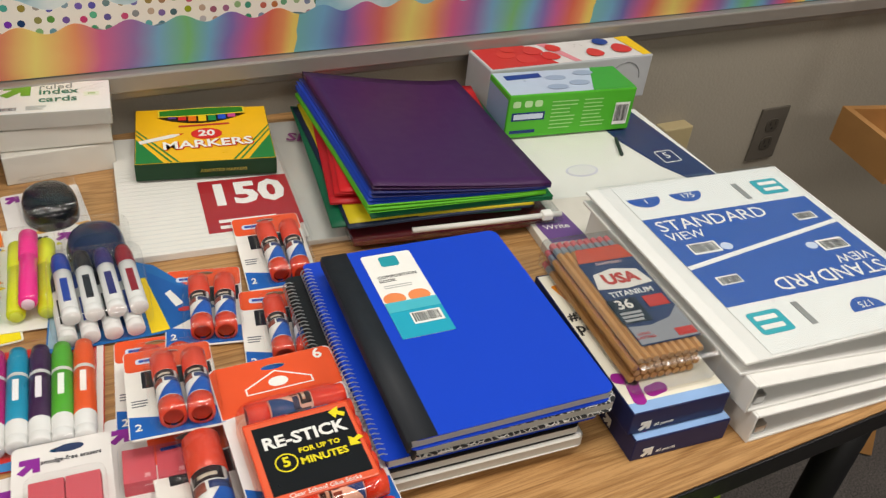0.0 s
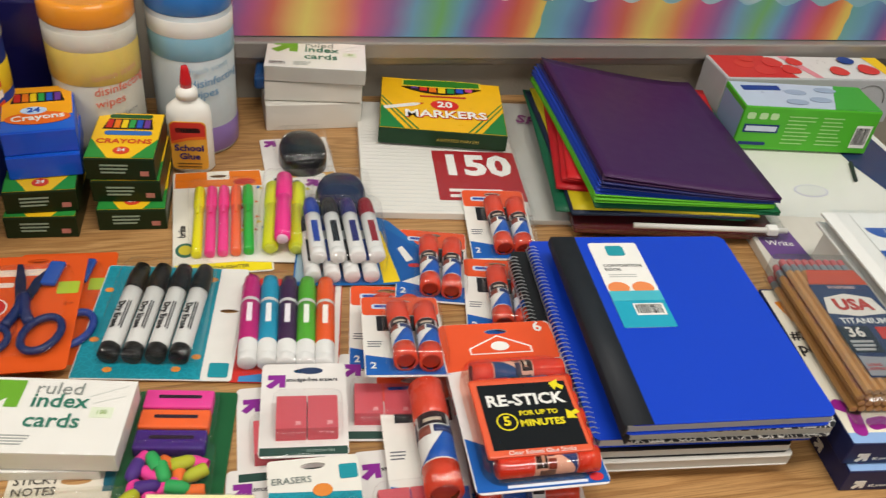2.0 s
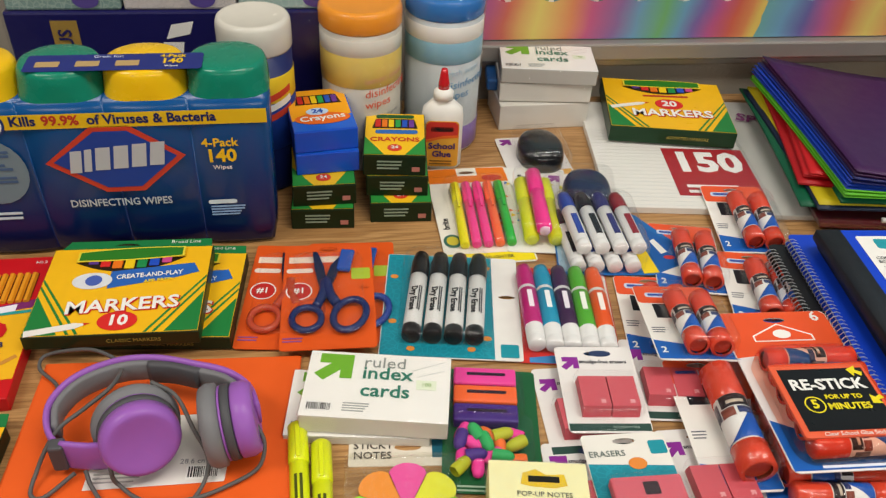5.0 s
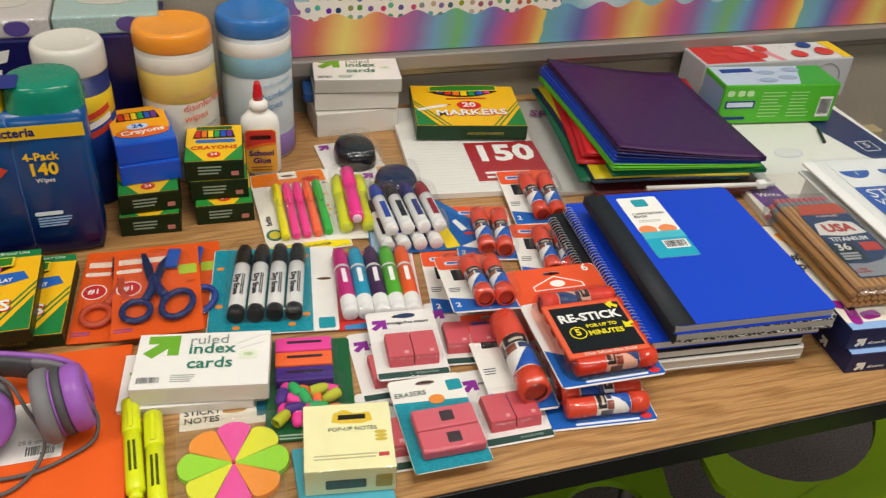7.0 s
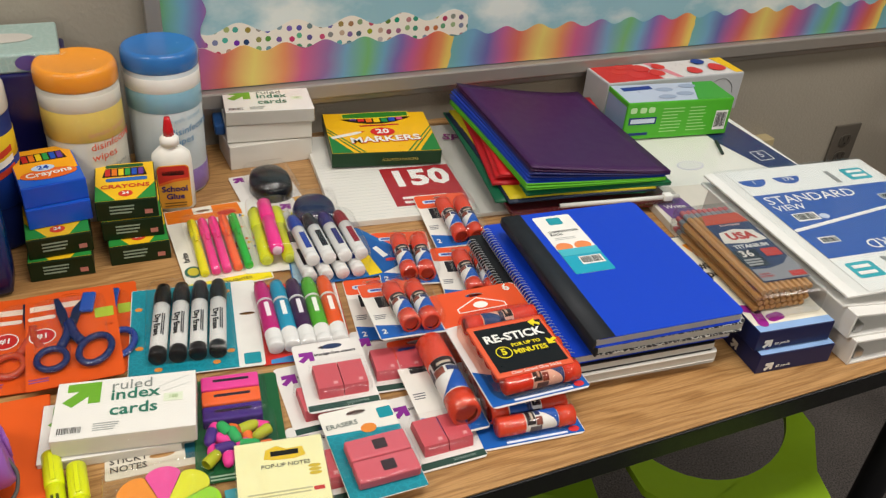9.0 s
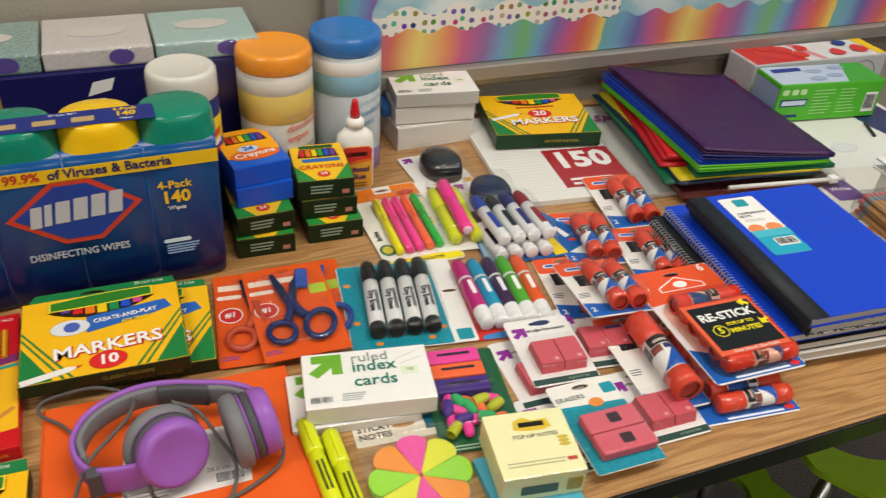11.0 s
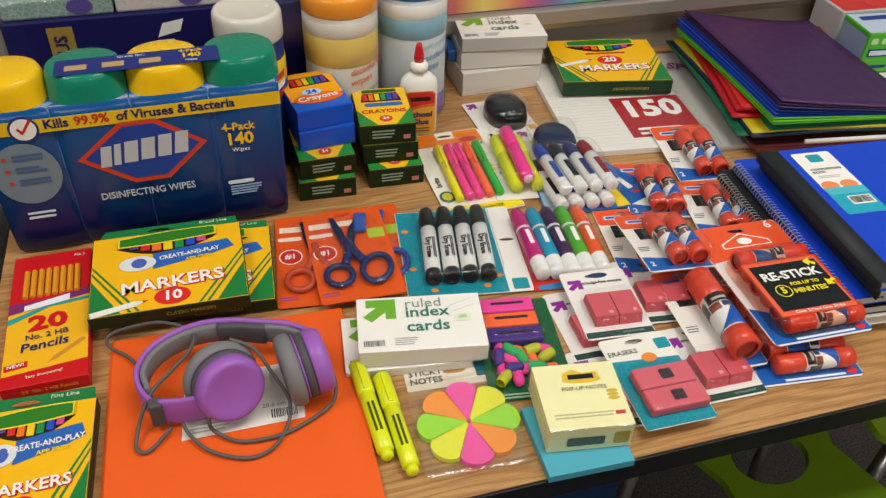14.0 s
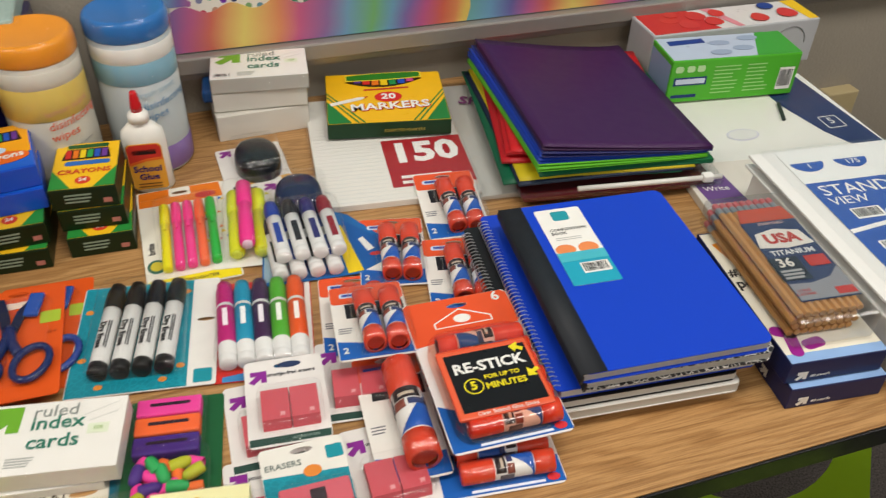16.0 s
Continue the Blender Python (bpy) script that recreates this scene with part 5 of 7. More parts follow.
flat("label_header", [(-0.024, 0.05), (0.04, 0.05), (0.036, 0.072), (-0.016, 0.072)], 0.0318, ink("#c04a2e"), pp)
flat("label_foot", [(-0.0235, -0.072), (0.0395, -0.072), (0.0395, -0.03), (0.024, -0.044), (0.0, -0.05), (-0.0235, -0.048)], 0.0321, ink("#8f9096"), pp)
flat("shield", [(-0.024, 0.008), (-0.018, 0.03), (0.006, 0.036), (0.032, 0.03), (0.038, 0.008), (0.006, 0.004)], 0.0320, ink("#e2ddd4"), pp)
letters("USA", 0.021, ink("#b7392f"), pp, 0.007, 0.019, 0.0323, bold=0.04)
letters("SHARPENED", 0.0055, ink("#e8c8c0"), pp, 0.008, 0.0445, 0.0323)
letters("TITANIUM", 0.0105, ink("#e6e6e6"), pp, 0.007, -0.003, 0.0320, bold=0.02)
flat("count_panel", [(-0.026, -0.044), (0.006, -0.044), (0.006, -0.01), (-0.026, -0.01)], 0.0323, ink("#121828"), pp)
letters("36", 0.018, ink("#e2ddd4"), pp, -0.011, -0.019, 0.0327, bold=0.02)
bars(3, 0.024, 0.003, 0.005, -0.022, -0.032, 0.0327, ink("#a9a9a9"), pp)
flat("red_tag", [(0.013, -0.027), (0.036, -0.027), (0.036, -0.011), (0.013, -0.011)], 0.0323, ink("#c03028"), pp)
letters("LONG\nLASTING", 0.005, ink("#c03028"), pp, -0.014, -0.062, 0.0323)
flat("red_tag", [(0.018, -0.07), (0.038, -0.07), (0.038, -0.06), (0.018, -0.06)], 0.0327, ink("#c03028"), pp)
part("bag", box(-0.043, 0.0445, -0.103, 0.098, 0.0002, 0.0340, 0.005), CLOUDY, pp, "clear plastic bag")

# notebooks
MARBLE = pattern_mat("marbled_cover", "#d8d6d0", "#17181c", 170)
GREYP = ink("#c9c6be", 0.6, 0.06, 0.6, scale=30)


def composition_book(m, label, printed, cover=None):
    b = thing("composition_book", m, label, "notebook", "notebook stack")
    w, d, h = 0.19, 0.247, 0.0125
    part("page_block", box(-w / 2 + 0.002, w / 2 - 0.003, -d / 2 + 0.003, d / 2 - 0.003, 0.001, h - 0.001), GREYP, b, "page edges")
    CB = cover or ink("#0d3fc4", 0.4, 0.03, 0.2)
    for z in (0.0, h - 0.001):
        part("cover", prism(rrect(w, d, 0.009), z, z + 0.001, 0.0002), CB, b)
    part("spine_tape", join(prism([(-w / 2 - 0.002, -d / 2), (-w / 2 + 0.024, -d / 2), (-w / 2 + 0.024, d / 2), (-w / 2 - 0.002, d / 2)], h + 0.0002, h + 0.0007), move(lathe([(0, -d / 2), (h / 2 + 0.0005, -d / 2), (h / 2 + 0.0005, d / 2), (0, d / 2)], 16), pose(-w / 2, 0, h / 2, -90, 0, 0) @ Matrix.Diagonal((0.35, 1, 1, 1)))), ink("#20242a", 0.55, 0.08, 0.5), b, "black cloth spine tape", True)
    if printed:
        lx, ly, lw, ld = -0.034, 0.05, 0.052, 0.125
        st = part("sticker", prism(rrect(lw, ld, 0.003, lx, ly), h + 0.0003, h + 0.0006), ink("#efece6", 0.3), b, "white and teal price sticker")
        x0, y0 = lx - lw / 2, ly - ld / 2
        flat("teal_band", [(x0, y0), (x0 + lw, y0), (x0 + lw, y0 + 0.045), (x0, y0 + 0.045)], h + 0.0004, ink("#22a2bc"), st)
        for cx in (0.012, 0.037):
            flat("orange_bubble", oval(0.022, 0.017, x0 + cx, y0 + 0.055), h + 0.0006, ink("#e88a52"), st)
        flat("teal_strip", [(x0, y0 + 0.036), (x0 + lw, y0 + 0.036), (x0 + lw, y0 + 0.05), (x0, y0 + 0.05)], h + 0.0008, ink("#4ab4c4"), st)
        barcode(0.03, 0.016, x0 + 0.018, y0 + 0.016, h + 0.0008, st)
        flat("brand_patch", rrect(0.019, 0.016, 0.003, x0 + 0.026, y0 + 0.112), h + 0.0004, ink("#2596a4"), st)
        letters("COMPOSITION\nBOOK", 0.006, ink("#4a4a4c"), st, x0 + 0.006, y0 + 0.085, h + 0.0005, align="LEFT")
        bars(2, 0.03, 0.001, 0.003, x0 + 0.008, y0 + 0.074, h + 0.0005, ink("#b9b9b6"), st)
    return b


def spiral_book(m, hexc, label, coil, h=0.012):
    b = thing("spiral_notebook", m, label, "notebook", "notebook stack")
    w, d = 0.203, 0.267
    part("page_block", box(-w / 2 + 0.006, w / 2 - 0.002, -d / 2 + 0.001, d / 2 - 0.001, 0.0008, h - 0.0008), GREYP, b, "page edges")
    for z in (0.0, h - 0.0008):
        part("cover", prism(rrect(w, d, 0.006), z, z + 0.0008), ink(hexc, 0.4, 0.04, 0.3), b)
    r = h / 2 + 0.0012
    n = 46
    pts = [Vector((-w / 2 + 0.003 + r * math.cos(a), -d / 2 + 0.006 + (d - 0.012) * a / (2 * math.pi * n), h / 2 + r * math.sin(a))) for a in [2 * math.pi * q / 8 for q in range(n * 8 + 1)]]
    part("wire_coil", tube(pts, 0.0006, 5), ink(coil, 0.3, metal=0.75), b, "wire spiral")
    return b


spiral_book(pose(0.311, 0.52, TZ, 0, 0, -6), "#d8d5cc", "pale spiral notebook at the bottom of a stack", "#c9c9c9", 0.012)
spiral_book(pose(0.298, 0.51, TZ + 0.0135, 0, 0, -5), "#dcd9d2", "pale spiral notebook low in a stack", "#c9c9c9", 0.012)
spiral_book(pose(0.295, 0.514, TZ + 0.0265, 0, 0, -5), "#1a1a1c", "black spiral notebook in a stack", "#d0d0d0", 0.0105)
spiral_book(pose(0.3145, 0.515, TZ + 0.0385, 0, 0, -5), "#1540c0", "blue spiral notebook in a stack", "#d4d4d6", 0.0105)
composition_book(pose(0.3305, 0.497, TZ + 0.051, 0, 0, -5), "black and white marbled composition book under another", False, MARBLE)
composition_book(pose(0.3225, 0.497, TZ + 0.0645, 0, 0, -4), "royal blue composition book with a black spine and a sticker", True)

# ---- carded packs in the middle ----
ORG = ink("#e4552a", 0.35)
GBLUE = ink("#1d5fb4", 0.35)


def dome_shell(w, d, h, x, y, z, material, parent, name="blister", r=0.004):
    """A clear formed shell with a rounded top, open to the card."""
    bm = prism(rrect(w, d, min(w, d) * 0.18, x, y), z, z + h)
    top = [e for e in bm.edges if all(v.co.z > z + h - 1e-6 for v in e.verts)]
    bmesh.ops.bevel(bm, geom=top, offset=r, segments=3, profile=0.5, affect="EDGES")
    bmesh.ops.delete(bm, geom=[f for f in bm.faces if all(v.co.z < z + 1e-6 for v in f.verts)], context="FACES")
    return part(name, bm, material, parent, "clear blister", True)


def glue_stick(parent, x, y, length, r, z, turn=0.0, m0=None):
    """One glue stick: red cap, white barrel with a printed band, blue band, red foot."""
    T_ = (m0 or Matrix()) @ pose(x, y, z, 0, 0, turn)
    s = part("glue_stick", move(rod(r, -length * 0.28, length * 0.18, n=20), T_), ink("#e8e6e2", 0.3), parent, "white barrel", True)
    part("cap", move(rod(r * 1.06, length * 0.14, length * 0.5, n=20, bev=0.0015), T_), gloss("#d8452c", 0.25), s, "red-orange cap", True)
    slant = rod(r * 1.03, -length * 0.27, -length * 0.1, n=20, bev=0.0003)
    for v in slant.verts:
        if v.co.y > -length * 0.2:
            v.co.y += v.co.x * 1.3
    part("blue_band", move(slant, T_), ink("#2257b0", 0.3), s, "", True)
    L_ = T_ @ pose(0, 0, 0, -90, 0, 0)
    for a0, a1, z0, z1, hx in ((-62, 40, 0.03, 0.14, "#2c2326"), (-40, 20, 0.055, 0.085, "#c9b9a6"), (-70, -20, -0.06, 0.02, "#8a4a3c"), (-10, 60, -0.045, 0.015, "#34406e"), (60, 150, -0.02, 0.12, "#56505a"), (-150, -75, -0.05, 0.1, "#5c565c")):
        part("label_print", move(cyl_patch(r * (1.02 if z1 - z0 > 0.05 else 1.045), a0, a1, length * z0, length * z1, 0.0, 6), L_), ink(hx, 0.3), s, "", True)
    foot = move(lathe([(r * 0.8, -length * 0.5), (r * 1.08, -length * 0.5), (r * 1.08, -length * 0.29), (r * 0.9, -length * 0.285), (0, -length * 0.29)], 20), pose(0, 0, 0, -90, 0, 0))
    part("foot", move(foot, T_), gloss("#d8452c", 0.25), s, "hollow red foot", True)
    part("foot_disc", move(rod(r * 0.8, -length * 0.47, -length * 0.44, n=16, bev=0.0002), T_), ink("#b8331f"), s)
    return s


def glue_twin_pack(m, label="orange and white card with two glue sticks", big=False):
    p = thing("glue_stick_pack", m, label, "glue sticks", "glue stick packs")
    w, d = (0.077, 0.122) if not big else (0.066, 0.15)
    part("card", sheet(rrect(w, d, 0.005), [HOLE(0.02, d / 2 - 0.008)], 0.0008), ink("#e9e5de", 0.35), p, "white card")
    z = 0.0008
    part("orange_header", sheet(rrect(w - 0.0015, 0.03, 0.0045, 0, d / 2 - 0.0157), [HOLE(0.02, d / 2 - 0.008)], 0.0003, z + 0.0001), ORG, p)
    flat("brand_patch", rrect(0.026, 0.008, 0.003, -w * 0.2, d / 2 - 0.017), z + 0.0004, ink("#c8d4e8"), p)
    flat("brand_stripe", rrect(0.02, 0.0035, 0.001, -w * 0.2, d / 2 - 0.017), z + 0.0008, ink("#2a4a9a"), p)
    flat("black_panel", [(-w * 0.32, d / 2 - 0.056), (w * 0.46, d / 2 - 0.056), (w * 0.46, d / 2 - 0.0325), (-w * 0.32, d / 2 - 0.0325)], z, ink("#1b1a20"), p)
    flat("blue_foot", [(-w / 2 + 0.001, -d / 2 + 0.002), (w / 2 - 0.001, -d / 2 + 0.002), (w / 2 - 0.001, -d / 2 + 0.026), (0.0, -d / 2 + 0.022), (-w / 2 + 0.001, -d / 2 + 0.03)], z, GBLUE, p)
    letters("1" if big else "2", 0.012, WHITE, p, -w / 2 + 0.008, -d / 2 + 0.014, z + 0.0004, bold=0.02)
    bars(3, 0.014, 0.0012, 0.0035, -w / 2 + 0.004, -0.012, z, ink("#6a6a72"), p)
    if big:
        glue_stick(p, 0.008, -0.01, 0.112, 0.0148, 0.0165)
        dome_shell(0.04, 0.126, 0.034, 0.008, -0.009, z, FILM, p, r=0.01)
    else:
        glue_stick(p, -0.004, -0.0125, 0.083, 0.0102, 0.0118, 2)
        glue_stick(p, 0.0205, -0.014, 0.083, 0.0102, 0.0118, -1)
        dome_shell(0.058, 0.092, 0.0252, 0.008, -0.013, z, FILM, p, r=0.008)
    return p


def six_pack(m, label, top=True):
    p = thing("glue_six_pack", m, label, "glue sticks", "glue six packs")
    w, d = 0.112, 0.19
    part("card", sheet(rrect(w, d, 0.006), [HOLE(0.022, d / 2 - 0.012)], 0.0008), ink("#e9e4e2", 0.35), p, "white card")
    z = 0.0008
    part("orange_header", sheet([(-w / 2 + 0.001, 0.034), (w / 2 - 0.001, 0.046), (w / 2 - 0.001, 0.09), (w / 2 - 0.006, 0.0945), (-w / 2 + 0.006, 0.0945), (-w / 2 + 0.001, 0.09)], [HOLE(0.022, d / 2 - 0.012)], 0.0003, z + 0.0001), ORG, p)
    part("house_outline", sheet([(-0.03, 0.054), (-0.03, 0.062), (0.0, 0.078), (0.03, 0.062), (0.03, 0.054)], [[(-0.0285, 0.0552), (-0.0285, 0.0612), (0.0, 0.0764), (0.0285, 0.0612), (0.0285, 0.0552)]], 0.0003, z + 0.0004), WHITE, p)
    flat("white_spot", oval(0.018, 0.012, 0.0, 0.0635, 12), z + 0.0005, WHITE, p)
    letters("6", 0.018, WHITE, p, 0.042, 0.086, z + 0.0004, bold=0.02)
    flat("blue_foot", [(-w / 2 + 0.001, -d / 2 + 0.002), (w / 2 - 0.001, -d / 2 + 0.002), (w / 2 - 0.001, -d / 2 + 0.03), (0, -d / 2 + 0.026), (-w / 2 + 0.001, -d / 2 + 0.055)], z, GBLUE, p)
    bars(1, 0.07, 0.0026, 0.005, -0.03, -d / 2 + 0.0035, z + 0.0004, ink("#dfe8f4"), p)
    flat("red_seal", oval(0.012, 0.008, 0.045, -d / 2 + 0.0075, 12), z + 0.0004, ink("#d2343c"), p)
    for k, y in enumerate((0.021, 0.0014, -0.0182, -0.0378, -0.0574, -0.077)):
        glue_stick(p, 0, 0, 0.084, 0.0098, 0.0115, 0, pose(0.004, y, 0, 0, 0, 90 if k % 2 else -90))
    if top:
        part("orange_tray", box(-0.046, 0.042, -0.078, 0.003, 0.0215, 0.0228, 0.002), ink("#e0603e", 0.3), p, "orange card sleeve")
        flat("black_label", [(-0.04, -0.071), (0.038, -0.071), (0.038, -0.003), (-0.04, -0.003)], 0.0228, ink("#121114", 0.3), p)
        letters("RE-STICK", 0.0165, WHITE, p, -0.002, -0.022, 0.0232, bold=0.03)
        letters("FOR UP TO", 0.0066, ink("#e8d824"), p, 0.006, -0.036, 0.0232, bold=0.03)
        letters("MINUTES", 0.0094, ink("#e8d824"), p, 0.007, -0.0465, 0.0232, bold=0.03)
        letters("5", 0.013, ink("#e8d824"), p, -0.0225, -0.0435, 0.0232, bold=0.03)
        part("yellow_ring", sheet(oval(0.018, 0.018, -0.0225, -0.0435), [oval(0.0158, 0.0158, -0.0225, -0.0435)], 0.0003, 0.0232), ink("#e8d824"), p)
        for ax, ay, aa in ((0.023, -0.005, 0), (0.029, -0.044, 60)):
            part("yellow_arrow", move(prism([(0, 0), (0.009, 0.004), (0.008, -0.001), (0.013, -0.004), (0.011, -0.008), (0.006, -0.004), (0.004, -0.008)], 0.0232, 0.0236), pose(ax, ay, 0, 0, 0, aa)), ink("#e8d824"), p)
        letters("Clear School Glue Sticks", 0.0056, WHITE, p, -0.001, -0.0748, 0.0232)
        dome_shell(0.094, 0.122, 0.0211, -0.001, -0.028, z, PEACH, p, r=0.006)
    else:
        dome_shell(0.09, 0.122, 0.022, 0.004, -0.028, z, FILM, p, r=0.006)
    return p


six_pack(pose(0.146, 0.43, TZ + 0.001, 0, 0, -6), "six glue sticks on a blue-footed card under another pack", False)
six_pack(pose(0.153, 0.451, TZ + 0.039, 0, 0, -2), "six restickable glue sticks with black label on a pile", True)
glue_twin_pack(pose(0.2205, 0.741, TZ + 0.009, 5, 0, -6))
glue_twin_pack(pose(0.128, 0.68, TZ + 0.003, 0, 0, -12))
glue_twin_pack(pose(0.19, 0.618, TZ + 0.006, 0, 0, -11))
glue_twin_pack(pose(0.064, 0.59, TZ + 0.001, 0, 0, -8))
glue_twin_pack(pose(0.07, 0.5475, TZ + 0.0315, -7, 0, -6))
glue_twin_pack(pose(0.068, 0.438, TZ + 0.012, 1, 0, -3), "white and blue card with one jumbo glue stick", True)


# marker packs
def marker(parent, x, y, z, length, r, body, cap, turn=0.0, cap_top=True, tip=None, word=None, wcol=None):
    """A dry-erase marker or highlighter lying along y, its cap at the far end."""
    T_ = pose(x, y, z, 0, 0, turn)
    s = part("marker", move(rod(r, -length * 0.42, length * 0.24, n=18), T_), ink(body, 0.3), parent, "", True)
    part("cap", move(lathe([(r * 1.06, length * 0.2), (r * 1.06, length * 0.4), (r * 0.92, length * 0.44), (r * 0.86, length * 0.5), (0, length * 0.5)], 18), T_ @ pose(0, 0, 0, -90, 0, 0)), ink(cap, 0.3), s, "", True)
    part("end_plug", move(rod(r * 1.02, -length * 0.5, -length * 0.4, n=18), T_), ink(tip or cap, 0.35), s, "", True)
    if word:
        cu_m = T_ @ pose(0, 0, r + 0.0002, 0, 0, 0)
        part("sleeve", move(rod(r * 1.015, -length * 0.27, length * 0.17, n=18, bev=0.0002), T_), ink(wcol or cap, 0.3), s, "", True)
        bm = box(-r * 0.42, r * 0.42, -length * 0.14, length * 0.13, 0, 0.0004)
        part("print", move(bm, cu_m), ink("#e4e4e2"), s)
    return s


# black dry-erase four-pack on a teal card
de = thing("dry_erase_pack", pose(-0.1495, 0.6215, TZ + 0.0018, 0, 0, -8), "teal card with four black dry-erase markers", "markers")
part("card", sheet(rrect(0.142, 0.158, 0.003), [HOLE(0.018, 0.014, 0.058)], 0.0008), ink("#e4e2dc", 0.35), de, "white card end")
TEALM = pattern_mat("teal_stars", "#1593a6", "#0f8496", 160)
part("teal_panel", prism([(-0.07, -0.078), (0.043, -0.078), (0.043, 0.078), (-0.07, 0.078)], 0.0009, 0.0012), TEALM, de, "teal printed panel")
for x, y in ((-0.062, 0.04), (-0.06, -0.03), (0.036, -0.05), (0.02, -0.066), (0.037, 0.06), (-0.04, -0.068)):
    flat("orange_spot", oval(0.009, 0.007, x, y, 8), 0.0012, ink("#dc8a3a"), de)
flat("brand_patch", rrect(0.018, 0.018, 0.002, 0.058, -0.066), 0.0008, ink("#1f8f9e"), de)
for k in range(4):
    x = -0.037 + 0.0208 * k
    marker(de, x, 0.002, 0.0105, 0.126, 0.0092, "#d9d9d6", "#161618", -3)
    letters("Dry Erase", 0.0088, ink("#26262a"), de, 0, 0, 0, m=pose(x - 0.003, -0.014, 0.0197, 0, -16, 0) @ pose(0, 0, 0, 0, 0, -93), bold=0.03)
    bars(2, 0.04, 0.0012, 0.0022, -0.02, 0, 0, ink("#4a4a4e"), de, m=pose(x + 0.0036, -0.014, 0.0194, 0, 22, 0) @ pose(0, 0, 0, 0, 0, -93))
dome_shell(0.094, 0.14, 0.0225, -0.006, 0.002, 0.0012, FILM, de, r=0.007)

# five coloured markers
ex = thing("marker_five_pack", pose(-0.034, 0.599, TZ, 0, 0, -8.5), "red and blue card with five bright dry-erase markers", "markers")
part("card", sheet(rrect(0.102, 0.146, 0.004), [], 0.0008), ink("#c8322c", 0.35), ex, "red card")
flat("white_panel", [(0.044, -0.06), (0.05, -0.06), (0.05, 0.07), (0.044, 0.07)], 0.0008, WHITE, ex)
flat("blue_foot", [(-0.04, -0.0725), (0.05, -0.0725), (0.05, -0.05), (-0.04, -0.066)], 0.0008, ink("#3f86c0"), ex)
for k, (hx, wc) in enumerate((("#b81f72", "#f0e4ec"), ("#1c8fb4", "#f0f0f0"), ("#3c1644", "#efe8ef"), ("#4fa52a", "#f0f4ea"), ("#e2561c", "#f4ece4"))):
    x = -0.037 + 0.0182 * k
    mk = marker(ex, x, 0.0, 0.0108, 0.118, 0.0088, hx if k != 4 else "#e8e2da", hx, 4 - 0.5 * k, tip="#e4e4e2")
    part("white_sleeve", move(rod(0.0093, -0.05, 0.026, 0, 0, 18), pose(x, 0, 0.0108, 0, 0, 4 - 0.5 * k)), ink("#e2e2e0", 0.3), mk, "", True)
    part("colour_label", move(rod(0.0095, -0.034, 0.02, 0, 0, 18), pose(x, 0, 0.0108, 0, 0, 4 - 0.5 * k)), ink(hx, 0.3), mk, "", True)
    part("brand_bar", move(box(-0.0026, 0.0026, -0.012, 0.014, 0.0094, 0.0099), pose(x, 0, 0.0108, 0, 0, 4 - 0.5 * k)), ink(wc), mk)
dome_shell(0.092, 0.132, 0.022, -0.001, 0.0, 0.0008, FILM, ex, r=0.007)

# eight markers with a navy eraser dome, standing at a slant
e8 = thing("marker_eight_pack", pose(0.045, 0.726, TZ + 0.002, 0, 0, -4), "blue and yellow card with eight small markers in two rows", "markers")
out8 = [(-0.066, -0.072), (0.04, -0.072), (0.095, -0.045), (0.078, -0.01), (0.045, 0.04), (0.02, 0.055), (-0.04, 0.05), (-0.062, -0.02)]
part("card", sheet(out8, [], 0.0009), ink("#2468ac", 0.35), e8, "blue card")
flat("pale_left", [(-0.064, -0.066), (-0.02, -0.066), (-0.03, 0.048), (-0.06, -0.02)], 0.0009, ink("#9ab8c8"), e8)
flat("yellow_band", [(0.03, -0.07), (0.048, -0.068), (0.034, 0.02), (0.024, 0.02)], 0.0009, ink("#e8c81e"), e8)
flat("blue_wing", [(0.05, -0.066), (0.09, -0.044), (0.074, -0.012), (0.036, 0.03), (0.036, 0.018)], 0.0011, ink("#1f5ca6"), e8)
flat("brand_bar", [(0.05, -0.012), (0.056, -0.008), (0.066, -0.032), (0.058, -0.036)], 0.0015, WHITE, e8)
flat("red_dot", oval(0.014, 0.007, 0.066, -0.042, 12), 0.0015, ink("#c83a3a"), e8)
for row, (n, z, cols) in enumerate(((4, 0.0095, ("#1b1b20", "#24409a", "#1b1b20", "#24409a")), (4, 0.0265, ("#24409a", "#1d1d24", "#2a2a6a", "#8a1a2a")))):
    for k in range(n):
        x = -0.048 + 0.0205 * k + 0.006 * row
        mk = marker(e8, x, -0.02 + 0.012 * row, z, 0.1, 0.0085, "#dcdcda", cols[k], 4, tip="#e6e6e4")
        part("brand_bar", move(box(-0.0034, 0.0034, -0.032, 0.004, 0.0078, 0.0092), pose(x, -0.02 + 0.012 * row, z, 0, 0, 4)), ink(cols[k]), mk)
dome_shell(0.094, 0.118, 0.038, -0.012, -0.012, 0.0009, FILM, e8, r=0.01)


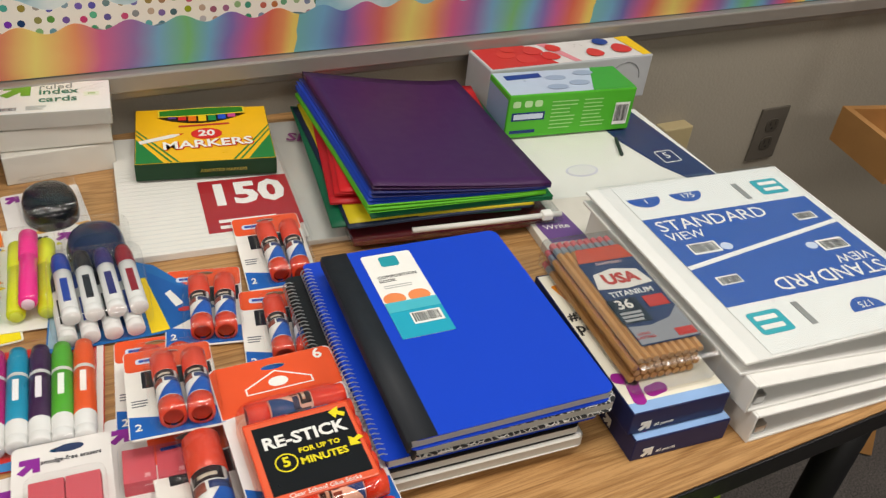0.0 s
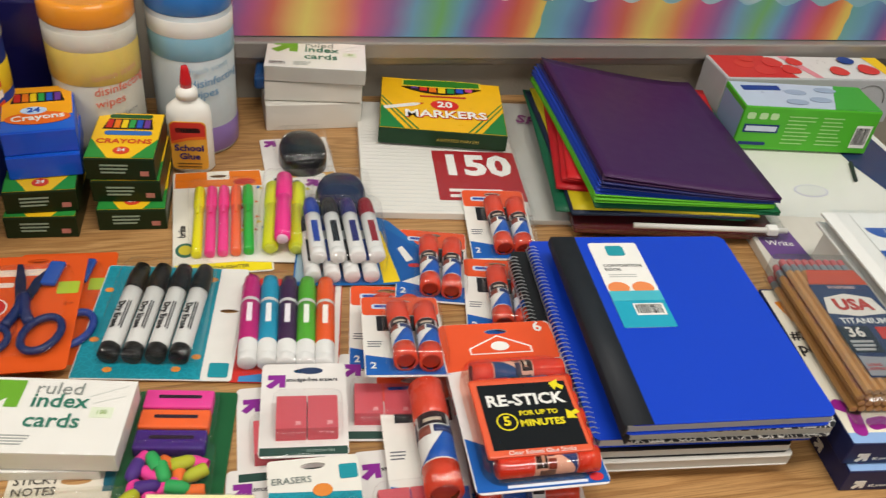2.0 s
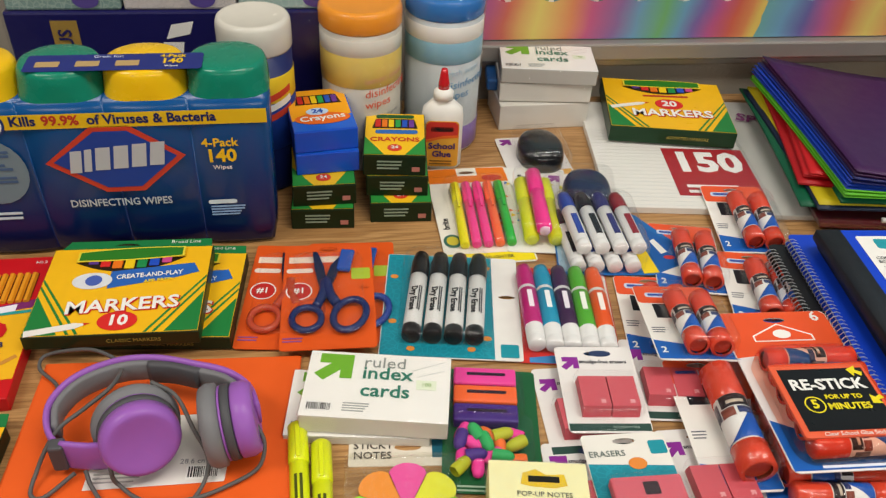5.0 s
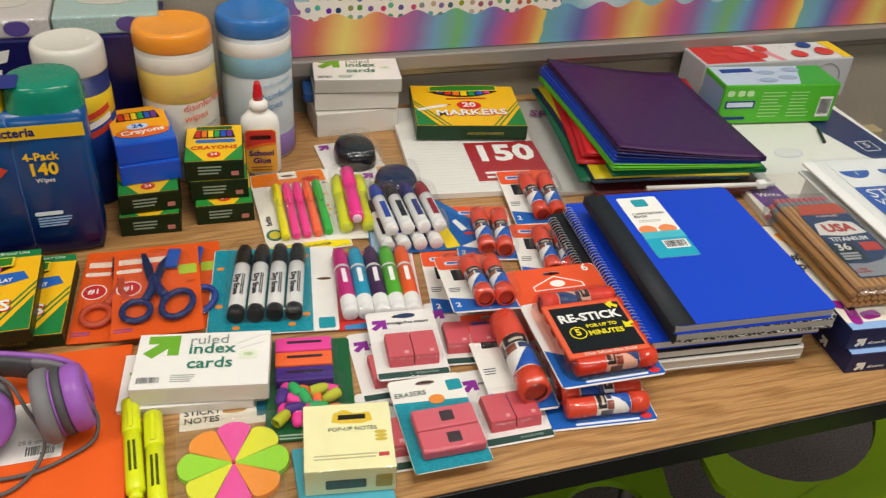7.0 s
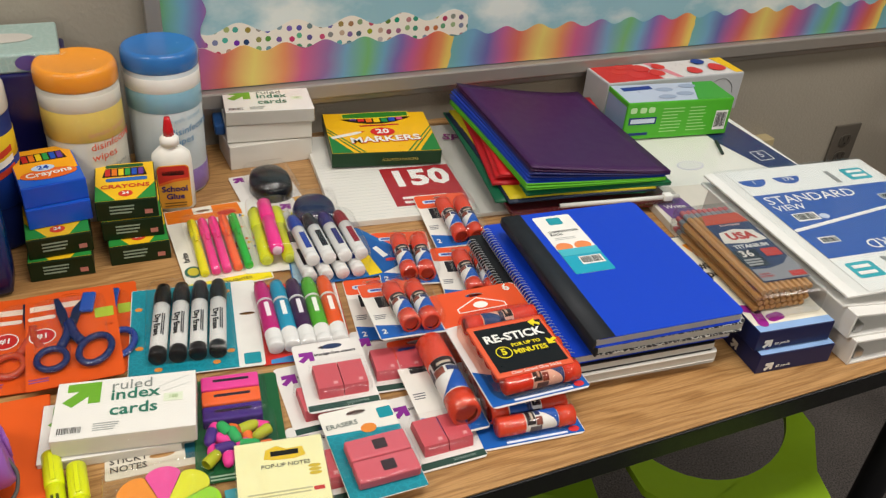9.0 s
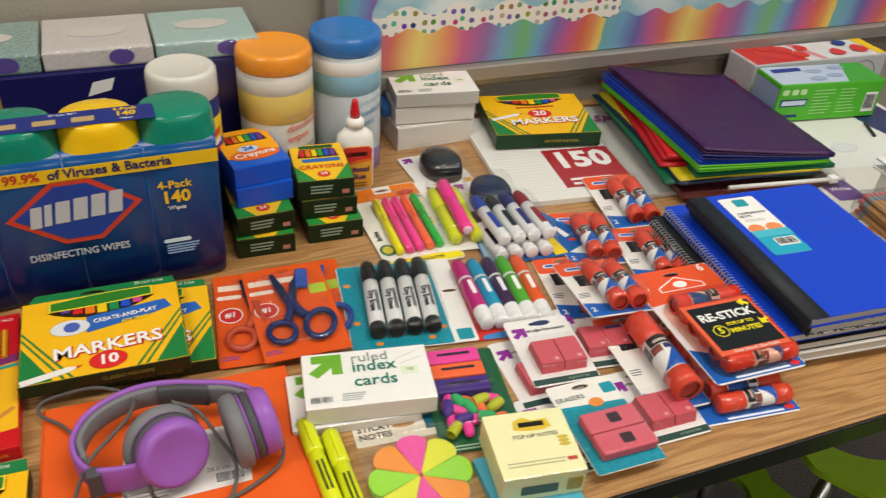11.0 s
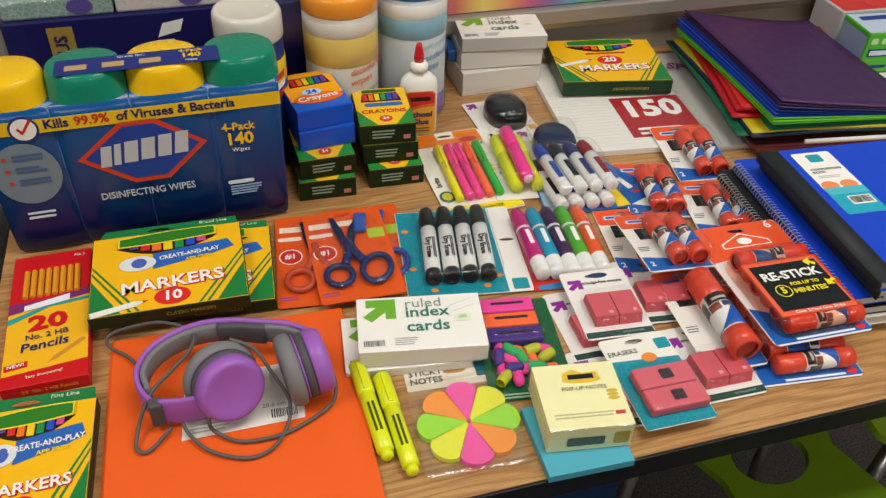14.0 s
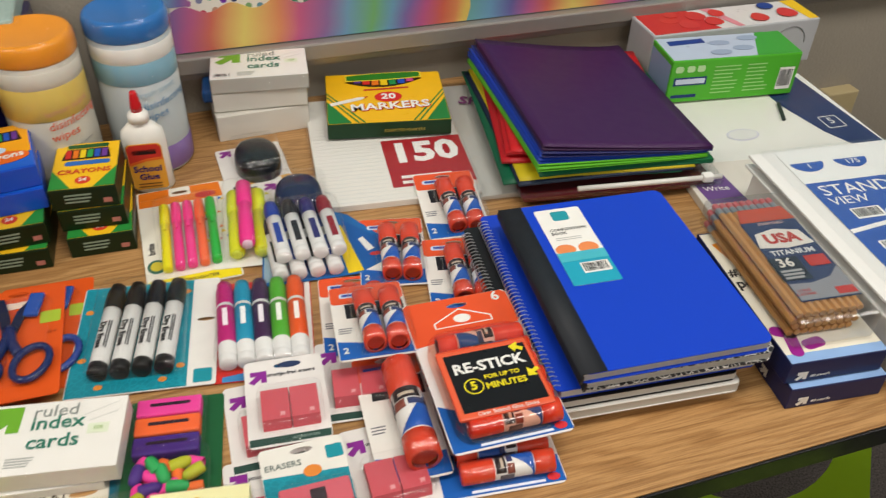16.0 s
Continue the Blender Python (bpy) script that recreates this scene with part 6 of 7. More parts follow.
def sharpener(m, hexc, label, cw=0.086, cd=0.098):
    s = thing("pencil_sharpener_pack", m, label, "sharpener", "carded sharpeners")
    part("card", sheet(rrect(cw, cd, 0.004), [HOLE(0.02, cd / 2 - 0.008)], 0.0008), ink("#e6e1dc", 0.35), s, "white card")
    flat("brand_arrow", arrow_pts(0.016, -cw / 2 + 0.004, cd / 2 - 0.02), 0.0008, ink("#8a2a8a"), s)
    flat("orange_strip", [(-cw / 2 + 0.002, -cd / 2 + 0.002), (cw / 2 - 0.002, -cd / 2 + 0.002), (cw / 2 - 0.002, -cd / 2 + 0.014), (-cw / 2 + 0.002, -cd / 2 + 0.01)], 0.0008, ink("#d8a24a"), s)
    prof = [(1.0, 0.0), (1.0, 0.008), (0.97, 0.016), (0.88, 0.0225), (0.68, 0.0275), (0.35, 0.0302), (0, 0.0305)]
    bm = lathe([(r, z) for r, z in prof], 32, 0.03, 0.04)
    for v in bm.verts:
        v.co.x = math.copysign(abs(v.co.x / 0.03) ** 0.82 * 0.03, v.co.x)
    d = part("dome", move(bm, pose(0.006, -0.005, 0.001)), gloss(hexc, 0.14), s, "glossy rounded body", True)
    part("base_rim", prism(oval(0.06, 0.074, 0.006, -0.005), 0.0009, 0.004), ink("#15161a", 0.3), s)
    flat("brand_arrow", arrow_pts(0.009, 0.0, -0.026), 0.0256, ink("#8a8f94"), s)
    dome_shell(0.068, 0.082, 0.0335, 0.006, -0.005, 0.0008, FILM, s, r=0.014)
    return s


sharpener(pose(-0.001, 0.906, TZ, 0, 0, 3), "#16181c", "black domed pencil sharpener on a white card")
sharpener(pose(0.036, 0.806, TZ + 0.001, 0, 0, -10), "#101c42", "navy domed pencil sharpener on a white card")

# highlighters on cards
hp = thing("highlighter_pack", pose(-0.0965, 0.781, TZ + 0.001, 1.5, 0, 1.5), "orange and yellow card with five slim highlighters", "highlighters")
part("card", sheet(rrect(0.104, 0.188, 0.004), [HOLE(0.02, 0.084)], 0.0009), ink("#e7e2d4", 0.35), hp, "white card")
flat("orange_header", [(-0.05, 0.062), (0.05, 0.062), (0.05, 0.076), (-0.05, 0.076)], 0.0009, ink("#e0761e"), hp)
for s in (-1, 1):
    flat("orange_header", [(s * 0.05, 0.0765), (s * 0.049, 0.092), (s * 0.013, 0.093), (s * 0.013, 0.0765)], 0.0009, ink("#e0761e"), hp)
flat("brand_seal", oval(0.026, 0.012, 0.03, 0.07), 0.0013, ink("#b82a1e"), hp)
flat("yellow_foot", [(-0.05, -0.092), (0.05, -0.092), (0.05, -0.076), (-0.05, -0.076)], 0.0009, ink("#ecd81e"), hp)
letters("HIGHLIGHTER", 0.007, ink("#4a4636"), hp, 0.004, -0.0845, 0.0013)
letters("brite", 0.011, ink("#2a2a2a"), hp, -0.042, -0.02, 0.0009, 90, align="CENTER", bold=0.02)
flat("round_seal", oval(0.021, 0.024, -0.039, -0.052), 0.0009, ink("#3a6a5a"), hp)
flat("round_seal_ring", oval(0.014, 0.016, -0.039, -0.052), 0.0013, ink("#c9b93a"), hp)
rnd = random.Random(3)
for k in range(26):
    x, y, s = rnd.uniform(0.014, 0.048), rnd.uniform(-0.03, 0.055), rnd.uniform(0.004, 0.007)
    flat("confetti", [(x, y), (x + s, y + s * 0.3), (x + s * 0.3, y + s)], 0.0009 + 0.00002 * k, ink(rnd.choice(("#e8731e", "#1f6ab8", "#e8c81e", "#c8322c"))), hp)
for k, hx in enumerate(("#e6dc1c", "#ee3f8e", "#ee3f8e", "#f26a3e", "#28b03c")):
    x = -0.024 + 0.0136 * k
    T_ = pose(x, -0.004, 0.0068, 0, 0, -3)
    hl = part("highlighter", move(rod(0.0056, -0.064, 0.02, n=14), T_), gloss(hx, 0.3), hp, "", True)
    part("cap", move(rod(0.0061, 0.016, 0.054, n=14, bev=0.0015), T_), gloss(hx, 0.3), hl, "", True)
    part("clip", move(box(-0.0016, 0.0016, 0.0, 0.05, 0.006, 0.0082, 0.0004), T_), gloss(hx, 0.3), hl)
dome_shell(0.078, 0.134, 0.0155, 0.004, -0.004, 0.0009, FILM, hp, r=0.005)

hj = thing("highlighter_pack", pose(-0.022, 0.787, TZ, 0, 0, -7), "white confetti card with chunky pink and yellow highlighters", "highlighters")
part("card", sheet(rrect(0.084, 0.176, 0.004), [HOLE(0.02, 0.078)], 0.0009), ink("#e8e6de", 0.35), hj, "white card")
letters("Super", 0.013, ink("#1c1c1e"), hj, -0.005, 0.066, 0.0009, bold=0.03)
for k in range(22):
    x, y, s = rnd.uniform(-0.04, 0.035), rnd.uniform(-0.03, 0.05), rnd.uniform(0.005, 0.009)
    flat("confetti", [(x, y), (x + s, y + s * 0.2), (x + s * 0.2, y + s)], 0.0009 + 0.00002 * k, ink(rnd.choice(("#e8c81e", "#e8731e", "#2a8ac0", "#d8d02a"))), hj)
for x, z, hx in ((-0.016, 0.0098, "#d8e02a"), (0.012, 0.0098, "#d8e02a"), (-0.003, 0.0235, "#ee2f8e")):
    T_ = pose(x, -0.018, z, 0, 0, 2)
    hl = part("highlighter", move(rod(0.0088, -0.058, 0.02, n=18, bev=0.002), T_), gloss(hx, 0.3), hj, "", True)
    part("cap", move(rod(0.0094, 0.012, 0.062, n=18, bev=0.004), T_), gloss(hx, 0.3), hl, "", True)
    part("end_plug", move(rod(0.006, -0.061, -0.057, n=14), T_), ink("#e8c8d8" if "ee" in hx else "#c9d24a"), hl, "", True)
dome_shell(0.056, 0.13, 0.034, -0.002, -0.016, 0.0009, FILM, hj, r=0.01)


# scissors on orange cards
def scissors_pack(m, handle, label):
    s = thing("scissors_pack", m, label, "scissors", "carded scissors")
    part("card", sheet(rrect(0.094, 0.162, 0.004), [HOLE(0.02, 0.073)], 0.0008), ink("#dc561c", 0.35), s, "orange card")
    z = 0.0008
    bars(1, 0.056, 0.010, 0.01, -0.042, 0.05, z, ink("#f0d8c4"), s, "brand_bar")
    flat("white_pill", rrect(0.028, 0.007, 0.003, -0.03, 0.037), z, ink("#ecd9cc"), s)
    flat("red_apple", oval(0.026, 0.026, -0.03, 0.004), z, ink("#c22a22"), s)
    part("apple_ring", sheet(oval(0.027, 0.027, -0.03, 0.004), [oval(0.0245, 0.0245, -0.03, 0.004)], 0.0002, z + 0.0004), WHITE, s)
    letters("#1", 0.012, WHITE, s, -0.03, 0.004, z + 0.0005, bold=0.02)
    flat("lime_patch", rrect(0.02, 0.018, 0.002, 0.034, 0.03), z, ink("#a8c03a"), s)
    letters("4+", 0.01, ink("#b84a1e"), s, 0.037, 0.006, z)
    bars(2, 0.02, 0.0016, 0.004, -0.044, -0.066, z, ink("#8a4a8a"), s)
    HM = gloss(handle, 0.25)
    part("blade", join(move(prism([(-0.0045, -0.004), (0.0045, -0.004), (0.005, 0.03), (0.002, 0.056), (-0.003, 0.057), (-0.005, 0.03)], 0.004, 0.0052), pose(-0.005, 0.008, 0, 0, 0, 9)), move(prism([(-0.0045, -0.004), (0.0045, -0.004), (0.005, 0.03), (0.002, 0.05), (-0.005, 0.03)], 0.0054, 0.0066), pose(0.0, 0.008, 0, 0, 0, -14))), ink("#1e2a46", 0.3, metal=0.2), s, "dark coated blades")
    part("blade_cover", move(box(-0.0075, 0.0075, 0, 0.034, 0.003, 0.0085, 0.002), pose(0.0155, 0.03, 0, 0, 0, -10)), gloss("#2b53a8", 0.2), s, "blue blade cover")
    part("handle", join(tube([(-0.021 + 0.0145 * math.cos(a), -0.043 + 0.0165 * math.sin(a), 0.006) for a in [k * math.pi / 12 for k in range(24)]], 0.0036, 8, True), tube(spline([(-0.004, 0.014, 0.0055), (-0.005, -0.006, 0.006), (-0.012, -0.026, 0.006)]), 0.0052, 8)), HM, s, "", True)
    part("handle", join(tube([(0.0215 + 0.016 * math.cos(a) + 0.004 * math.sin(a), -0.04 + 0.022 * math.sin(a), 0.007) for a in [k * math.pi / 12 for k in range(24)]], 0.0038, 8, True), tube(spline([(-0.002, 0.014, 0.007), (0.002, -0.008, 0.007), (0.009, -0.024, 0.007)]), 0.0056, 8)), HM, s, "", True)
    part("pivot", prism(oval(0.006, 0.006, -0.002, 0.008, 12), 0.0066, 0.0095, 0.0006), STEEL, s)
    dome_shell(0.074, 0.126, 0.0118, 0.0, -0.006, z, FILM, s, r=0.004)
    return s


scissors_pack(pose(-0.315, 0.649, TZ, 0, 0, -6), "#b8482e", "orange card with red-handled scissors under another card")
scissors_pack(pose(-0.252, 0.655, TZ, 0, 0, -2), "#2a3f8a", "orange card with scissors partly covered by another card")
scissors_pack(pose(-0.2765, 0.637, TZ + 0.0125, 0, 0, -1), "#1b2b5e", "orange card with blue-handled scissors")


# erasers
def eraser_pack(m, label="white card with a pink wedge eraser"):
    e = thing("eraser_pack", m, label, "erasers", "carded erasers")
    w, d = 0.075, 0.104
    part("card", sheet(rrect(w, d, 0.005), [HOLE(0.019, d / 2 - 0.009)], 0.0008), ink("#e5e1dd", 0.35), e, "white card")
    z = 0.0008
    flat("green_foot", [(-w / 2 + 0.001, -d / 2 + 0.002), (w / 2 - 0.001, -d / 2 + 0.002), (w / 2 - 0.001, -d / 2 + 0.01), (-w / 2 + 0.001, -d / 2 + 0.01)], z, ink("#2c4a42"), e)
    letters("accessories", 0.0052, ink("#8fa59c"), e, 0.014, -d / 2 + 0.006, z + 0.0004)
    flat("brand_arrow", arrow_pts(0.017, -w / 2 + 0.004, d / 2 - 0.03), z, ink("#8a2a92"), e)
    flat("header_spot", oval(0.022, 0.008, 0.006, d / 2 - 0.009, 16), z - 0.0002, ink("#2a3a5e"), e)
    letters("smudge-free erasers", 0.0062, ink("#4a4a50"), e, -0.016, d / 2 - 0.02, z, align="LEFT", wide=0.9, bold=0.015)
    P = ink("#c8555f", 0.55, 0.06, 0.3)
    for k in range(2):
        x = -0.0105 + 0.0265 * k
        wedge = prism([(-0.021, 0), (0.021, 0), (0.0175, 0.0118), (-0.0175, 0.0118)], -0.0128, 0.0128, 0.001)
        part("pink_eraser", move(wedge, pose(x, -0.014, 0.001, 90, 0, 90)), P, e, "pink beveled eraser")
        flat("brand_arrow", arrow_pts(0.005, x + 0.003, -0.029), 0.0128, ink("#e0a0a4"), e)
    dome_shell(0.06, 0.052, 0.0142, 0.003, -0.014, z, FILM, e, r=0.004)
    return e


eraser_pack(pose(-0.049, 0.4725, TZ, 0, 0, -1))
eraser_pack(pose(-0.061, 0.382, TZ, 0, 0, -3), "white card with a pink eraser tucked under other packs")
eraser_pack(pose(0.0415, 0.501, TZ + 0.001, 0, 0, -7))
eraser_pack(pose(-0.0285, 0.484, TZ + 0.0142, 1, 0, -5))
eraser_pack(pose(0.046, 0.388, TZ, 0, 0, -1))
pe = thing("eraser_pack", pose(-0.0275, 0.371, TZ + 0.0145, 1, 0, -1), "teal and white card with two pink block erasers", "erasers", "carded erasers")
part("card", sheet(rrect(0.074, 0.116, 0.004), [HOLE(0.02, 0.05)], 0.0008), ink("#e6e3da", 0.35), pe, "white card top")
part("teal_panel", prism([(-0.0365, -0.0575), (0.0365, -0.0575), (0.0365, 0.022), (-0.0365, 0.028)], 0.0009, 0.0012), TEALM, pe, "teal printed panel")
letters("ERASERS", 0.0085, ink("#5a6a66"), pe, -0.018, 0.037, 0.0008)
flat("orange_dot", oval(0.016, 0.012, 0.006, 0.026), 0.0012, ink("#e0883a"), pe)
flat("brand_patch", rrect(0.015, 0.014, 0.002, 0.028, 0.042), 0.0008, ink("#1f8f9e"), pe)
for k in range(2):
    er = part("block_eraser", box(-0.026, 0.034, -0.0275 + 0.0265 * k - 0.018, -0.0275 + 0.0265 * k + 0.0075, 0.0014, 0.0125, 0.002), ink("#cf5f6c", 0.5), pe, "pink block eraser")
    flat("stamp", rrect(0.013, 0.012, 0.001, 0.006, -0.0325 + 0.0265 * k), 0.0125, ink("#3a2a30"), er)
dome_shell(0.066, 0.058, 0.0135, 0.004, -0.019, 0.0012, FILM, pe, r=0.004)

# assorted erasers on a green card
tc = thing("eraser_assortment", pose(-0.136, 0.4565, TZ, 0, 0, -8), "green card with neon block erasers and pencil caps", "erasers")
part("card", sheet(rrect(0.086, 0.14, 0.004), [], 0.0008), ink("#1d5a34", 0.35), tc, "dark green card")
for k, hx in enumerate(("#e8409a", "#f0662e", "#43207a")):
    blk = part("block_eraser", box(-0.034, 0.024, 0.042 - 0.022 * k, 0.062 - 0.022 * k, 0.001, 0.013, 0.002), ink(hx, 0.5), tc, "neon block eraser")
    flat("print_bar", rrect(0.036, 0.0036, 0.001, -0.004, 0.0535 - 0.022 * k), 0.013, ink("#2a1a2a"), blk)
rnd = random.Random(11)
for k in range(17):
    hx = ("#ee3f9a", "#30a85a", "#f0702e", "#b4b82a", "#ee3f9a", "#4a2a80")[k % 6]
    x, y = -0.026 + 0.0115 * (k % 5) + rnd.uniform(-0.002, 0.002), -0.012 - 0.0125 * (k // 5) + rnd.uniform(-0.002, 0.002)
    cap = lathe([(0.0052, 0), (0.0058, 0.002), (0.0058, 0.012), (0.0045, 0.017), (0, 0.0205)], 12)
    part("cap_eraser", move(cap, pose(x, y, 0.006 + 0.004 * (k % 2), 90, 0, rnd.uniform(0, 360)) @ pose(0, 0, -0.01)), ink(hx, 0.5), tc, "neon pencil-cap eraser", True)
letters("15 ct", 0.006, ink("#c9dccb"), tc, 0.0, -0.058, 0.0008)
bars(2, 0.04, 0.0018, 0.004, -0.03, -0.064, 0.0008, ink("#a9c4ac"), tc)
dome_shell(0.07, 0.062, 0.0155, -0.005, 0.034, 0.0008, FILM, tc, r=0.003)
dome_shell(0.076, 0.056, 0.02, -0.003, -0.026, 0.0008, FILM, tc, r=0.004)

# ---- the front left: folders, headphones, markers, pencils, notes ----
index_pack(pose(-0.251, 0.488, TZ, 0, 0, -7), 0.127, 0.077, 0.0105, False, "ruled index card pack under another")
index_pack(pose(-0.235, 0.4872, TZ + 0.0122, 0, 0, -9.5), 0.128, 0.077, 0.0205, False, "ruled index card pack with a green arrow on top")

of = thing("orange_folder", pose(-0.4265, 0.437, TZ, 0, 0, -2), "bright orange pocket folders stacked under the headphones", "folder")
for k in range(5):
    part("leaf", box(-0.119 + 0.001 * k, 0.117 + 0.0006 * (k % 3), -0.15 + 0.0006 * k, 0.128 - 0.001 * k, 0.0012 * k, 0.0012 * k + 0.0009, 0.0003), ink("#e85f20", 0.45, 0.04, 0.25), of)
OZ = 0.006
flat("white_label", [(-0.05, -0.02), (0.062, -0.017), (0.066, 0.056), (-0.046, 0.054)], OZ, ink("#e4e0da"), of)
barcode(0.028, 0.014, 0.03, -0.014, OZ + 0.0004, of)
letters("28.6 cm", 0.007, ink("#8a8a8c"), of, 0.035, 0.004, OZ + 0.0004)
letters("MULTI", 0.008, ink("#c8642e"), of, -0.034, 0.048, OZ + 0.0004)
bars(3, 0.04, 0.0014, 0.004, -0.044, -0.006, OZ + 0.0004, ink("#a9a6a2"), of)

# headphones
PUR, GRY, DGR = ink("#9a60b8", 0.32, 0.04, 0.08), ink("#77777a", 0.5, 0.06, 0.3), ink("#4e4e52", 0.5)
HZ = TZ + 0.0072
hpn = thing("headphones", pose(-0.42, 0.452, HZ), "purple and grey padded headphones with grey cord on orange folder", "headphones")
arc = [(-0.073, -0.012, 0.02), (-0.086, 0.008, 0.021), (-0.089, 0.033, 0.023), (-0.074, 0.057, 0.026), (-0.043, 0.071, 0.029), (-0.009, 0.071, 0.031), (0.029, 0.06, 0.031), (0.056, 0.049, 0.031), (0.075, 0.032, 0.03), (0.083, 0.01, 0.028)]


def band(points, half, thick, inner):
    """A strap standing on edge along points: half its height, its thickness, offset to the inside."""
    pts = spline(points, 6)
    bm = bmesh.new()
    rings = []
    for i, p in enumerate(pts):
        d = (pts[min(i + 1, len(pts) - 1)] - pts[max(i - 1, 0)]).normalized()
        n = d.cross(Vector((0, 0, 1))).normalized()
        up = Vector((0, 0, 1))
        o = p + n * inner
        ring = []
        for a, b in ((-1, -0.8), (-1, 0.8), (-0.6, 1), (0.6, 1), (1, 0.8), (1, -0.8), (0.6, -1), (-0.6, -1)):
            ring.append(bm.verts.new(o + n * (thick * a / 2) + up * (half * b)))
        rings.append(ring)
    for a, b in zip(rings, rings[1:]):
        for k in range(8):
            j = (k + 1) % 8
            bm.faces.new((a[k], a[j], b[j], b[k]))
    bm.faces.new(rings[0])
    bm.faces.new(rings[-1][::-1])
    bmesh.ops.recalc_face_normals(bm, faces=bm.faces[:])
    return bm


part("headband", band(arc, 0.0125, 0.005, 0.0), PUR, hpn, "purple outer band", True)
part("band_padding", band(arc[1:-1], 0.0105, 0.006, 0.0055), GRY, hpn, "grey inner padding", True)
part("slider", band([(-0.071, -0.012, 0.02), (-0.045, -0.018, 0.022), (-0.022, -0.022, 0.03)], 0.0155, 0.005, 0.0), PUR, hpn, "purple arm", True)
part("hinge", box(-0.08, -0.068, -0.018, -0.006, 0.006, 0.034, 0.002), DGR, hpn, "grey hinge")
part("hinge", band([(-0.012, 0.07, 0.031), (0.01, 0.066, 0.031), (0.034, 0.057, 0.031)], 0.0115, 0.0075, 0.006), DGR, hpn, "grey folding hinge", True)


def ear_cup(parent, c, axis, name_pad="cushion"):
    """A cup whose shell looks along axis and whose cushion lies behind it."""
    T_ = Matrix.Translation(c) @ Vector(axis).to_track_quat("Z", "Y").to_matrix().to_4x4()
    cup = part("ear_cup", move(lathe([(0, 0.011), (0.0215, 0.0112), (0.0255, 0.0125), (0.029, 0.0115), (0.0315, 0.006), (0.0315, -0.003), (0.029, -0.005), (0, -0.005)], 40), T_), PUR, parent, "purple shell", True)
    part("grey_ring", move(lathe([(0.029, -0.005), (0.0315, -0.0052), (0.0318, -0.012), (0.029, -0.0125)], 40), T_), DGR, cup, "", True)
    part("accent_ring", move(lathe([(0.029, -0.0125), (0.0312, -0.0127), (0.0312, -0.0143), (0.029, -0.0145)], 40), T_), PUR, cup, "", True)
    part(name_pad, move(lathe([(0.029, -0.0145), (0.0345, -0.017), (0.0352, -0.024), (0.0325, -0.0295), (0.0255, -0.031), (0.0185, -0.028), (0.0165, -0.02), (0, -0.02)], 40), T_), GRY, cup, "grey padded cushion", True)
    return cup


ear_cup(hpn, (-0.008, -0.014, 0.0375), (0.3, -0.85, 0.28))
ear_cup(hpn, (0.071, -0.001, 0.0355), (0.97, 0.12, 0.1))
CORD = ink("#5c5b5a", 0.5)


def lay(points, heights):
    return [(x + 0.42, y - 0.452, h) for (x, y), h in zip(points, heights)]


c1_pts = lay([(-0.338, 0.452), (-0.332, 0.44), (-0.337, 0.426), (-0.357, 0.413), (-0.388, 0.401), (-0.424, 0.402), (-0.446, 0.417), (-0.4505, 0.42), (-0.449, 0.44), (-0.44, 0.47)], (0.026, 0.016, 0.004, 0.002, 0.002, 0.002, 0.004, 0.02, 0.045, 0.06))
part("cord", tube(spline(c1_pts, 10), 0.0018, 8), CORD, hpn, "grey cord", True)
c2_pts = lay([(-0.422, 0.478), (-0.402, 0.468), (-0.388, 0.446), (-0.377, 0.43), (-0.383, 0.408), (-0.4, 0.387), (-0.423, 0.383), (-0.452, 0.398), (-0.468, 0.418), (-0.474, 0.43)], (0.058, 0.05, 0.034, 0.012, 0.003, 0.002, 0.002, 0.002, 0.004, 0.01))
part("cord", tube(spline(c2_pts, 10), 0.0018, 8), CORD, hpn, "grey cord", True)
c3_pts = lay([(-0.484, 0.433), (-0.504, 0.413), (-0.515, 0.417), (-0.513, 0.434), (-0.505, 0.446), (-0.493, 0.455), (-0.476, 0.47), (-0.458, 0.492), (-0.458, 0.523), (-0.486, 0.551), (-0.519, 0.567), (-0.541, 0.57), (-0.541, 0.555), (-0.524, 0.537), (-0.514, 0.52)], (0.004, 0.002, 0.002, 0.008, 0.022, 0.036, 0.04, 0.042, 0.034, 0.026, 0.012, 0.003, 0.002, 0.002, 0.004))
part("cord", tube(spline(c3_pts, 10), 0.0018, 8), CORD, hpn, "grey cord", True)

# yellow highlighters
def chisel_highlighter(m):
    h = thing("highlighter", m, "fluorescent yellow chisel-tip highlighter lying on the table", "highlighter", "loose highlighters")
    Y = gloss("#d9e21a", 0.3)
    part("barrel", rod(0.0082, -0.055, 0.016, 0, 0.0085, 18, 0.002), Y, h, "fluorescent yellow barrel", True)
    part("cap", rod(0.0088, 0.012, 0.058, 0, 0.009, 18, 0.004), Y, h, "", True)
    part("clip", box(-0.002, 0.002, 0.016, 0.05, 0.0172, 0.0195, 0.0006), Y, h)
    part("end_plug", rod(0.006, -0.062, -0.054, 0, 0.0085, 14, 0.002), Y, h, "", True)
    for k in range(2):
        part("print", move(box(-0.0012, 0.0012, -0.035, 0.0, 0.0083, 0.0087), pose(0, 0, 0.0085, 0, -18 + 30 * k, 0)), ink("#4a5214"), h)
    return h


chisel_highlighter(pose(-0.304, 0.4125, TZ, 0, 0, 2.3))
chisel_highlighter(pose(-0.285, 0.391, TZ, 0, 0, 1))

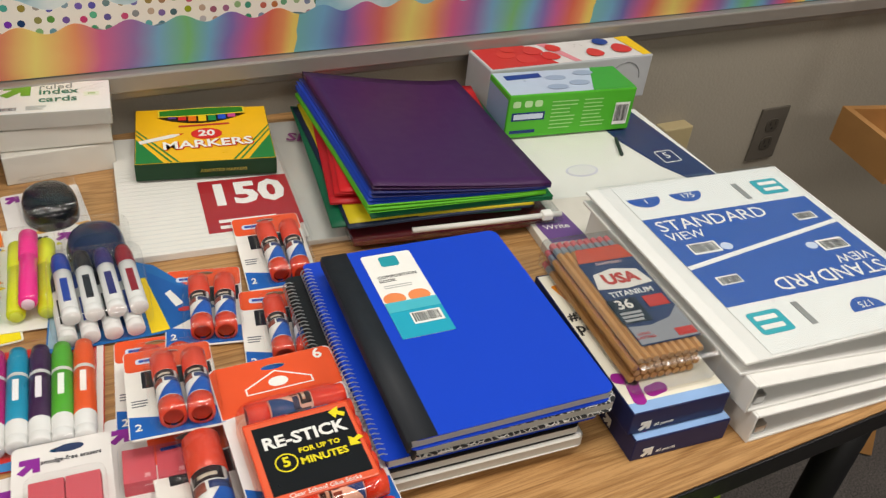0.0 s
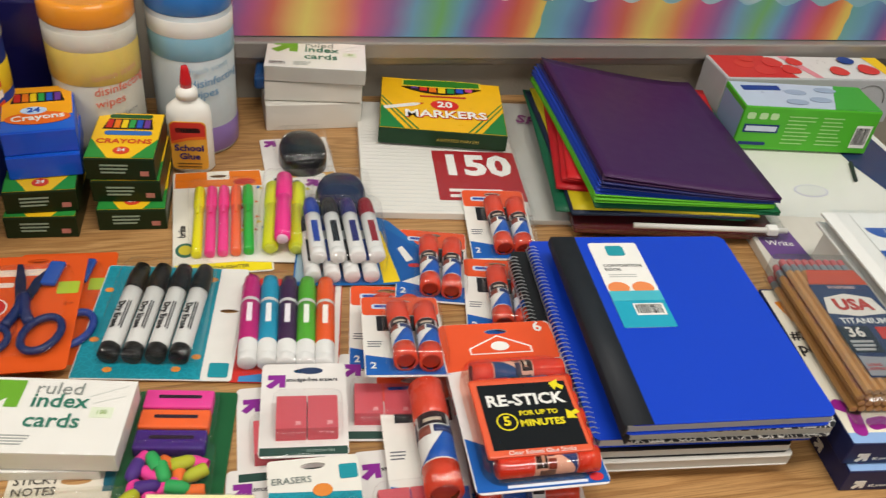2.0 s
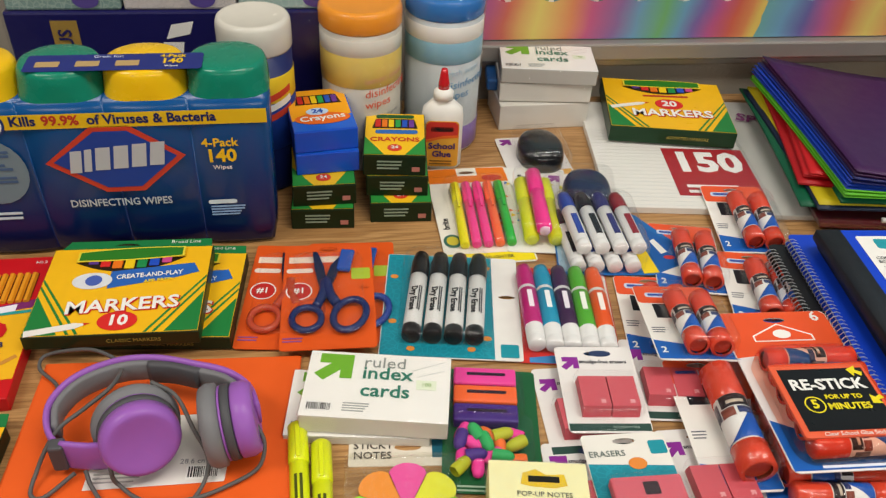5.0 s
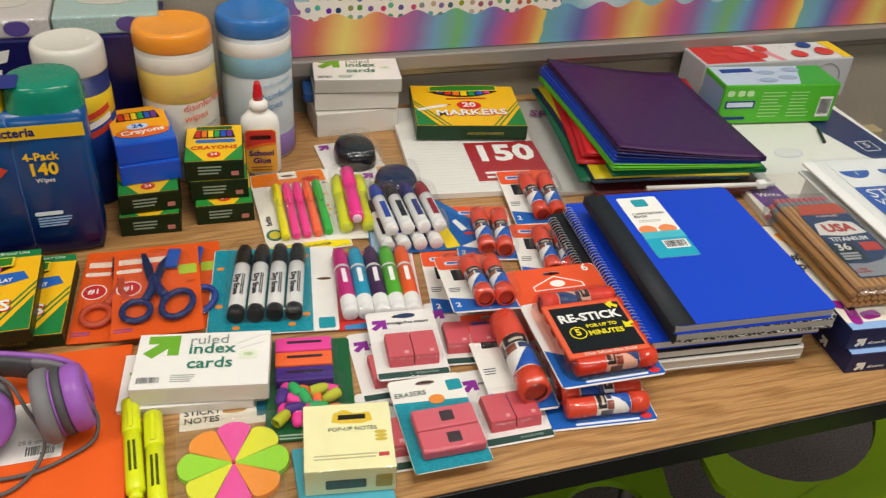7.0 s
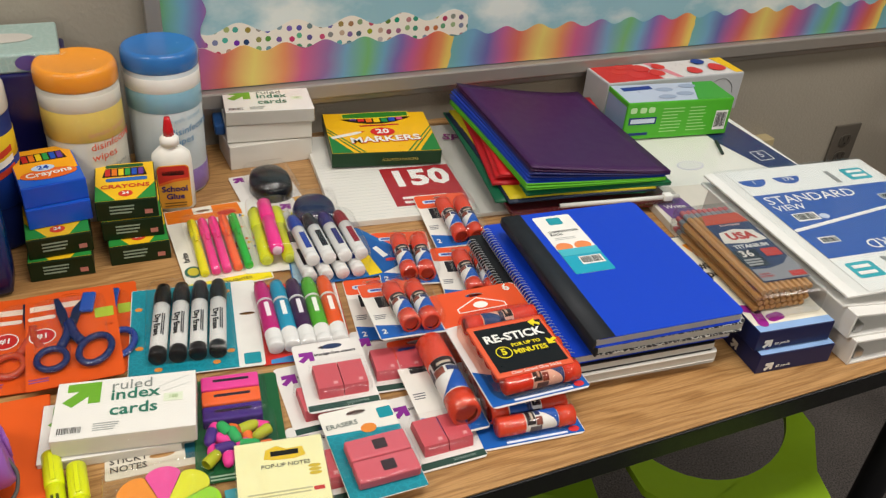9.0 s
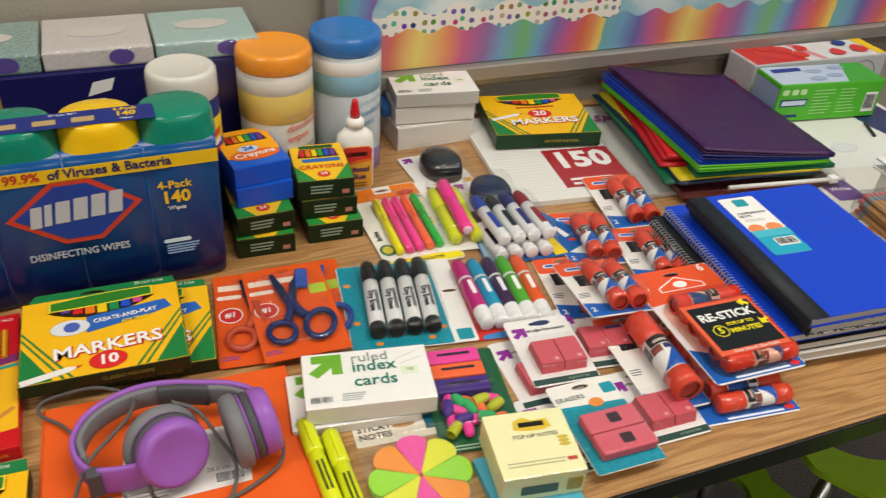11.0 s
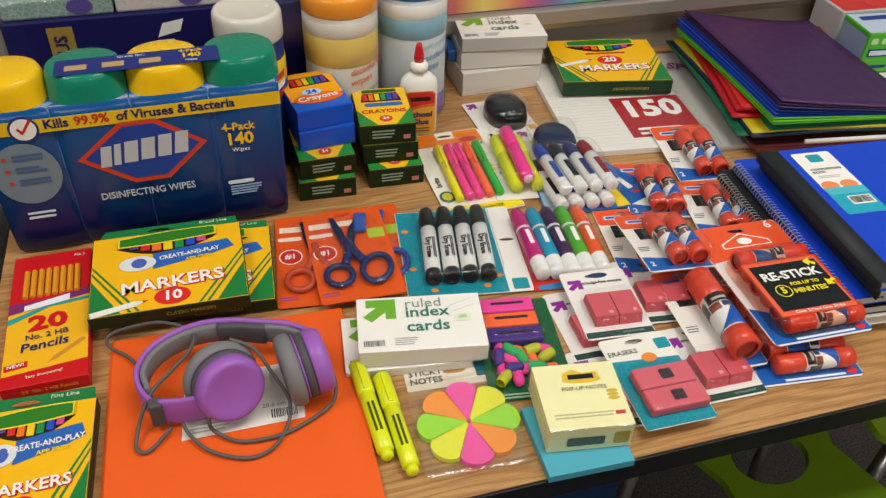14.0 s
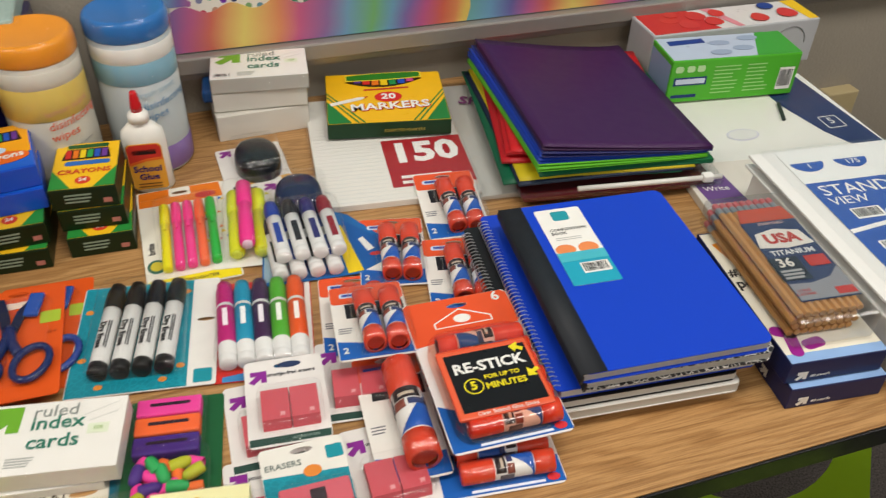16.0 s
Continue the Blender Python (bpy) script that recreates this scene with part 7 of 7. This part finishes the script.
# sticky notes shaped as petals
fl = thing("petal_sticky_notes", pose(-0.223, 0.396, TZ, 0, 0, -4), "neon petal-shaped sticky notes in a clear pack", "sticky notes")
part("header_card", sheet(rrect(0.09, 0.03, 0.002, 0.002, 0.043), [HOLE(0.024, 0.048, 0.008)], 0.0008), ink("#d9d3c4", 0.4), fl, "white header card")
letters("STICKY\nNOTES", 0.0105, ink("#4a4640"), fl, -0.039, 0.044, 0.0008, align="LEFT", bold=0.01)
flat("brand_patch", rrect(0.016, 0.019, 0.001, 0.037, 0.046), 0.0008, ink("#1f5f72"), fl)
for k, hx in enumerate(("#ee58a8", "#e6e83a", "#9fe03a", "#f59a3a", "#ee58a8", "#e6e83a", "#9fe03a", "#f59a3a")):
    a = radians(90 - 45 * k - 2)
    pet = [(0, 0)]
    for q in range(13):
        b = radians(-90 + 15 * q)
        pet.append((0.037 + 0.012 * math.cos(b), 0.0158 * math.sin(b)))
    part("petal_pad", move(prism(pet, 0.001, 0.0065), pose(0.006, -0.022, 0.0, 0, 0, math.degrees(a))), ink(hx, 0.55, 0.03, 0.2), fl, "neon petal pad")
part("centre_pin", prism(oval(0.004, 0.004, 0.006, -0.022, 10), 0.0065, 0.0078), ink("#c83a5a"), fl)
part("bag", box(-0.046, 0.052, -0.078, 0.038, 0.0003, 0.0082, 0.003), WRAP, fl, "clear plastic bag")

# note cube on a teal pad
bn = thing("teal_note_pad", pose(-0.127, 0.3325, TZ, 0, 0, -2), "pale blue sticky note pad under a note cube", "sticky notes")
part("pad", box(-0.041, 0.041, -0.04, 0.04, 0, 0.009, 0.0008), ink("#4ea6bc", 0.5), bn)
pc = thing("note_cube", pose(-0.1185, 0.3505, TZ + 0.0095, 0, 0, -8.5) @ Matrix.Diagonal((1.03, 1.03, 0.8, 1)), "pale yellow pop-up note cube in clear wrap", "sticky notes")
part("paper_cube", box(-0.038, 0.038, -0.037, 0.037, 0, 0.038, 0.0008), ink("#efe9b0", 0.5, 0.05, 0.6), pc, "pale yellow notes")
flat("cover_sheet", [(-0.038, -0.037), (0.038, -0.037), (0.038, 0.037), (-0.038, 0.037)], 0.038, ink("#f6f1bc", 0.4), pc)
flat("brand_burst", [(-0.014, 0.016), (-0.006, 0.014), (0.012, 0.013), (0.022, 0.016), (0.02, 0.026), (0.006, 0.025), (-0.002, 0.03), (-0.012, 0.026)], 0.0384, ink("#e8c422"), pc)
flat("brand_bar", [(-0.008, 0.018), (0.016, 0.018), (0.016, 0.0235), (-0.008, 0.0235)], 0.0388, ink("#1c1a16"), pc)
letters("POP-UP NOTES", 0.0062, ink("#4a4636"), pc, 0.004, 0.007, 0.0384)
for k in range(3):
    flat("stack_icon", oval(0.011, 0.004, 0.028, 0.002 - 0.0042 * k, 12), 0.0384, ink("#d6b82a"), pc)
bars(2, 0.056, 0.0014, 0.0035, -0.03, -0.022, 0.0384, ink("#c4be94"), pc)
flat("red_mark", rrect(0.009, 0.004, 0.0006, 0.029, -0.023), 0.0384, ink("#c8382e"), pc)
PF = pose(0, -0.0374, 0, 90, 0, 0)
# dark and gold patches paint the crumpled wrap's glints onto the front
flat("wrap_dark_glint", rrect(0.034, 0.014, 0.002, -0.004, 0.016), 0, ink("#4a4426"), pc, m=PF)
flat("wrap_gold_glint", rrect(0.014, 0.02, 0.002, 0.028, 0.018), 0, ink("#b59a2e"), pc, m=PF)
part("wrap", box(-0.0395, 0.0395, -0.0388, 0.0388, 0.0004, 0.0392, 0.002), WRAP, pc, "crumpled clear wrap")


# marker boxes that lie propped
def marker_box(m, label, w=0.16, line="Broad Line"):
    b = thing("marker_box", m, label, "markers", "marker boxes")
    d, h = 0.13, 0.0155
    part("carton", box(-w / 2, w / 2, -d / 2, d / 2, 0, h, 0.0012), ink("#1c2a14", 0.35), b, "dark green carton")
    marker_face(b, w, d, h, "10", True)
    part("hang_tab", sheet([(-w / 2 + 0.004, d / 2), (w / 2 - 0.002, d / 2), (w / 2 - 0.004, d / 2 + 0.017), (-w / 2 + 0.012, d / 2 + 0.017)], [HOLE(0.026, d / 2 + 0.008, -0.01)], 0.0007, h - 0.004), ink("#1f7a42", 0.35), b, "green hang tab")
    letters(line, 0.007, ink("#dfe6d4"), b, w / 2 - 0.03, d / 2 + 0.012, h - 0.0033)
    F = pose(0, -d / 2 - 0.0002, 0, 90, 0, 0)
    letters("CLASSIC MARKERS", 0.006, ink("#8a7f3a"), b, 0.02, 0.008, 0, m=F)
    return b


marker_box(pose(-0.446, 0.645, TZ, 0, 0, -4), "yellow and green box of ten markers under another")
marker_box(pose(-0.476, 0.635, TZ + 0.0185, 0, 0, -1), "yellow and green box of ten broad markers")
marker_box(pose(-0.605, 0.419, TZ, 0, 0, -2.5), "yellow and green box of ten fine markers near the table corner", 0.108, "Fine Line")

# pencils in a window box
pb = thing("pencil_box", pose(-0.5995, 0.614, TZ, 0, 0, 1), "red and yellow window box of twenty pencils", "pencils")
part("carton", box(-0.04, 0.04, -0.1, 0.1, 0, 0.016, 0.001), ink("#c5161e", 0.35), pb, "red carton")
flat("yellow_panel", [(-0.039, -0.084), (0.039, -0.076), (0.039, 0.022), (-0.039, 0.004)], 0.016, ink("#eeb41e"), pb)
flat("purple_swoosh", [(-0.039, 0.004), (0.039, 0.02), (0.039, 0.032), (0.0, 0.022), (-0.039, 0.02)], 0.0164, ink("#7a2a6a"), pb)
flat("teal_swoosh", [(-0.039, -0.012), (0.0, 0.008), (0.039, 0.012), (0.039, 0.016), (0.0, 0.012), (-0.039, -0.004)], 0.0168, ink("#2a9a9a"), pb)
flat("brand_bar", [(-0.024, 0.006), (0.02, 0.014), (0.02, 0.024), (-0.024, 0.014)], 0.0172, ink("#e9e6f0"), pb)
letters("20", 0.03, ink("#c5161e"), pb, 0.0, -0.015, 0.0166, 4, bold=0.04, wide=1.25)
letters("No. 2 HB", 0.0105, ink("#2a2a5a"), pb, 0.0, -0.034, 0.0166, 4, bold=0.015)
letters("Pencils", 0.0165, ink("#1d2464"), pb, -0.002, -0.048, 0.0166, 5, bold=0.015, shear=0.15)
flat("red_tag", [(-0.037, -0.078), (-0.016, -0.075), (-0.016, -0.067), (-0.037, -0.07)], 0.0166, ink("#c5161e"), pb)
letters("NEW!", 0.0062, WHITE, pb, -0.0265, -0.0725, 0.017, 5, bold=0.02)
letters("Easy Sharpening!", 0.005, ink("#f0e0c0"), pb, 0.0, -0.088, 0.016, 4)
letters("No.2", 0.0055, WHITE, pb, 0.028, 0.09, 0.016)
part("drawn_pencil", move(prism([(-0.02, -0.0022), (0.014, -0.0022), (0.022, 0), (0.014, 0.0022), (-0.02, 0.0022)], 0.0166, 0.0169), pose(0.02, -0.06, 0, 0, 0, 218)), ink("#c98a3a"), pb)
flat("window_back", [(-0.028, 0.03), (0.03, 0.034), (0.03, 0.072), (-0.028, 0.07)], 0.016, ink("#5a1a12"), pb)
for k in range(8):
    part("pencil", rod(0.0031, 0.027, 0.07, -0.0245 + 0.0073 * k, 0.0176, 6, 0.0004), ink("#e09422", 0.4, 0.1), pb, "yellow pencil")
letters("20  No. 2 HB Pencils", 0.006, ink("#d88a2a"), pb, 0.004, 0.008, 0, m=pose(0, -0.1002, 0, 90, 0, 0))
